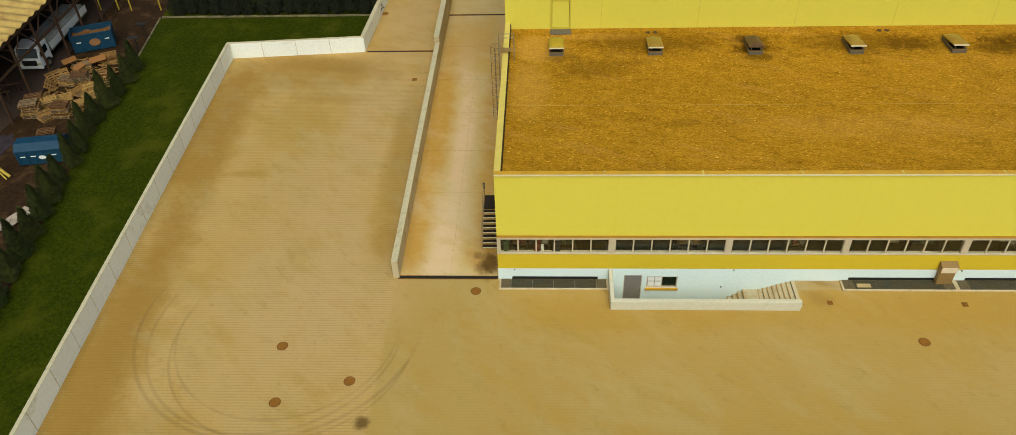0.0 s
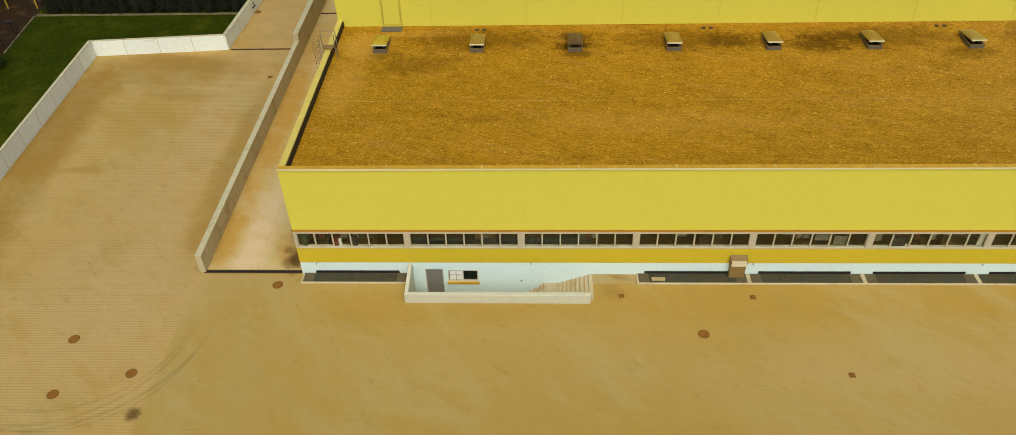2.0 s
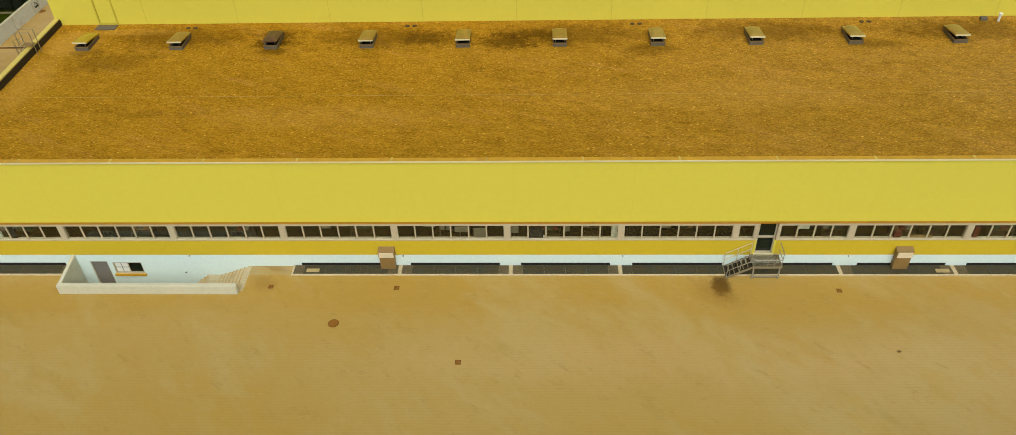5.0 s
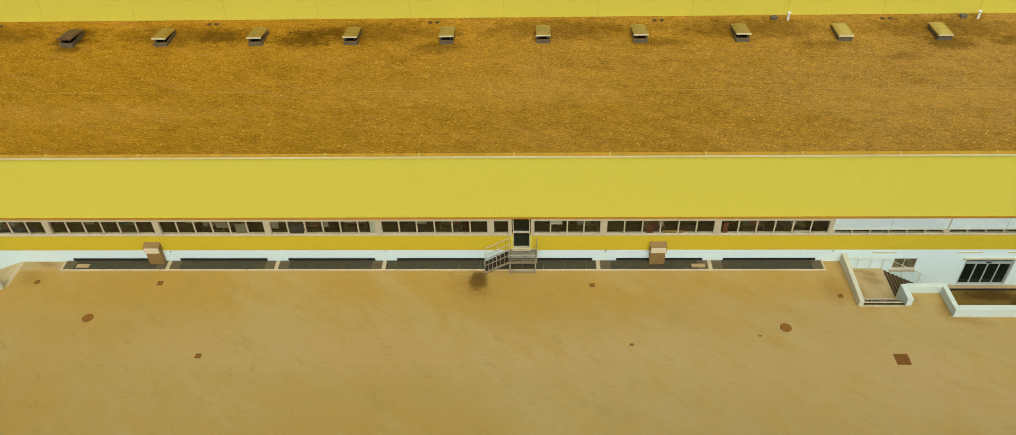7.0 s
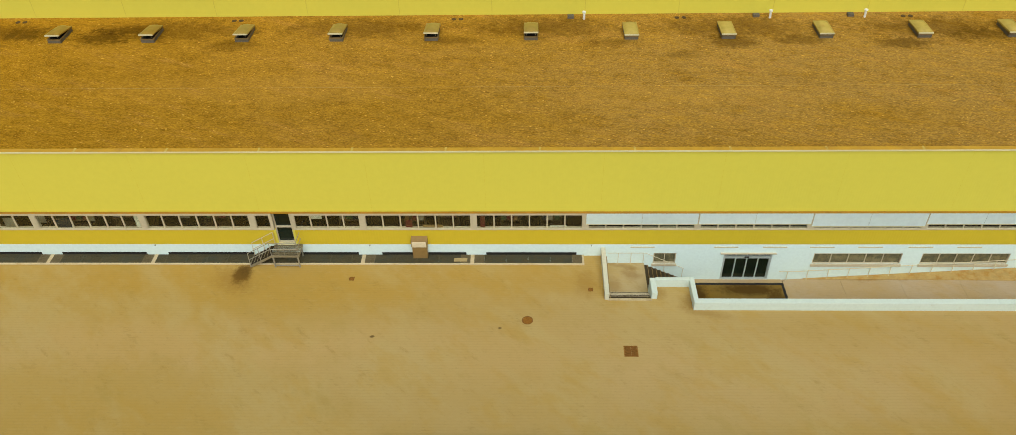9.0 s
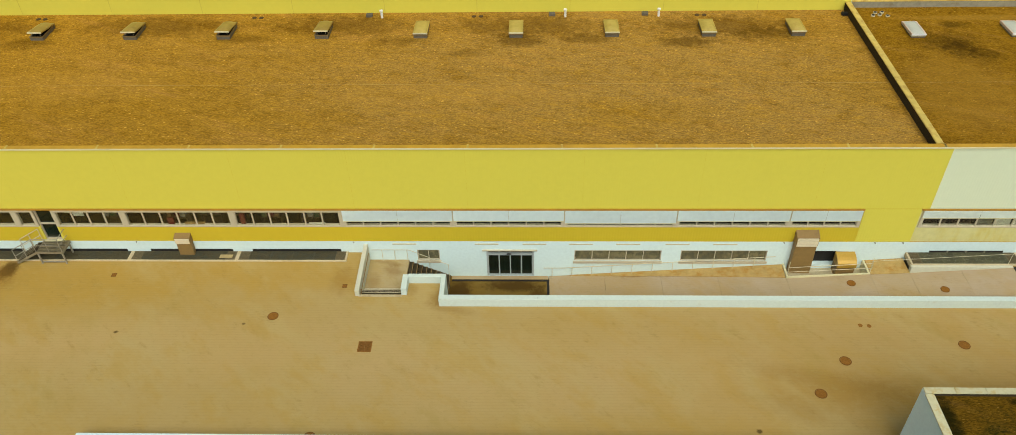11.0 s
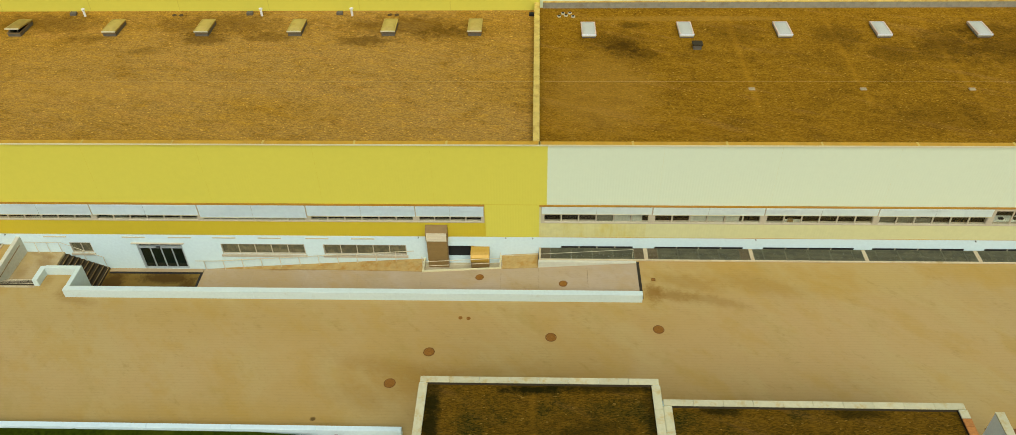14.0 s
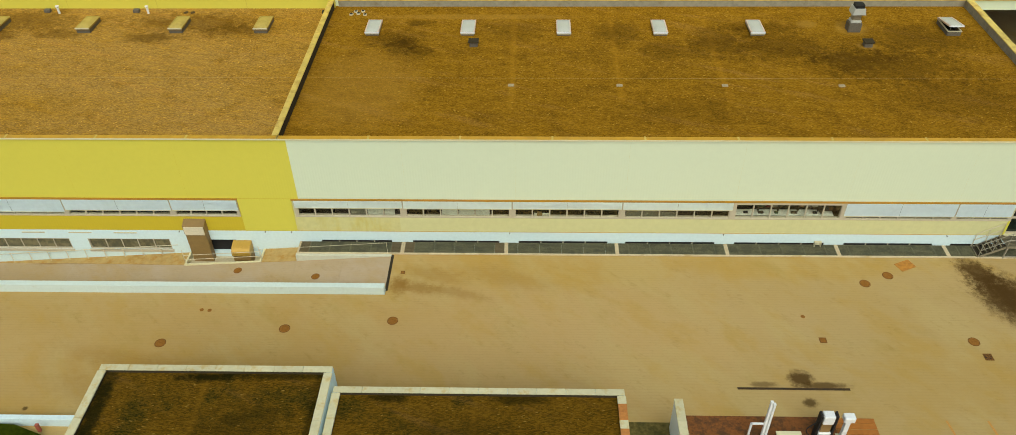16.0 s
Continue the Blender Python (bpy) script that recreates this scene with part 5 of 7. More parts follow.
part("ramp_bed", prism(bmesh.new(), [(71.2, -2.2), (96.1, -2.2), (96.1, -0.03), (71.3, LOW - 0.03), (71.2, LOW - 0.03)], -3.8, -1.14), m_bed, pit)


def ramp_slab(x0, x1, y0, y1):
    u0, u1 = x0 + 0.004, x1 - 0.004
    part("ramp_slab", prism(bmesh.new(), [(u0, ramp_z(u0) - 0.25), (u1, ramp_z(u1) - 0.25), (u1, ramp_z(u1)), (u0, ramp_z(u0))], y0, y1), m_ramp, pit, "worn concrete ramp slab")


cuts = [71.24, 74.35, 77.46, 80.55, 84.2]
for a, b in zip(cuts, cuts[1:]):
    ramp_slab(a, b, -3.8, -0.005)
for a, b, y1 in ((84.2, 88.65, -1.1), (88.65, 90.72, -0.005), (90.72, 93.4, -1.14), (93.4, 96.1, -1.14)):
    ramp_slab(a, b, -3.8, y1)
part("well_face", boxes((90.72, 96.1, -1.14, -0.905, -1.0, 0.02)), m_courtcream, pit)
def verge(outline):
    bm = bmesh.new()
    top = [bm.verts.new((x, y, ramp_z(x) + 0.035)) for x, y in outline]
    low = [bm.verts.new((x, y, ramp_z(x) - 0.1)) for x, y in outline]
    bm.faces.new(top)
    for n in range(len(outline)):
        k = (n + 1) % len(outline)
        bm.faces.new((top[k], top[n], low[n], low[k]))
    bmesh.ops.recalc_face_normals(bm, faces=bm.faces[:])
    part("ramp_verge", bm, m_verge, pit, "rust-stained concrete verge of the ramp")


verge([(72.4, -0.07), (78.3, -0.52), (84.18, -1.05), (84.18, -0.012), (78.3, -0.012), (72.4, -0.012)])
verge([(88.68, -1.12), (90.7, -1.16), (90.7, -0.012), (88.68, -0.012)])
part("recess_floor", boxes((84.2, 88.65, -1.1, -0.005, -1.5, -1.14)), m_concrete, pit, "sunken concrete floor of the machine recess")
part("ramp_drain", boxes((96.1, 96.25, -3.85, -1.05, -0.1, 0.012)), m_grating, pit, "black slot drain")


def railing(name, label, pts, posts, height, bars=(1.0,), material=m_rail, group="", thin=0.02):
    """A rail through pts (feet of it), with posts at shares of its length."""
    r = thing(name, label, "railing", pts[0], group=group)
    rel = [Vector(p) - Vector(pts[0]) for p in pts]
    for share in bars:
        bm = bmesh.new()
        for a, b in zip(rel, rel[1:]):
            rod(bm, a + Vector((0, 0, height * share)), b + Vector((0, 0, height * share)), thin)
        part("rail", bm, material, r)
    for p in posts:
        p = Vector(p) - Vector(pts[0])
        part("post", rod(bmesh.new(), p, p + Vector((0, 0, height)), thin), material, r)
    return r


railing("ramp_railing", "pale painted handrail along the ramp", [(70.9, -0.12, LOW), (72.0, -0.12, LOW), (83.7, -0.12, ramp_z(83.7))], [(71.4 + i * 1.12, -0.12, ramp_z(71.4 + i * 1.12)) for i in range(11)], 0.75)
railing("platform_railing", "pale painted handrail above the entrance platform", [(61.3, -0.1, -0.55), (63.4, -0.1, -0.55), (65.6, -0.1, -1.7)], [(61.9, -0.1, -0.55), (62.6, -0.1, -0.55), (63.3, -0.1, -0.55), (64.5, -0.1, -1.15), (65.55, -0.1, -1.7)], 0.83, thin=0.016)
railing("machine_railing", "pale two-bar railing in front of the air hood", [(84.25, -0.95, -0.86), (88.65, -0.95, -0.54)], [(84.25, -0.95, -0.86), (88.65, -0.95, -0.54)], 1.05, (0.3, 0.62), thin=0.016)
railing("slope_railing", "long thin pale bar along the light well", [(88.7, -0.94, -0.52), (95.9, -0.94, 0.03)], [(88.7, -0.94, -0.52), (95.88, -0.94, 0.03)], 0.8, thin=0.012)
kerb = thing("machine_kerb", "low white kerb round the air hood on the ramp", "kerb", (84.2, 0, 0))
part("front", prism(bmesh.new(), [(0.0, -1.16), (4.45, -1.16), (4.45, -0.5), (0.0, -0.78)], -1.1, -1.01), m_edge, kerb)
part("side", boxes((0.0, 0.1, -1.01, -0.01, -1.16, -0.78), (4.35, 4.45, -1.01, -0.01, -1.16, -0.5)), m_edge, kerb)


def duct(x, w, foot, lip, top, label, deep=0.5, panel=0.55):
    d = thing("air_duct", label, "duct", (x, 0, foot), group="air ducts")
    part("body", soft(boxes((-w / 2, w / 2, -deep, -0.01, 0, lip - panel - foot)), 0.012), m_duct, d)
    part("hood", prism(bmesh.new(), [(-0.01, lip - panel - foot), (-deep, lip - panel - foot), (-deep - 0.05, lip - foot), (-0.01, top - foot)], -w / 2 - 0.03, w / 2 + 0.03, "x"), m_duct, d, "sloping sheet metal hood")
    for k in range(5):
        z = lip - foot - panel + 0.04 + k * (panel - 0.06) / 5
        part("louvre_blade", boxes((-w / 2 + 0.02, w / 2 - 0.02, -deep - 0.085, -deep - 0.03, z, z + (panel - 0.06) / 5 - 0.015)), m_duct_light, d)


duct(23.45, 0.82, -1.3, 1.33, 1.46, "beige sheet metal air duct rising from a light well", 0.3, 0.42)
duct(50.98, 0.82, -1.3, 1.33, 1.46, "beige sheet metal air duct rising from a light well", 0.3, 0.42)
duct(85.08, 1.15, -1.14, 1.52, 1.72, "tall beige sheet metal air duct standing on the ramp", 0.42, 0.64)
hood = thing("air_hood", "ochre rounded sheet metal air hood on the ramp", "duct", (87.45, 0, -1.14))
curve = [(-0.02, 0.7), (-0.72, 0.7), (-0.74, 0.86), (-0.7, 1.0), (-0.58, 1.13), (-0.4, 1.22), (-0.2, 1.27), (-0.02, 1.28)]
part("cowl", prism(bmesh.new(), curve, -0.52, 0.52, "x"), m_copper, hood)
part("body", soft(boxes((-0.5, 0.5, -0.66, -0.02, 0.0, 0.7)), 0.015), m_duct, hood)


m_steel_pale = plain("weathered_galvanised_steel", (0.36, 0.33, 0.25), 0.5, metal=0.3, vary=0.1, grain=8.0, bump=0.0)
# ---- steel stairs ----
def steel_stair():
    s = thing("steel_stair", "galvanised steel stair and landing at a raised door", "stair", (41.6, 0, 0), group="steel stairs")
    me = mesh_of("tread", boxes((0.03, 0.2, -0.93, -0.12, -0.03, -0.004)), m_grating)
    nose = mesh_of("nosing", boxes((0, 0.03, -0.93, -0.12, -0.05, 0)), m_steel)
    for i in range(6):
        part("tread", me, m_steel, s, at=(0.02 + i * 0.215, 0, 0.13 + i * 0.14))
        part("nosing", nose, m_frame, s, at=(0.02 + i * 0.215, 0, 0.13 + i * 0.14))
    for y in (-0.95, -0.1):
        part("stringer", prism(bmesh.new(), [(0.0, 0.0), (0.1, 0.0), (1.42, 0.76), (1.42, 0.86), (1.34, 0.86), (0.0, 0.09)], y - 0.015, y + 0.015), m_steel, s)
    bm = boxes(*[(1.36 + 0.055 * j, 1.38 + 0.055 * j, -0.97, -0.04, 0.83, 0.87) for j in range(27)])
    for y in (-0.75, -0.5, -0.25):
        box(bm, 1.35, 2.85, y - 0.006, y + 0.006, 0.835, 0.865)
    part("landing", bm, m_steel, s, "open steel grating landing")
    part("landing_frame", boxes((1.33, 2.87, -1.0, -0.97, 0.76, 0.89), (1.33, 2.87, -0.04, -0.02, 0.76, 0.89), (2.85, 2.88, -0.97, -0.04, 0.76, 0.89)), m_steel, s)
    for x in (1.42, 2.78):
        for y in (-0.95, -0.1):
            part("leg", boxes((x - 0.035, x + 0.035, y - 0.035, y + 0.035, 0.0, 0.76)), m_steel_pale, s)
    part("foot_bar", boxes((1.455, 2.745, -0.975, -0.925, 0.1, 0.15)), m_steel_pale, s)
    for y, tone in ((-0.96, m_steel_pale), (-0.08, m_rail)):
        for h in (0.45, 0.9):
            bm = rod(bmesh.new(), (0.05, y, 0.1 + h), (1.36, y, 0.87 + h), 0.022)
            if y < -0.5:
                rod(bm, (1.36, y, 0.87 + h), (2.84, y, 0.87 + h), 0.022)
            part("handrail", bm, tone, s)
        for x, z in ((0.06, 0.05), (0.7, 0.45), (1.37, 0.87)) + (((2.1, 0.87), (2.83, 0.87)) if y < -0.5 else ()):
            part("post", rod(bmesh.new(), (x, y, z), (x, y, z + 0.9), 0.02), tone, s)
    for h in (0.45, 0.9):
        part("handrail", rod(bmesh.new(), (2.84, -0.96, 0.87 + h), (2.84, -0.08, 0.87 + h), 0.022), m_steel_pale, s)
    return s


copy_thing(steel_stair(), pose(128.4, 0, 0))
west = thing("side_stair", "dark steel stair with pale nosings beside the ramp wall", "stair", (-1.05, 2.4, 0))
for i in range(8):
    part("tread", boxes((0.05, 1.0, i * 0.26, i * 0.26 + 0.24, 0.11 + i * 0.15, 0.15 + i * 0.15)), m_grating, west)
    part("nosing", boxes((0.05, 1.0, i * 0.26 - 0.02, i * 0.26 + 0.015, 0.12 + i * 0.15, 0.165 + i * 0.15)), m_edge, west, "pale tread nosing")
part("landing", boxes((0.05, 1.0, 2.06, 3.3, 1.25, 1.3)), m_grating, west)
part("side_rail", rod(rod(bmesh.new(), (0.03, 0.0, 1.0), (0.03, 2.06, 2.2), 0.02), (0.03, 2.06, 2.2), (0.03, 3.3, 2.2), 0.02), m_steel, west)
for y, z in ((0.05, 0.1), (1.0, 0.7), (2.06, 1.3), (3.28, 1.3)):
    part("post", rod(bmesh.new(), (0.03, y, 0.0), (0.03, y, z + 0.9), 0.02), m_steel, west)
whole("blue_cloth", soft(boxes((-1.08, -0.98, 5.55, 5.7, 1.85, 2.25)), 0.03), plain("blue_cloth", (0.02, 0.04, 0.07), 0.9), "small blue cloth hung on the stair rail", "cloth")

# ---- covers and drains in the yard ----
def manhole(x, y, z=0.0, tilt=0.0, size=1.0):
    m = thing("manhole_cover", "round rusty cast iron manhole cover in the paving", "manhole", (x, y, z), group="manhole covers")
    m.rotation_euler, m.scale = (0, -tilt, 0), (size * 0.8, size * 0.8, 1)
    ring = bmesh.new()
    inner, outer = [], []
    for k in range(24):
        a = 2 * math.pi * k / 24
        inner.append(ring.verts.new((0.3 * math.cos(a), 0.3 * math.sin(a), 0.008)))
        outer.append(ring.verts.new((0.36 * math.cos(a), 0.36 * math.sin(a), 0.006)))
    for k in range(24):
        ring.faces.new((inner[k], outer[k], outer[(k + 1) % 24], inner[(k + 1) % 24]))
    part("ring", ring, m_plate, m)
    part("lid", disc(bmesh.new(), 0, 0, -0.02, 0.012, 0.295), m_rust, m)


for x, y in ((-10.69, -4.83), (-6.89, -7.0), (-10.2, -8.3), (-1.18, -0.89), (21.15, -4.27), (56.9, -4.87), (85.33, -7.64), (83.65, -9.6), (91.36, -6.6), (96.8, -6.0), (121.7, -3.02), (123.1, -2.4), (125.8, -7.07), (-10.9, 31.8), (60.3, -12.2)):
    manhole(x, y)
for x, y in ((87.48, -1.72), (92.07, -2.5)):
    manhole(x, y, ramp_z(x) + 0.012, math.atan(SLOPE), 0.82)
for x, y, size in ((17.26, -1.62, 0.32), (24.07, -1.7, 0.34), (27.72, -6.8, 0.34), (47.39, -1.86, 0.32), (60.24, -2.66, 0.3), (118.4, -7.06, 0.42), (126.1, -8.04, 0.5), (-7.13, 21.04, 0.4), (96.9, -2.42, 0.26)):
    d = thing("drain_grate", "square rusty drain grate in the paving", "drain", (x, y, 0), group="drain grates")
    size *= 0.85
    h = size / 2
    part("frame", boxes((-h, h, -h, -h + 0.04, -0.02, 0.012), (-h, h, h - 0.04, h, -0.02, 0.012), (-h, -h + 0.04, -h + 0.04, h - 0.04, -0.02, 0.012), (h - 0.04, h, -h + 0.04, h - 0.04, -0.02, 0.012)), m_plate, d)
    part("sump", boxes((-h + 0.04, h - 0.04, -h + 0.04, h - 0.04, -0.02, 0.003)), m_rust if size < 0.4 else m_black, d)
    n = 6
    for k in range(n):
        u = -h + 0.05 + (size - 0.1) * (k + 0.5) / n
        part("bar", boxes((u - 0.012, u + 0.012, -h + 0.04, h - 0.04, -0.02, 0.01)), m_rust, d)
hatch = thing("access_hatch", "square rusty steel access hatch in the paving", "hatch", (61.98, -6.9, 0))
hatch.scale = (0.82, 0.82, 1)
part("frame", boxes((-0.42, 0.42, -0.42, -0.37, -0.02, 0.015), (-0.42, 0.42, 0.37, 0.42, -0.02, 0.015), (-0.42, -0.37, -0.37, 0.37, -0.02, 0.015), (0.37, 0.42, -0.37, 0.37, -0.02, 0.015)), m_rust, hatch)
part("leaf", boxes((-0.365, -0.005, -0.365, 0.365, -0.02, 0.012), (0.005, 0.365, -0.365, 0.365, -0.02, 0.012)), m_plate, hatch)
sheet = thing("steel_plate", "loose rusty orange steel plate on the paving", "plate", (124.3, -1.6, 0), 24)
part("plate", soft(boxes((-0.48, 0.48, -0.32, 0.32, 0.0, 0.02)), 0.005), plain("bright_rust", (0.42, 0.18, 0.02), 0.75, vary=0.2, grain=6.0, dirt=(0.2, 0.07, 0.015), blotch=1.2), sheet)
slot = thing("slot_drain", "long dark slot drain in the paving", "drain", (113.6, -10.1, 0))
part("frame", boxes((0, 5.25, -0.065, -0.045, -0.02, 0.012), (0, 5.25, 0.045, 0.065, -0.02, 0.012)), m_rustbrown, slot)
part("channel", boxes((0, 5.25, -0.045, 0.045, -0.02, 0.003)), m_black, slot)
for i in range(7):
    part("grate", boxes(*[(i * 0.75 + 0.01 + j * 0.05, i * 0.75 + 0.035 + j * 0.05, -0.045, 0.045, 0.004, 0.009) for j in range(15)]), m_rustbrown, slot)
for x, y in ((86.72, -5.34), (87.14, -5.38), (117.8, -5.46), (86.0, -12.2)):
    whole("small_cap", disc(bmesh.new(), 0, 0, -0.01, 0.012, 0.11, 14), m_rust, "small round iron valve cap in the paving", "cap", (x, y, 0), group="valve caps")

# ---- lower huts across the yard ----
def hut(x0, x1, y1, top, label, odd=False):
    h = thing("flat_roof_hut", label, "building", (x0, y1, 0))
    w, depth = x1 - x0, 11.0
    part("north_wall", boxes((0, w, -0.25, 0.0, -0.05, top - 0.06)), m_white, h)
    part("west_wall", boxes((0, 0.25, -depth, -0.25, -0.05, top - 0.06)), m_white, h)
    part("east_wall", boxes((w - 0.25, w, -depth, -0.25, -0.05, top - 0.06)), m_white, h)
    part("south_wall", boxes((0.25, w - 0.25, -depth, -depth + 0.25, -0.05, top - 0.06)), m_white, h)
    part("roof", boxes((0.25, w - 0.25, -depth + 0.25, -0.25, top - 0.75, top - 0.18)), m_gravel_hut, h, "dark mossy gravel roof")
    part("parapet_lining", boxes((0.25, w - 0.25, -0.3, -0.25, top - 0.2, top - 0.06), (0.25, 0.3, -depth + 0.25, -0.3, top - 0.2, top - 0.06), (w - 0.3, w - 0.25, -depth + 0.25, -0.3, top - 0.2, top - 0.06)), m_bitumen, h)
    n = max(2, round(w / 1.2))
    for i in range(n):
        part("coping", soft(boxes((w * i / n + 0.006, w * (i + 1) / n - 0.006, -0.29, 0.0, top - 0.06, top)), 0.008), m_hutcap, h)
    k = 9
    for i in range(k):
        a, b = -depth + (depth - 0.33) * i / k, -depth + (depth - 0.33) * (i + 1) / k
        part("coping", soft(boxes((-0.03, 0.32, a + 0.006, b - 0.006, top - 0.06, top)), 0.008), m_hutcap, h)
        for j in range(3 if odd else 1):
            a2, b2 = (a + (b - a) * j / 3, a + (b - a) * (j + 1) / 3) if odd else (a, b)
            part("coping", soft(boxes((w - 0.32, w + 0.03, a2 + 0.006, b2 - 0.006, top - 0.06, top)), 0.008), m_brickcap if odd and j < 2 else m_hutcap, h)


m_hutcap = plain("pale_stone_coping", (0.64, 0.58, 0.33), 0.8, vary=0.05, grain=6.0, dirt=(0.56, 0.38, 0.1), dirt_at=(0.5, 0.68), blotch=1.3, bump=0.1, per_piece=0.22)
m_brickcap = plain("orange_brick", (0.5, 0.2, 0.04), 0.85, vary=0.15, grain=8.0, bump=0.2, per_piece=0.4)
hut(85.86, 95.62, -12.7, 4.45, "white flat-roofed hut with a dark mossy roof")
hut(95.75, 107.68, -13.47, 4.12, "lower white flat-roofed hut with a dark mossy roof", True)
low = thing("garden_wall", "low white wall along the yard beside the lawn", "wall", (50.0, -12.42, 0), kind="structure")
for i in range(9):
    part("wall_panel", soft(boxes((i * 3.85, i * 3.85 + 3.84, -0.25, 0.0, -0.05, 0.52)), 0.012), m_white, low)
whole("marker_post", soft(boxes((81.75, 81.9, -13.15, -13.0, 0.2, 0.7)), 0.02), plain("faded_red", (0.4, 0.1, 0.05), 0.6), "small faded red marker post by the garden wall", "post")

stand = thing("white_stand", "small white metal stand on the grating beside the wall", "stand", (119.9, -0.12, 0.07))
part("stand_top", soft(boxes((-0.2, 0.2, -0.08, 0.08, 0.3, 0.33)), 0.01), m_coping, stand)
part("shelf", boxes((-0.17, 0.17, -0.06, 0.06, 0.15, 0.17)), m_coping, stand)
for u in (-0.17, 0.17):
    for v in (-0.06, 0.06):
        part("leg", boxes((u - 0.02, u + 0.02, v - 0.02, v + 0.02, 0.0, 0.3)), m_coping, stand)

# ---- filling point ----
pillar = thing("screen_wall", "white free-standing screen wall with a stone top", "wall", (110.1, -12.4, 0))
part("wall_body", boxes((0, 0.32, -7.0, 0.0, -0.05, 2.08)), m_whitepaint, pillar)
for i in range(6):
    part("coping", soft(boxes((-0.03, 0.35, -7.0 + i * 1.17, -5.84 + i * 1.17, 2.08, 2.15)), 0.008), m_hutcap, pillar)
island = thing("filling_apron", "reddish brown paved filling apron", "paving", (110.65, -11.7, 0), kind="structure")
part("apron_slab", boxes((0, 6.9, -8.0, 0.0, -0.05, 0.03)), m_redpave, island)
m_brightred = plain("orange_red_ribbed_mat", (0.37, 0.13, 0.014), 0.8, vary=0.1, grain=6.0)
for i in range(22):
    part("rib_plank", boxes((6.92, 8.75, -0.32 - i * 0.3, -0.06 - i * 0.3, -0.05, 0.035)), m_brightred, island)
pump = thing("fuel_pump", "white fuel pump with black sides and a hose", "fuel pump", (116.75, -12.8, 0))
part("cabinet", soft(boxes((-0.27, 0.27, -0.2, 0.2, 0.03, 0.6)), 0.03), m_whitepaint, pump)
part("mid_panel", boxes((-0.22, 0.22, -0.12, 0.12, 0.6, 1.2)), m_duct, pump)
part("head", soft(boxes((-0.24, 0.24, -0.2, 0.2, 1.2, 1.72)), 0.03), m_whitepaint, pump)
for s in (-1, 1):
    part("side_post", soft(boxes((s * 0.34 - 0.05, s * 0.34 + 0.05, -0.16, 0.16, 0.03, 1.75)), 0.015), m_black, pump)
bm = bmesh.new()
pts = [(-0.38 - 0.4 * math.sin(math.pi * i / 10), -0.05, 1.2 - 1.12 * i / 10) for i in range(11)]
for a, b in zip(pts, pts[1:]):
    rod(bm, a, b, 0.025)
part("hose", bm, m_black, pump, "black rubber hose")
post = thing("card_post", "white post with a wide payment head", "post", (117.65, -12.8, 0))
part("column", soft(boxes((-0.11, 0.11, -0.1, 0.1, 0.03, 1.3)), 0.02), m_whitepaint, post)
part("head", soft(boxes((-0.24, 0.24, -0.18, 0.18, 1.3, 1.62)), 0.04), m_whitepaint, post)
part("foot", boxes((-0.22, 0.22, -0.2, 0.2, 0.03, 0.06)), m_edge, post)
mast = thing("white_mast", "slim white mast with a side bracket", "mast", (114.1, -12.95, 0))
part("mast_pole", soft(boxes((-0.09, 0.03, -0.06, 0.06, 0.0, 2.75)), 0.01), m_whitepaint, mast)
part("twin_pole", soft(boxes((0.06, 0.16, -0.06, 0.06, 0.0, 2.6)), 0.01), m_whitepaint, mast)
part("bracket", boxes((-0.65, -0.09, -0.04, 0.04, 1.15, 1.22)), m_whitepaint, mast)
part("bracket_leg", boxes((-0.68, -0.6, -0.04, 0.04, 0.0, 1.22)), m_whitepaint, mast)
cab = thing("white_cabinet", "low white cabinet on the red apron", "cabinet", (115.1, -13.4, 0.03))
part("cabinet_body", soft(boxes((-0.5, 0.5, -0.3, 0.3, 0, 0.75)), 0.02), m_whitepaint, cab)
part("cabinet_lid", soft(boxes((-0.54, 0.54, -0.34, 0.34, 0.75, 0.82)), 0.015), m_edge, cab)
for x in (122.6, 124.47, 126.3, 128.2):
    whole("parking_line", prism(bmesh.new(), [(x, -11.8), (x + 0.1, -11.8), (x + 0.75, -16.5), (x + 0.65, -16.5)], 0.0, 0.005, "z"), m_line, "worn orange parking line on the paving", "road marking", group="parking lines")

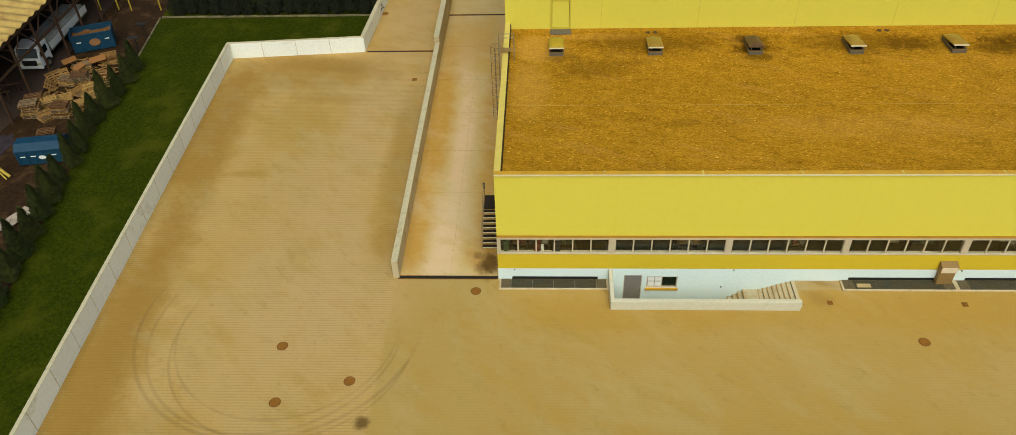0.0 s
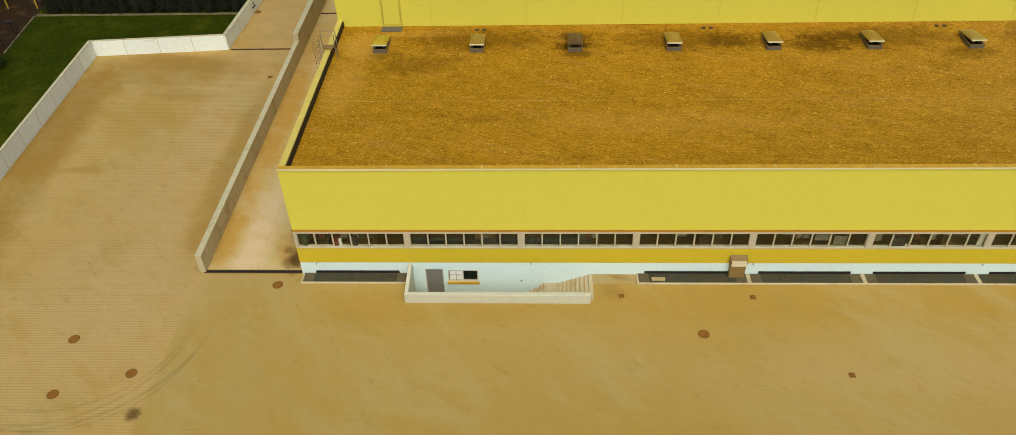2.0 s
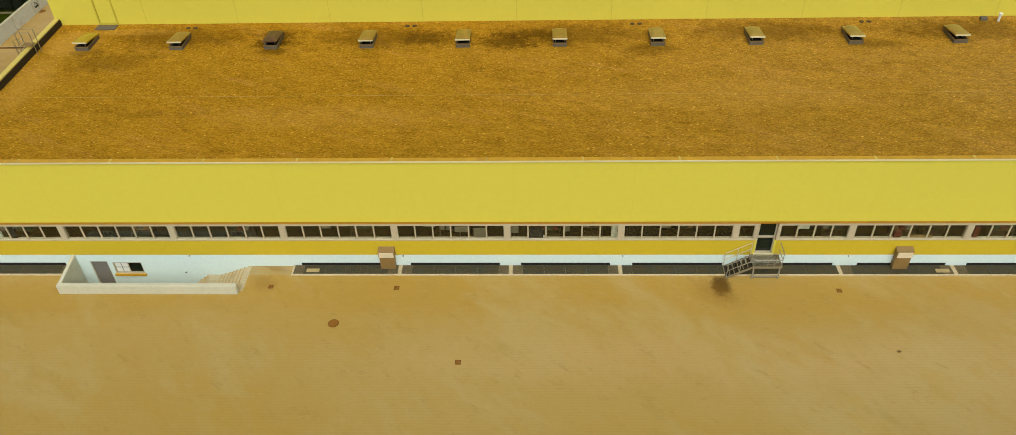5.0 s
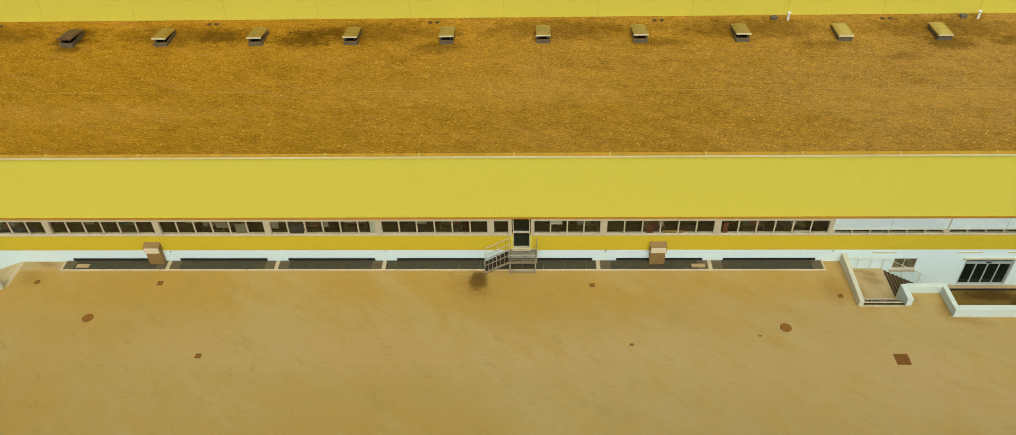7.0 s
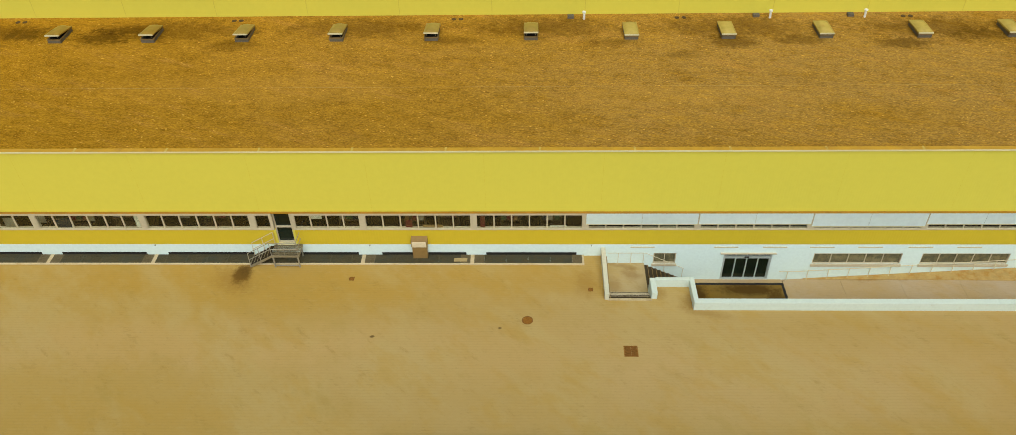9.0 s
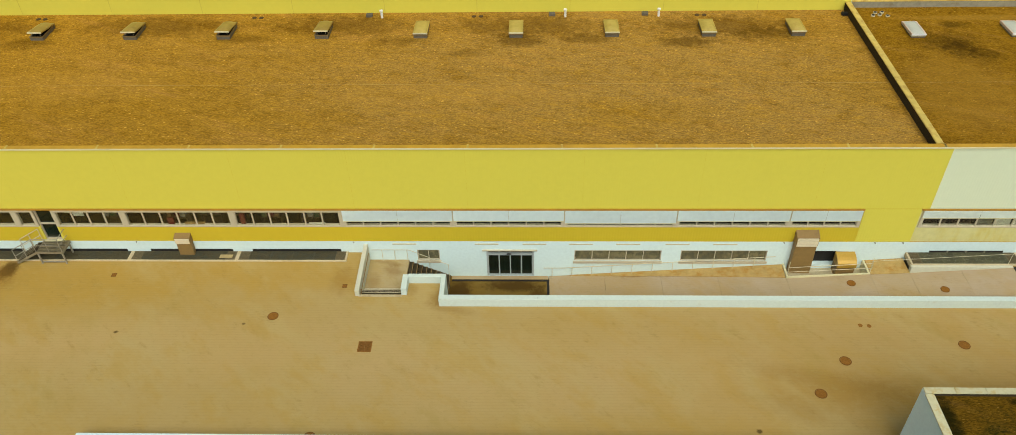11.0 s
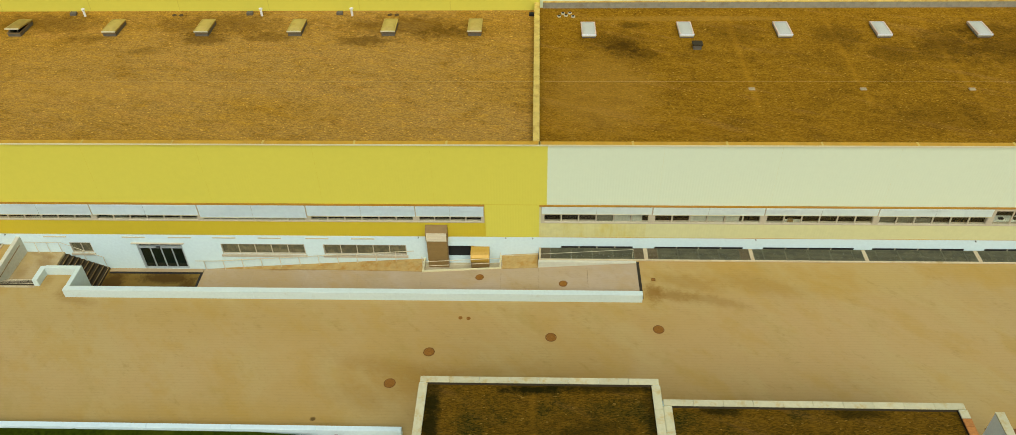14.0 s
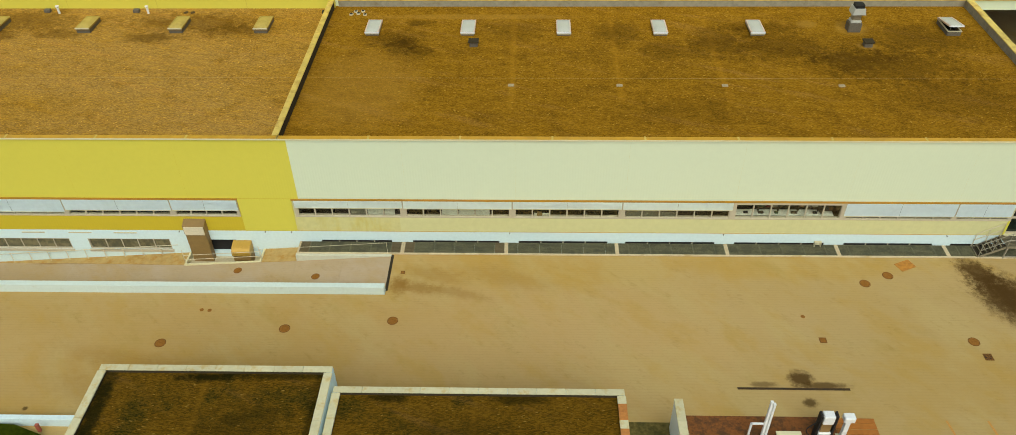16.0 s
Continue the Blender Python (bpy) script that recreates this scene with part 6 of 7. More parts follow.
# ---- west yard: boundary walls, lanes ----
def wall_run(parent, a, b, height, thick, piece, base=-0.1):
    """Wall panels from a to b on plan, with narrow open joints and a weathered top."""
    a, b = Vector((*a, 0)), Vector((*b, 0))
    n = max(1, round((b - a).length / piece))
    w = (b - a).length / n
    turn = math.atan2(b.y - a.y, b.x - a.x)
    body = mesh_of("wall_panel", soft(boxes((0.005, w - 0.005, 0, thick, base, height - 0.03)), 0.008), m_wallwhite)
    cap = mesh_of("wall_top", soft(boxes((0.008, w - 0.008, -0.006, thick + 0.006, height - 0.03, height)), 0.006), m_coping)
    strip = mesh_of("joint_strip", boxes((-0.025, 0.025, -0.003, thick + 0.003, base, height - 0.035)), m_joint)
    for i in range(n):
        p = a + (b - a) * i / n
        for name, me in (("wall_panel", body), ("wall_top", cap)):
            ob = part(name, me, None, parent, at=tuple(p))
            ob.rotation_euler = (0, 0, turn)
        if i and m_wallwhite is not m_concrete:
            ob = part("joint_strip", strip, None, parent, at=tuple(p))
            ob.rotation_euler = (0, 0, turn)


m_joint = plain("weathered_joint", (0.6, 0.55, 0.4), 0.9, vary=0.15, grain=5.0, dirt=(0.34, 0.25, 0.12), dirt_at=(0.5, 0.7), blotch=1.5, bump=0.0)
yard_wall = thing("yard_wall", "pale precast concrete boundary wall of the yard", "wall", kind="structure")
wall_run(yard_wall, (-20.17, -34.6), (-21.74, 24.35), 1.4, 0.2, 2.45)
wall_run(yard_wall, (-21.94, 24.38), (-11.55, 25.25), 1.3, 0.2, 2.4)
wall_run(yard_wall, (-11.5, 25.3), (-10.1, 52.0), 1.2, 0.3, 3.0)
lane_wall = thing("lane_wall", "long grey concrete wall between the yard and the side lane", "wall", kind="structure")
m_wallwhite_keep = m_wallwhite
m_wallwhite = m_concrete
wall_run(lane_wall, (-5.42, 0.1), (-5.5, 24.4), 1.2, 0.34, 4.0)
wall_run(lane_wall, (-5.5, 24.4), (-5.55, 52.0), 1.75, 0.4, 4.0)
m_wallwhite = m_wallwhite_keep
m_lane = paving_material("stained_concrete_lane", (0.6, 0.455, 0.2), [(-0.5, 1.3, 0.7, 1.2, 0.85), (-0.9, 0.9, 0.6, 0.7, 0.6), (-1.2, 1.9, 0.4, 0.4, 0.5)], rows=False, patches=0.45, stain=(0.1, 0.055, 0.012),
                         washes=[(-4.9, 15, 1.5, 13, 0.95, 0.84, 0.62, 0.24), (-5.0, 4, 1.1, 6, 0.85, 0.86, 0.64, 0.26), (-0.7, 17, 1.4, 10, 0.9, 0.86, 0.64, 0.26), (-3.0, 27, 3.0, 5.0, 0.6, 0.9, 0.7, 0.35), (-0.9, 6, 1.2, 7, 0.75, 0.9, 0.7, 0.3), (-1.0, 2.0, 1.3, 1.8, 0.8, 0.75, 0.52, 0.2), (-2.2, 26, 1.0, 5, 0.4, 0.95, 0.8, 0.5)],
                         faded=[(-3.2, 4.0, 1.3, 6.0, 0.85), (-2.9, 14.0, 0.9, 9.0, 0.7), (-3.4, 24.0, 1.3, 7.0, 0.45), (-3.6, 0.8, 1.6, 0.8, 0.6)])
lane = thing("side_lane", "stained concrete lane beside the warehouse", "road", kind="structure")


ys = [0.26, 3.2, 7.6, 12.0, 16.5, 21.0, 26.0, 31.28]
for a, b in zip(ys, ys[1:]):
    for x0, x1 in ((-5.42, -2.656), (-2.644, -0.004)):
        part("lane_slab", boxes((x0, x1, a + 0.01, b - 0.01, -0.05, 0.008)), m_lane, lane)
part("lane_slab", boxes((-5.45, -0.004, 31.5, 52.0, -0.05, 0.008)), m_lane, lane)
for a, b, y, n in ((-5.5, -0.05, 0.14, 0.1), (-5.45, -0.05, 31.39, 0.08), (-11.35, -6.1, 25.3, 0.07)):
    d = thing("lane_drain", "dark channel drain across the lane", "drain", (a, y, 0), group="lane drains")
    part("channel", boxes((0, b - a, -n, n, -0.02, 0.011)), m_black, d)
    part("channel_edge", boxes((0, b - a, -n - 0.04, -n, -0.02, 0.013), (0, b - a, n, n + 0.04, -0.02, 0.013)), m_rust, d)

# ---- lawns ----
def lawn_material():
    m, nt, bsdf = nodes_of("lawn")
    col = mix(nt, ramp(nt, noise_of(nt, 5.0, 6.0, 0.75), 0.3, 0.7), (0.017, 0.025, 0.001), (0.042, 0.056, 0.002))
    col = mix(nt, calc(nt, "MULTIPLY", ramp(nt, noise_of(nt, 0.35, 5.0, 0.6), 0.48, 0.72), 0.55), col, (0.085, 0.085, 0.006))
    col = mix(nt, calc(nt, "MULTIPLY", ramp(nt, noise_of(nt, 0.9, 6.0, 0.7), 0.6, 0.75), 0.6), col, (0.012, 0.02, 0.004))
    nt.links.new(col, bsdf.inputs["Base Color"])
    bsdf.inputs["Roughness"].default_value = 0.95
    bsdf.inputs["Specular IOR Level"].default_value = 0.03
    bump_of(nt, bsdf, noise_of(nt, 14.0, 4.0, 0.8), 0.4, 0.05)
    return m


m_lawn = lawn_material()
m_blade = plain("grass_blades", (0.045, 0.06, 0.003), 0.95, vary=0.3, grain=3.0, blotch=0.5, bump=0.0)


def lawn(outline, z, tufts, seed):
    ob = whole("lawn", prism(bmesh.new(), outline, -0.3, z, "z"), m_lawn, "mown green lawn", "grass", kind="structure")
    r = random.Random(seed)
    xs, ys = [p[0] for p in outline], [p[1] for p in outline]
    verts, faces = [], []

    def inside(x, y):
        odd = False
        for (x0, y0), (x1, y1) in zip(outline, outline[1:] + outline[:1]):
            if (y0 > y) != (y1 > y) and x < x0 + (y - y0) * (x1 - x0) / (y1 - y0):
                odd = not odd
        return odd

    while len(faces) < tufts:
        x, y = r.uniform(min(xs), max(xs)), r.uniform(min(ys), max(ys))
        if not inside(x, y):
            continue
        for _ in range(3):
            a, h, w = r.uniform(0, 6.28), r.uniform(0.03, 0.08), 0.022
            px, py = x + r.uniform(-0.06, 0.06), y + r.uniform(-0.06, 0.06)
            n = len(verts)
            verts += [(px - w * math.cos(a), py - w * math.sin(a), z - 0.005), (px + w * math.cos(a), py + w * math.sin(a), z - 0.005), (px + 0.06 * math.sin(a), py - 0.06 * math.cos(a), z + h)]
            faces.append((n, n + 1, n + 2))
    me = bpy.data.meshes.new("grass_tufts")
    me.from_pydata(verts, [], faces)
    me.materials.append(m_blade)
    tagged(new("grass_tufts", me), "short uneven tufts of lawn grass", "grass", kind="stuff")


lawn([(-21.97, 24.65), (-20.4, -34.5), (-26.0, -34.5), (-26.6, -2.0), (-28.2, 9.0), (-28.9, 18.0), (-29.4, 24.7), (-30.0, 31.3), (-11.45, 31.3), (-11.6, 25.6)], 0.04, 16000, 1)
lawn([(-30.0, 31.52), (-11.3, 31.52), (-10.6, 60.0), (-31.0, 60.0)], 0.03, 6000, 3)
lawn([(50.0, -30.0), (85.85, -30.0), (85.85, -15.0), (83.2, -13.8), (80.6, -12.85), (78.0, -12.7), (50.0, -12.68)], 0.36, 5000, 2)
m_dry = plain("dry_grass", (0.13, 0.1, 0.025), 0.95, vary=0.3, grain=6.0, dirt=(0.05, 0.045, 0.012), dirt_at=(0.42, 0.62), blotch=0.8, bump=0.5)
whole("dry_verge", boxes((107.7, 110.28, -22.0, -12.1, -0.05, 0.03)), m_dry, "dry brownish grass verge beside the hut", "grass", kind="structure")
m_asphalt = plain("dusty_asphalt", (0.06, 0.036, 0.022), 0.8, vary=0.15, grain=8.0, dirt=(0.05, 0.032, 0.025), blotch=0.3, bump=0.2)
whole("yard_road", prism(bmesh.new(), [(-60, -10), (-40, 2.0), (-36.3, 10.0), (-35.2, 15.0), (-34.8, 19.0), (-35.4, 27.0), (-35.6, 60.0), (-60, 60)], -0.3, -0.04, "z"), m_asphalt, "dusty grey asphalt road of the neighbouring yard", "road", kind="structure")
m_puddle = plain("wet_ground", (0.05, 0.04, 0.045), 0.12, vary=0.2, grain=2.0, bump=0.0)
pud = bmesh.new()
ring = [(-34.6 + 0.9 * math.cos(k * 0.39) * (1 + 0.25 * math.sin(k * 1.9)), 12.7 + 1.5 * math.sin(k * 0.39) * (1 + 0.2 * math.cos(k * 2.3))) for k in range(16)]
whole("puddle", prism(pud, ring, -0.06, -0.034, "z"), m_puddle, "shallow grey puddle on the dirt", "puddle", kind="structure")

# ---- conifers ----
m_needles = [plain("conifer_" + n, c, 0.9, vary=0.35, grain=5.0, blotch=1.2, bump=0.0) for n, c in (("green", (0.036, 0.05, 0.004)), ("olive", (0.05, 0.06, 0.005)), ("dark", (0.011, 0.015, 0.002)))]
m_bark = plain("bark", (0.08, 0.045, 0.02), 0.95, vary=0.2, grain=12.0)


def conifer_meshes(seed, height, radius):
    r = random.Random(seed)
    trunk = bmesh.new()
    bmesh.ops.create_cone(trunk, cap_ends=True, segments=7, radius1=0.07, radius2=0.02, depth=height * 0.9, matrix=Matrix.Translation((0, 0, height * 0.45)))
    for _ in range(14):
        z, a = r.uniform(0.2, 0.8) * height, r.uniform(0, 6.28)
        rod(trunk, (0, 0, z), (radius * 0.6 * math.cos(a), radius * 0.6 * math.sin(a), z + 0.25), 0.012, 4)
    verts, faces = [], []
    for _ in range(1700):
        share = r.random() ** 1.4
        z = 0.12 + share * (height - 0.12)
        reach = radius * (1 - share) ** 0.75 * min(1, 0.45 + share * 5) * r.uniform(0.55, 1.12)
        a = r.uniform(0, 6.28)
        reach *= 1 + 0.16 * math.sin(3 * a + seed) + 0.1 * math.sin(7 * z + 2 * a)
        x, y = reach * math.cos(a), reach * math.sin(a)
        s = r.uniform(0.05, 0.12)
        out = Vector((math.cos(a) * 0.5, math.sin(a) * 0.5, 1)).normalized()
        side = Vector((-math.sin(a), math.cos(a), r.uniform(-0.6, 0.6))).normalized()
        n = len(verts)
        c = Vector((x, y, z))
        verts += [tuple(c - side * s * 0.6), tuple(c + Vector((x, y, 0)) * 0.12 - out * s * 0.5), tuple(c + side * s * 0.6), tuple(c + out * s * 1.3)]
        faces.append((n, n + 1, n + 2, n + 3))
    return mesh_of("trunk", trunk, m_bark), verts, faces


kinds = []
for k in range(3):
    trunk, verts, faces = conifer_meshes(11 + k, 2.5, 0.62)
    me = bpy.data.meshes.new("crown")
    me.from_pydata(verts, [], faces)
    me.materials.append(m_needles[k])
    kinds.append((trunk, me))
rnd = random.Random(9)


def conifer(x, y, size, k, group, slim=1.0):
    t = thing("conifer", "slender dark green conifer in a row", "tree", (x, y, -0.02), rnd.uniform(0, 360), group=group)
    t.scale = (slim * size * rnd.uniform(0.92, 1.1), slim * size * rnd.uniform(0.92, 1.1), size * rnd.uniform(0.88, 1.12))
    part("trunk", kinds[k][0], m_bark, t)
    part("crown", kinds[k][1], None, t)


for i in range(19):
    y = 22.6 - 1.75 * i
    conifer(-28.75 + max(0, 14 - y) * 0.115 + rnd.uniform(-0.15, 0.15), y, rnd.uniform(0.98, 1.2), i % 2, "conifers along the lawn")
for i in range(17):
    conifer(-28.6 + i * 1.05 + rnd.uniform(-0.2, 0.2), 32.0 + rnd.uniform(-0.15, 0.15), rnd.uniform(1.5, 1.8), 2, "conifers along the back kerb", 0.72)
m_kerbstone = plain("mossy_kerb_stone", (0.2, 0.165, 0.08), 0.9, vary=0.15, grain=6.0, dirt=(0.05, 0.05, 0.02), dirt_at=(0.45, 0.65), blotch=0.9, bump=0.1)
back_kerb = thing("lawn_kerb", "pale stone kerb edging the lawn", "kerb", kind="structure")
for i in range(14):
    part("kerb_stone", soft(boxes((-29.9 + i * 1.3, -28.62 + i * 1.3, 31.35, 31.5, -0.05, 0.14)), 0.01), m_kerbstone, back_kerb)
for i in range(6):
    ob = part("kerb_stone", soft(boxes((-0.07, 0.07, 0.0, 1.05, -0.1, 0.12)), 0.01), m_kerbstone, back_kerb, at=(-29.42 - i * 0.1, 24.9 + i * 1.07, 0))
    ob.rotation_euler = (0, 0, radians(5.5))

# ---- the neighbour's pallet yard ----
m_pallet = plain("weathered_pallet_wood", (0.36, 0.19, 0.045), 0.85, vary=0.2, grain=7.0, dirt=(0.1, 0.05, 0.02), blotch=1.2, bump=0.15, per_piece=1.0)
tones = [m_pallet] + [plain(n, c, 0.85, vary=0.18, grain=7.0, dirt=(0.1, 0.055, 0.025), blotch=1.2, bump=0.15, per_piece=0.8) for n, c in (("fresh_pallet_wood", (0.52, 0.31, 0.08)), ("old_brown_pallet_wood", (0.17, 0.08, 0.025)), ("grey_pallet_wood", (0.27, 0.18, 0.09)))]
PIECES = [[mesh_of("deck_board", boxes((-0.6, 0.6, -0.045, 0.045, 0.122, 0.144)), m), mesh_of("bearer", boxes((-0.05, 0.05, -0.4, 0.4, 0.022, 0.122)), m), mesh_of("foot_board", boxes((-0.6, 0.6, -0.05, 0.05, 0.0, 0.022)), m)] for m in tones]


def pallet(x, y, z, turn, tilt=0.0):
    p = thing("pallet", "weathered wooden pallet in a pile", "pallet", (x, y, z), turn, group="wooden pallets")
    p.rotation_euler = (radians(tilt), 0, radians(turn))
    top_board, bearer, foot = rnd.choice(PIECES)
    for v in (-0.35, -0.175, 0.0, 0.175, 0.35):
        part("deck_board", top_board, m_pallet, p, at=(0, v, 0))
    for u in (-0.54, 0.0, 0.54):
        part("bearer", bearer, m_pallet, p, at=(u, 0, 0))
    for v in (-0.35, 0.0, 0.35):
        part("foot_board", foot, m_pallet, p, at=(0, v, 0))


G = -0.05
for x, y, n, turn in ((-33.9, 16.5, 8, 12), (-31.7, 16.5, 7, 5), (-33.2, 17.6, 5, 30), (-34.1, 18.2, 3, 70), (-32.5, 18.4, 3, 20), (-32.2, 20.9, 6, 15), (-33.3, 20.9, 4, -10), (-30.9, 21.6, 3, 80), (-33.0, 22.7, 4, 40), (-31.4, 24.0, 5, 25), (-31.9, 19.6, 2, 60), (-31.0, 17.4, 4, 35), (-34.2, 17.6, 7, 22), (-32.6, 16.1, 4, 50), (-31.15, 20.0, 3, 28)):
    for k in range(n):
        pallet(x + rnd.uniform(-0.07, 0.07), y + rnd.uniform(-0.07, 0.07), G + k * 0.146, turn + rnd.uniform(-5, 5))
for x, y, turn, tilt in ((-34.6, 21.5, 50, 55), (-30.4, 20.6, 10, 70), (-31.95, 14.3, 15, 4), (-30.55, 21.6, 20, 62), (-34.3, 21.8, 35, 40), (-34.4, 20.2, 110, 40), (-30.7, 18.9, 60, 25)):
    pallet(x, y, G + 0.3 * math.sin(radians(tilt)) + 0.02, turn, tilt)
bm = bmesh.new()
for _ in range(110):
    x, y, l, a = rnd.uniform(-34.2, -30.3), rnd.uniform(16.5, 24.5), rnd.uniform(0.4, 1.5), rnd.uniform(0, 3.14)
    p = Vector((x, y, G + rnd.uniform(0.02, 0.35)))
    d = Vector((math.cos(a), math.sin(a), rnd.uniform(-0.15, 0.15))) * l / 2
    rod(bm, p - d, p + d, rnd.uniform(0.025, 0.06), 4)
tagged(whole("wood_scrap", bm, m_pallet, "heap of broken boards and scrap wood on the dirt", "scrap wood"), kind="stuff")
m_board = plain("orange_plywood", (0.3, 0.13, 0.03), 0.8, vary=0.12, grain=5.0, blotch=1.0)
for x, y, turn, w, d in ((-34.1, 23.2, 40, 0.52, 0.36), (-31.95, 23.4, 25, 0.62, 0.4), (-32.9, 22.2, 70, 0.45, 0.3)):
    b = thing("plywood_sheet", "stained plywood sheet lying on scrap wood", "board", (x, y, 0.62), turn, group="plywood sheets")
    b.rotation_euler = (radians(6), radians(-5), radians(turn))
    part("sheet", boxes((-w, w, -d, d, 0, 0.025)), m_board, b)
m_palesheet = plain("dirty_white_sheet", (0.46, 0.38, 0.28), 0.7, vary=0.1, grain=3.0, dirt=(0.14, 0.09, 0.06), dirt_at=(0.45, 0.7), blotch=0.9)
b = thing("sheet_panel", "dirty pale panel lying on the dirt", "panel", (-29.4, 4.9, 0.12), 65)
part("sheet", soft(boxes((-1.1, 1.1, -0.45, 0.45, 0, 0.05)), 0.01), m_palesheet, b)
part("support", boxes((-0.9, -0.8, -0.4, 0.4, -0.2, 0.0), (0.8, 0.9, -0.4, 0.4, -0.2, 0.0)), m_pallet, b)
m_blue = plain("scuffed_blue_paint", (0.006, 0.045, 0.085), 0.5, vary=0.12, grain=4.0, dirt=(0.02, 0.035, 0.05), dirt_at=(0.55, 0.75), blotch=1.0, bump=0.0)
m_rubble = plain("brown_rubble", (0.16, 0.075, 0.025), 0.95, vary=0.3, grain=5.0, bump=0.6)


def container(x, y, turn, w, d, h, closed):
    c = thing("skip_container", "scuffed blue steel waste container with a slanted lid" if closed else "open blue steel skip container filled with rubble", "skip", (x, y, G), turn)
    part("front", boxes((0, w, 0, 0.05, 0.1, h)), m_blue, c)
    part("back", boxes((0, w, d - 0.05, d, 0.1, h)), m_blue, c)
    part("side", boxes((0, 0.05, 0.05, d - 0.05, 0.1, h)), m_blue, c)
    part("side", boxes((w - 0.05, w, 0.05, d - 0.05, 0.1, h)), m_blue, c)
    part("floor", boxes((0.05, w - 0.05, 0.05, d - 0.05, 0.1, 0.16)), m_blue, c)
    for i in range(6):
        u = 0.12 + (w - 0.3) * i / 5
        part("rib", boxes((u, u + 0.07, -0.06, 0.0, 0.12, h - 0.08)), m_blue, c)
    for v in (0.3, d - 0.4):
        part("skid", boxes((0.1, w - 0.1, v, v + 0.12, 0.0, 0.1)), m_black, c)
    if closed:
        part("lid", prism(bmesh.new(), [(-0.03, h), (d + 0.03, h), (d * 0.75, h + 0.32), (d * 0.3, h + 0.32)], -0.02, w + 0.02, "x"), m_blue, c, "slanted blue lid")
    else:
        part("rim", boxes((-0.04, w + 0.04, -0.05, 0.06, h, h + 0.07), (-0.04, w + 0.04, d - 0.06, d + 0.05, h, h + 0.07), (-0.04, 0.06, 0.06, d - 0.06, h, h + 0.07), (w - 0.06, w + 0.04, 0.06, d - 0.06, h, h + 0.07)), m_blue, c)
        bm = bmesh.new()
        bmesh.ops.create_grid(bm, x_segments=10, y_segments=8, size=0.5, matrix=Matrix.Translation((w / 2, d / 2, h * 0.75)) @ Matrix.Diagonal((w - 0.12, d - 0.12, 1, 1)))
        for v in bm.verts:
            v.co.z += rnd.uniform(-0.08, 0.12)
        part("rubble", bm, m_rubble, c, "brown rubble")
    # emblem and lettering too small to read
    bm = disc(bmesh.new(), 0, 0, 0, 0.012, 0.3, 20)
    badge = part("emblem", bm, plain("emblem_tan", (0.26, 0.13, 0.05), 0.6, bump=0.0) if not closed else m_whitepaint, c, at=(w * 0.55, -0.064, h * 0.55))
    badge.rotation_euler, badge.scale = (radians(90), 0, 0), ((1.4, 1, 1) if not closed else (0.8, 0.45, 1))
    for u in (0.12, 0.8) if not closed else (0.1, 0.32, 0.75):
        part("lettering_bar", boxes((w * u, w * u + 0.32, -0.072, -0.06, h * 0.62, h * 0.62 + 0.08)), m_whitepaint, c, "white lettering bar")


container(-34.75, 25.3, 22, 3.1, 1.7, 1.45, False)
container(-31.85, 10.4, 9, 3.0, 1.6, 1.15, True)
bag = thing("rubbish_bags", "pale plastic rubbish bags on the container", "bag", (-31.0, 12.75, G))
for dx, s in ((0, 0.42), (0.5, 0.38), (0.95, 0.3)):
    bm = bmesh.new()
    bmesh.ops.create_icosphere(bm, subdivisions=2, radius=s)
    for v in bm.verts:
        v.co *= rnd.uniform(0.8, 1.1)
        v.co.z = v.co.z * 0.7 + 0.15
    part("sack", bm, m_whitepaint, bag, at=(dx, 0, 0))

# truck
truck = thing("flatbed_truck", "white flatbed truck parked beneath the shed roof", "truck", (-36.85, 22.6, G), 1)
truck.scale = (0.93, 0.95, 0.9)
m_tyre = plain("tyre_rubber", (0.02, 0.018, 0.016), 0.85, vary=0.2)
cabin = soft(prism(bmesh.new(), [(0.0, 0.45), (0.0, 1.25), (0.28, 2.15), (1.75, 2.25), (1.75, 0.45)], -1.0, 1.0, "x"), 0.06, 2)
m_tarp = plain("grey_white_tarpaulin", (0.4, 0.39, 0.34), 0.7, vary=0.12, grain=2.0, dirt=(0.22, 0.19, 0.13), dirt_at=(0.48, 0.65), blotch=0.8, bump=0.0)
m_truck = plain("bright_white_paint", (0.88, 0.88, 0.84), 0.4, vary=0.03, bump=0.0)
part("cab", cabin, m_truck, truck)
part("windscreen", prism(bmesh.new(), [(0.02, 1.32), (0.27, 2.08), (0.25, 2.1), (-0.01, 1.34)], -0.85, 0.85, "x"), m_glassdark, truck)
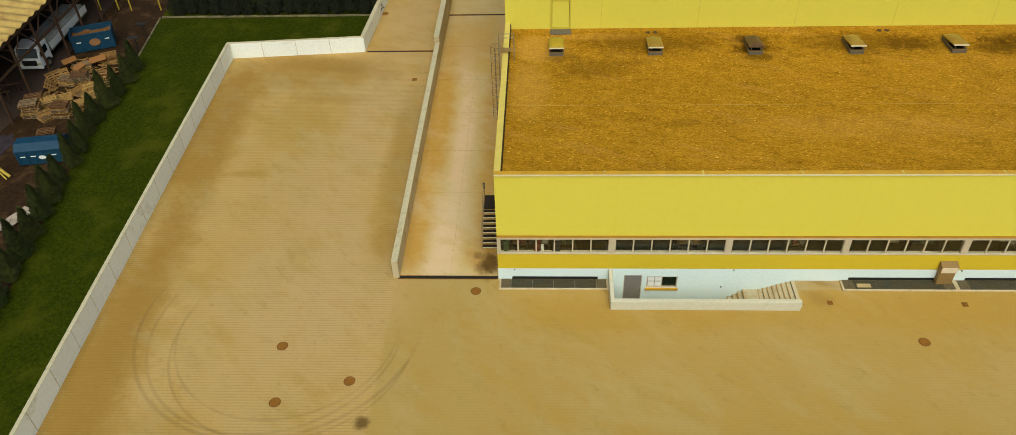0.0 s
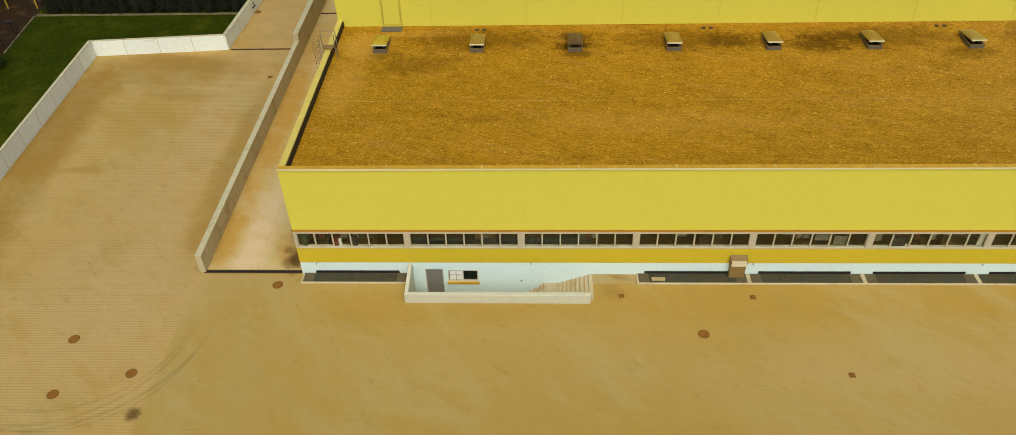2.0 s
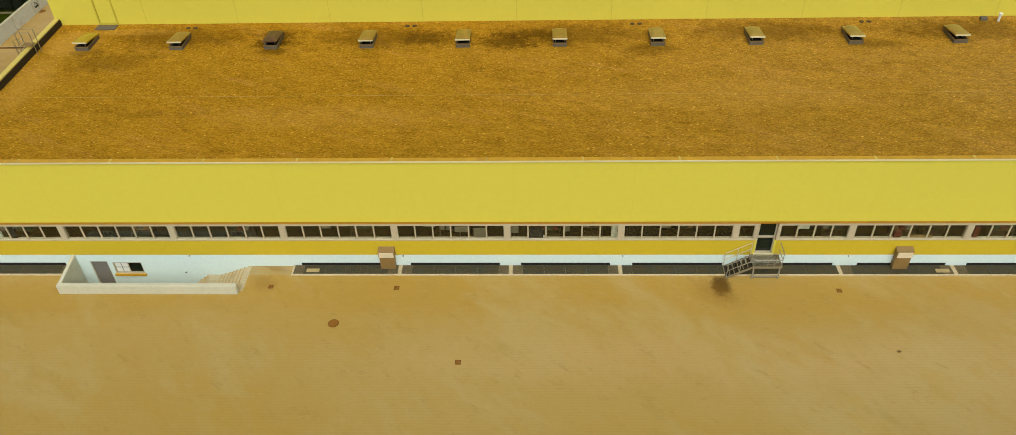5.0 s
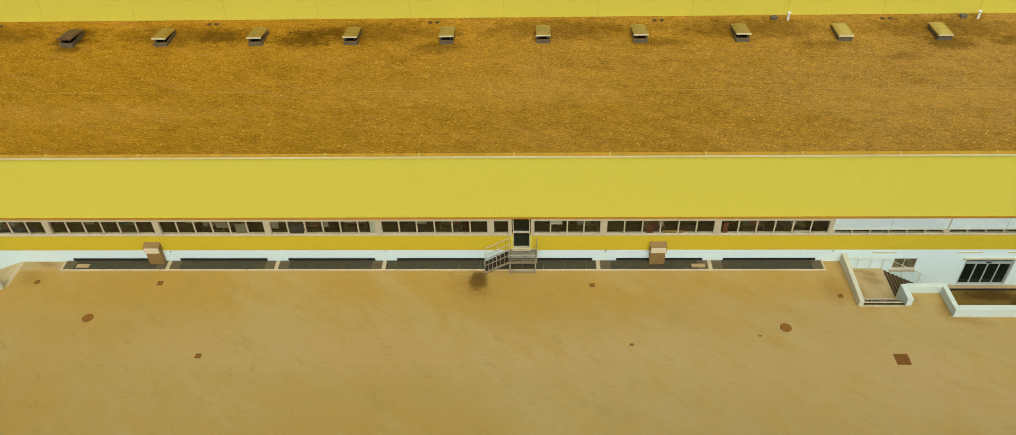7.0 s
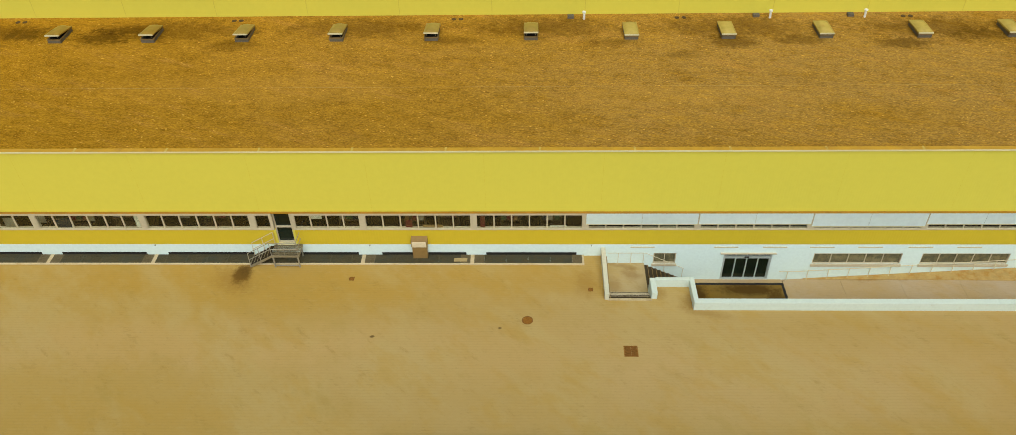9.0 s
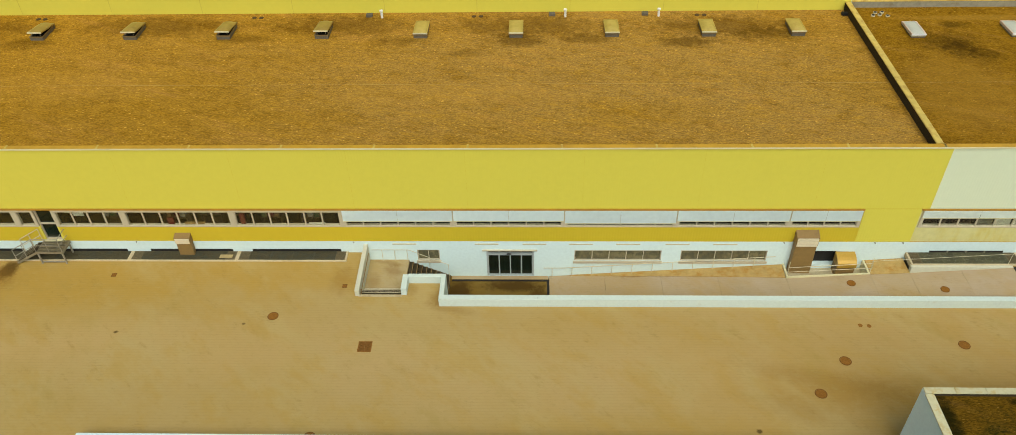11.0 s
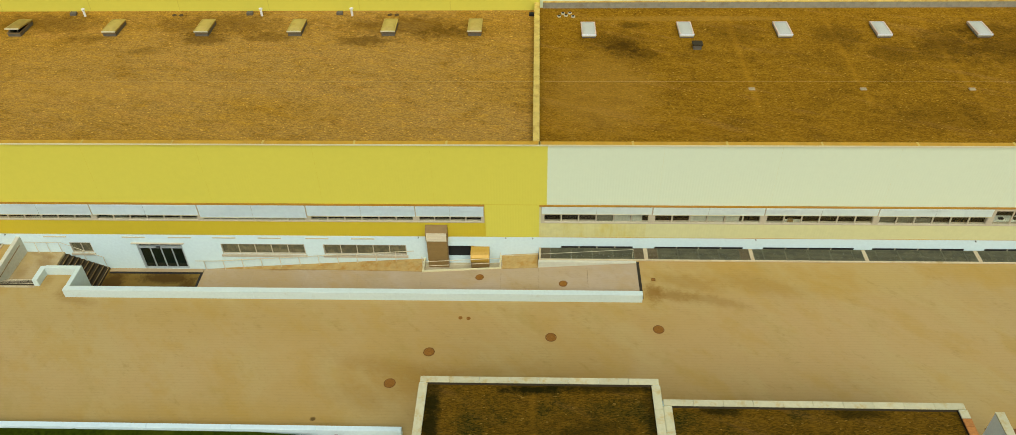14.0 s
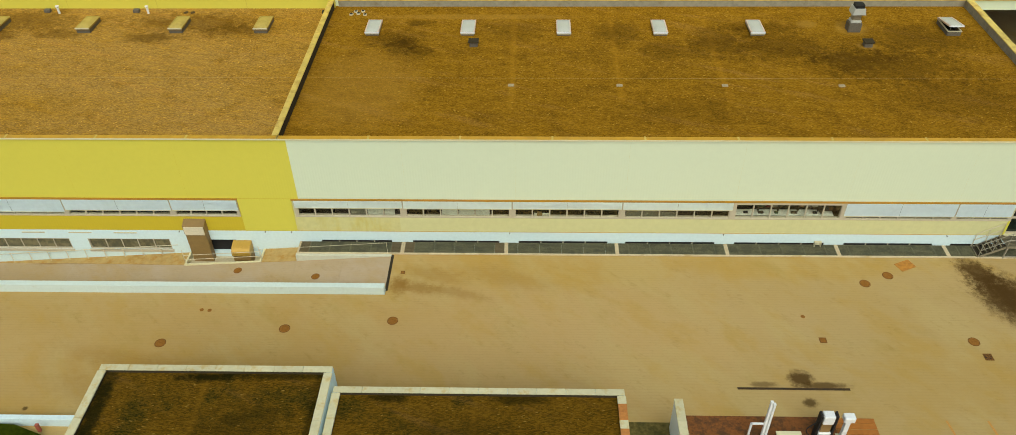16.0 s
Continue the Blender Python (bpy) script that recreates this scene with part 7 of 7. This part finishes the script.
for s in (-1, 1):
    part("side_window", boxes((s * 1.0 - 0.012, s * 1.0 + 0.012, 0.5, 1.4, 1.35, 1.95)), m_glassdark, truck)
    part("headlight", soft(boxes((s * 0.75 - 0.16, s * 0.75 + 0.16, -0.04, 0.03, 0.7, 0.88)), 0.02), m_edge, truck)
    part("mirror", soft(boxes((s * 1.14 - 0.06, s * 1.14 + 0.06, 0.1, 0.2, 1.4, 1.8)), 0.02), m_black, truck)
    for y in (0.9, 5.6, 6.7):
        w = part("wheel", rod(bmesh.new(), (s * 0.98 - 0.13, y, 0.45), (s * 0.98 + 0.13, y, 0.45), 0.45, 18), m_tyre, truck)
        part("rim", rod(bmesh.new(), (s * 0.99 - 0.135, y, 0.45), (s * 0.99 + 0.135, y, 0.45), 0.22, 12), m_steel, w)
part("grille", boxes((-0.6, 0.6, -0.03, 0.02, 0.62, 1.1)), m_black, truck)
part("bumper", soft(boxes((-1.02, 1.02, -0.1, 0.1, 0.35, 0.58)), 0.04), m_whitepaint, truck)
part("chassis", boxes((-0.5, 0.5, 1.0, 8.8, 0.5, 0.75)), m_black, truck)
part("bed", boxes((-1.05, 1.05, 1.95, 8.9, 0.95, 1.08)), m_steel, truck)
for s in (-1, 1):
    part("side_board", soft(boxes((s * 1.05 - 0.03, s * 1.05 + 0.03, 1.95, 8.9, 1.08, 1.7)), 0.01), m_whitepaint, truck)
part("bed_posts", boxes((-0.9, -0.8, 2.0, 8.8, 0.75, 0.95), (0.8, 0.9, 2.0, 8.8, 0.75, 0.95)), m_black, truck)
part("tarpaulin", soft(boxes((-0.95, 0.95, 2.1, 8.7, 1.08, 1.9)), 0.12, 2), m_tarp, truck, "grey-white tarpaulin over the load")

# shed
m_shedroof = plain("yellowed_corrugated_sheet", (0.5, 0.34, 0.09), 0.6, vary=0.1, grain=2.0, dirt=(0.24, 0.13, 0.03), dirt_at=(0.45, 0.7), blotch=0.6, bump=0.0)
m_rustbeam = plain("rusty_brown_beam", (0.06, 0.028, 0.01), 0.8, vary=0.2, grain=6.0, bump=0.1)
shed = thing("open_shed", "open shed with a yellowed corrugated roof on rusty trusses", "shed", (-35.0, 12.0, G))
bm = bmesh.new()
n = 220
prev = None
for i in range(n + 1):
    y = 26.0 * i / n
    dz = 0.07 * math.sin(2 * math.pi * y / 0.95)
    row = [bm.verts.new((0.25, y, 5.0 + dz)), bm.verts.new((-11, y, 6.6 + dz)), bm.verts.new((0.25, y, 4.96 + dz)), bm.verts.new((-11, y, 6.56 + dz))]
    if prev:
        bm.faces.new((prev[0], row[0], row[1], prev[1]))
        bm.faces.new((prev[2], prev[3], row[3], row[2]))
        bm.faces.new((prev[0], prev[2], row[2], row[0]))
    prev = row
bmesh.ops.recalc_face_normals(bm, faces=bm.faces[:])
part("roof_sheet", bm, m_shedroof, shed)
# walls added only to keep light from under the shed roof
part("rear_light_block", boxes((-11.1, -11.0, 0.0, 26.0, 0.0, 6.5)), m_rustbeam, shed)
part("end_light_block", boxes((-11.0, -0.2, 25.9, 26.0, 0.0, 5.0)), m_rustbeam, shed)
part("eaves_beam", boxes((0.0, 0.15, 0.0, 26.0, 4.65, 4.88)), m_rustbeam, shed)
part("middle_beam", boxes((0.0, 0.12, 0.0, 26.0, 2.95, 3.1)), m_rustbeam, shed)
for i in range(9):
    y = 0.4 + i * 3.1
    part("post", boxes((0.0, 0.14, y, y + 0.14, 0.0, 4.65)), m_rustbeam, shed)
    part("rear_post", boxes((-10.6, -10.45, y, y + 0.15, 0.0, 6.3)), m_rustbeam, shed)
    part("rafter", prism(bmesh.new(), [(0.1, 4.6), (0.1, 4.8), (-10.6, 6.35), (-10.6, 6.15)], y, y + 0.12), m_rustbeam, shed)
    part("brace", rod(rod(bmesh.new(), (0.07, y + 0.1, 3.05), (0.07, y + 1.5, 4.65), 0.05, 5), (0.07, y + 1.6, 4.65), (0.07, y + 3.0, 3.05), 0.05, 5), m_rustbeam, shed)
    part("tie", boxes((-10.5, 0.0, y, y + 0.1, 4.0, 4.12)), m_rustbeam, shed)
# trestles, posts and frames in the yard
for x, y, turn in ((-36.9, 19.4, 15), (-37.1, 18.2, 20)):
    t = thing("trestle", "rusty steel trestle standing on the road", "trestle", (x, y, G), turn, group="trestles")
    part("top_bar", boxes((-0.8, 0.8, -0.06, 0.06, 0.8, 0.92)), m_rustbeam, t)
    for u in (-0.6, 0.6):
        part("leg", rod(bmesh.new(), (u, -0.35, 0), (u, 0, 0.82), 0.04, 5), m_rustbeam, t)
        part("leg", rod(bmesh.new(), (u, 0.35, 0), (u, 0, 0.82), 0.04, 5), m_rustbeam, t)
for x, y in ((-29.6, 25.4), (-29.85, 27.7)):
    t = thing("pole_lamp", "black pole with a flat square lamp head", "lamp", (x, y, G), group="pole lamps")
    part("pole", rod(bmesh.new(), (0, 0, 0), (0, 0, 1.35), 0.05, 8), m_black, t)
    part("lamp_head", soft(boxes((-0.55, 0.3, -0.22, 0.22, 1.35, 1.45)), 0.03), m_black, t)
m_yellowpost = plain("yellow_steel", (0.5, 0.36, 0.03), 0.55, vary=0.1, bump=0.0)
for x, y, w in ((-36.0, 33.2, 1.6), (-33.2, 33.0, 2.6)):
    t = thing("gantry", "yellow painted steel frame standing on the dirt", "frame", (x, y, G), group="yellow frames")
    for u in (0.0, w):
        part("upright", rod(bmesh.new(), (u, 0, 0), (u, 0, 2.4), 0.06, 6), m_yellowpost, t)
    part("crossbar", rod(bmesh.new(), (0, 0, 2.4), (w, 0, 2.4), 0.06, 6), m_yellowpost, t)
t = thing("floor_crane", "yellow floor crane standing on the dirt", "crane", (-31.9, 9.2, G), 165)
part("arm", rod(bmesh.new(), (0, 0, 0.1), (1.6, 0, 1.5), 0.1, 6), m_yellowpost, t)
part("strut", rod(bmesh.new(), (0.0, 0.3, 0.1), (1.2, 0.05, 1.1), 0.05, 6), m_yellowpost, t)
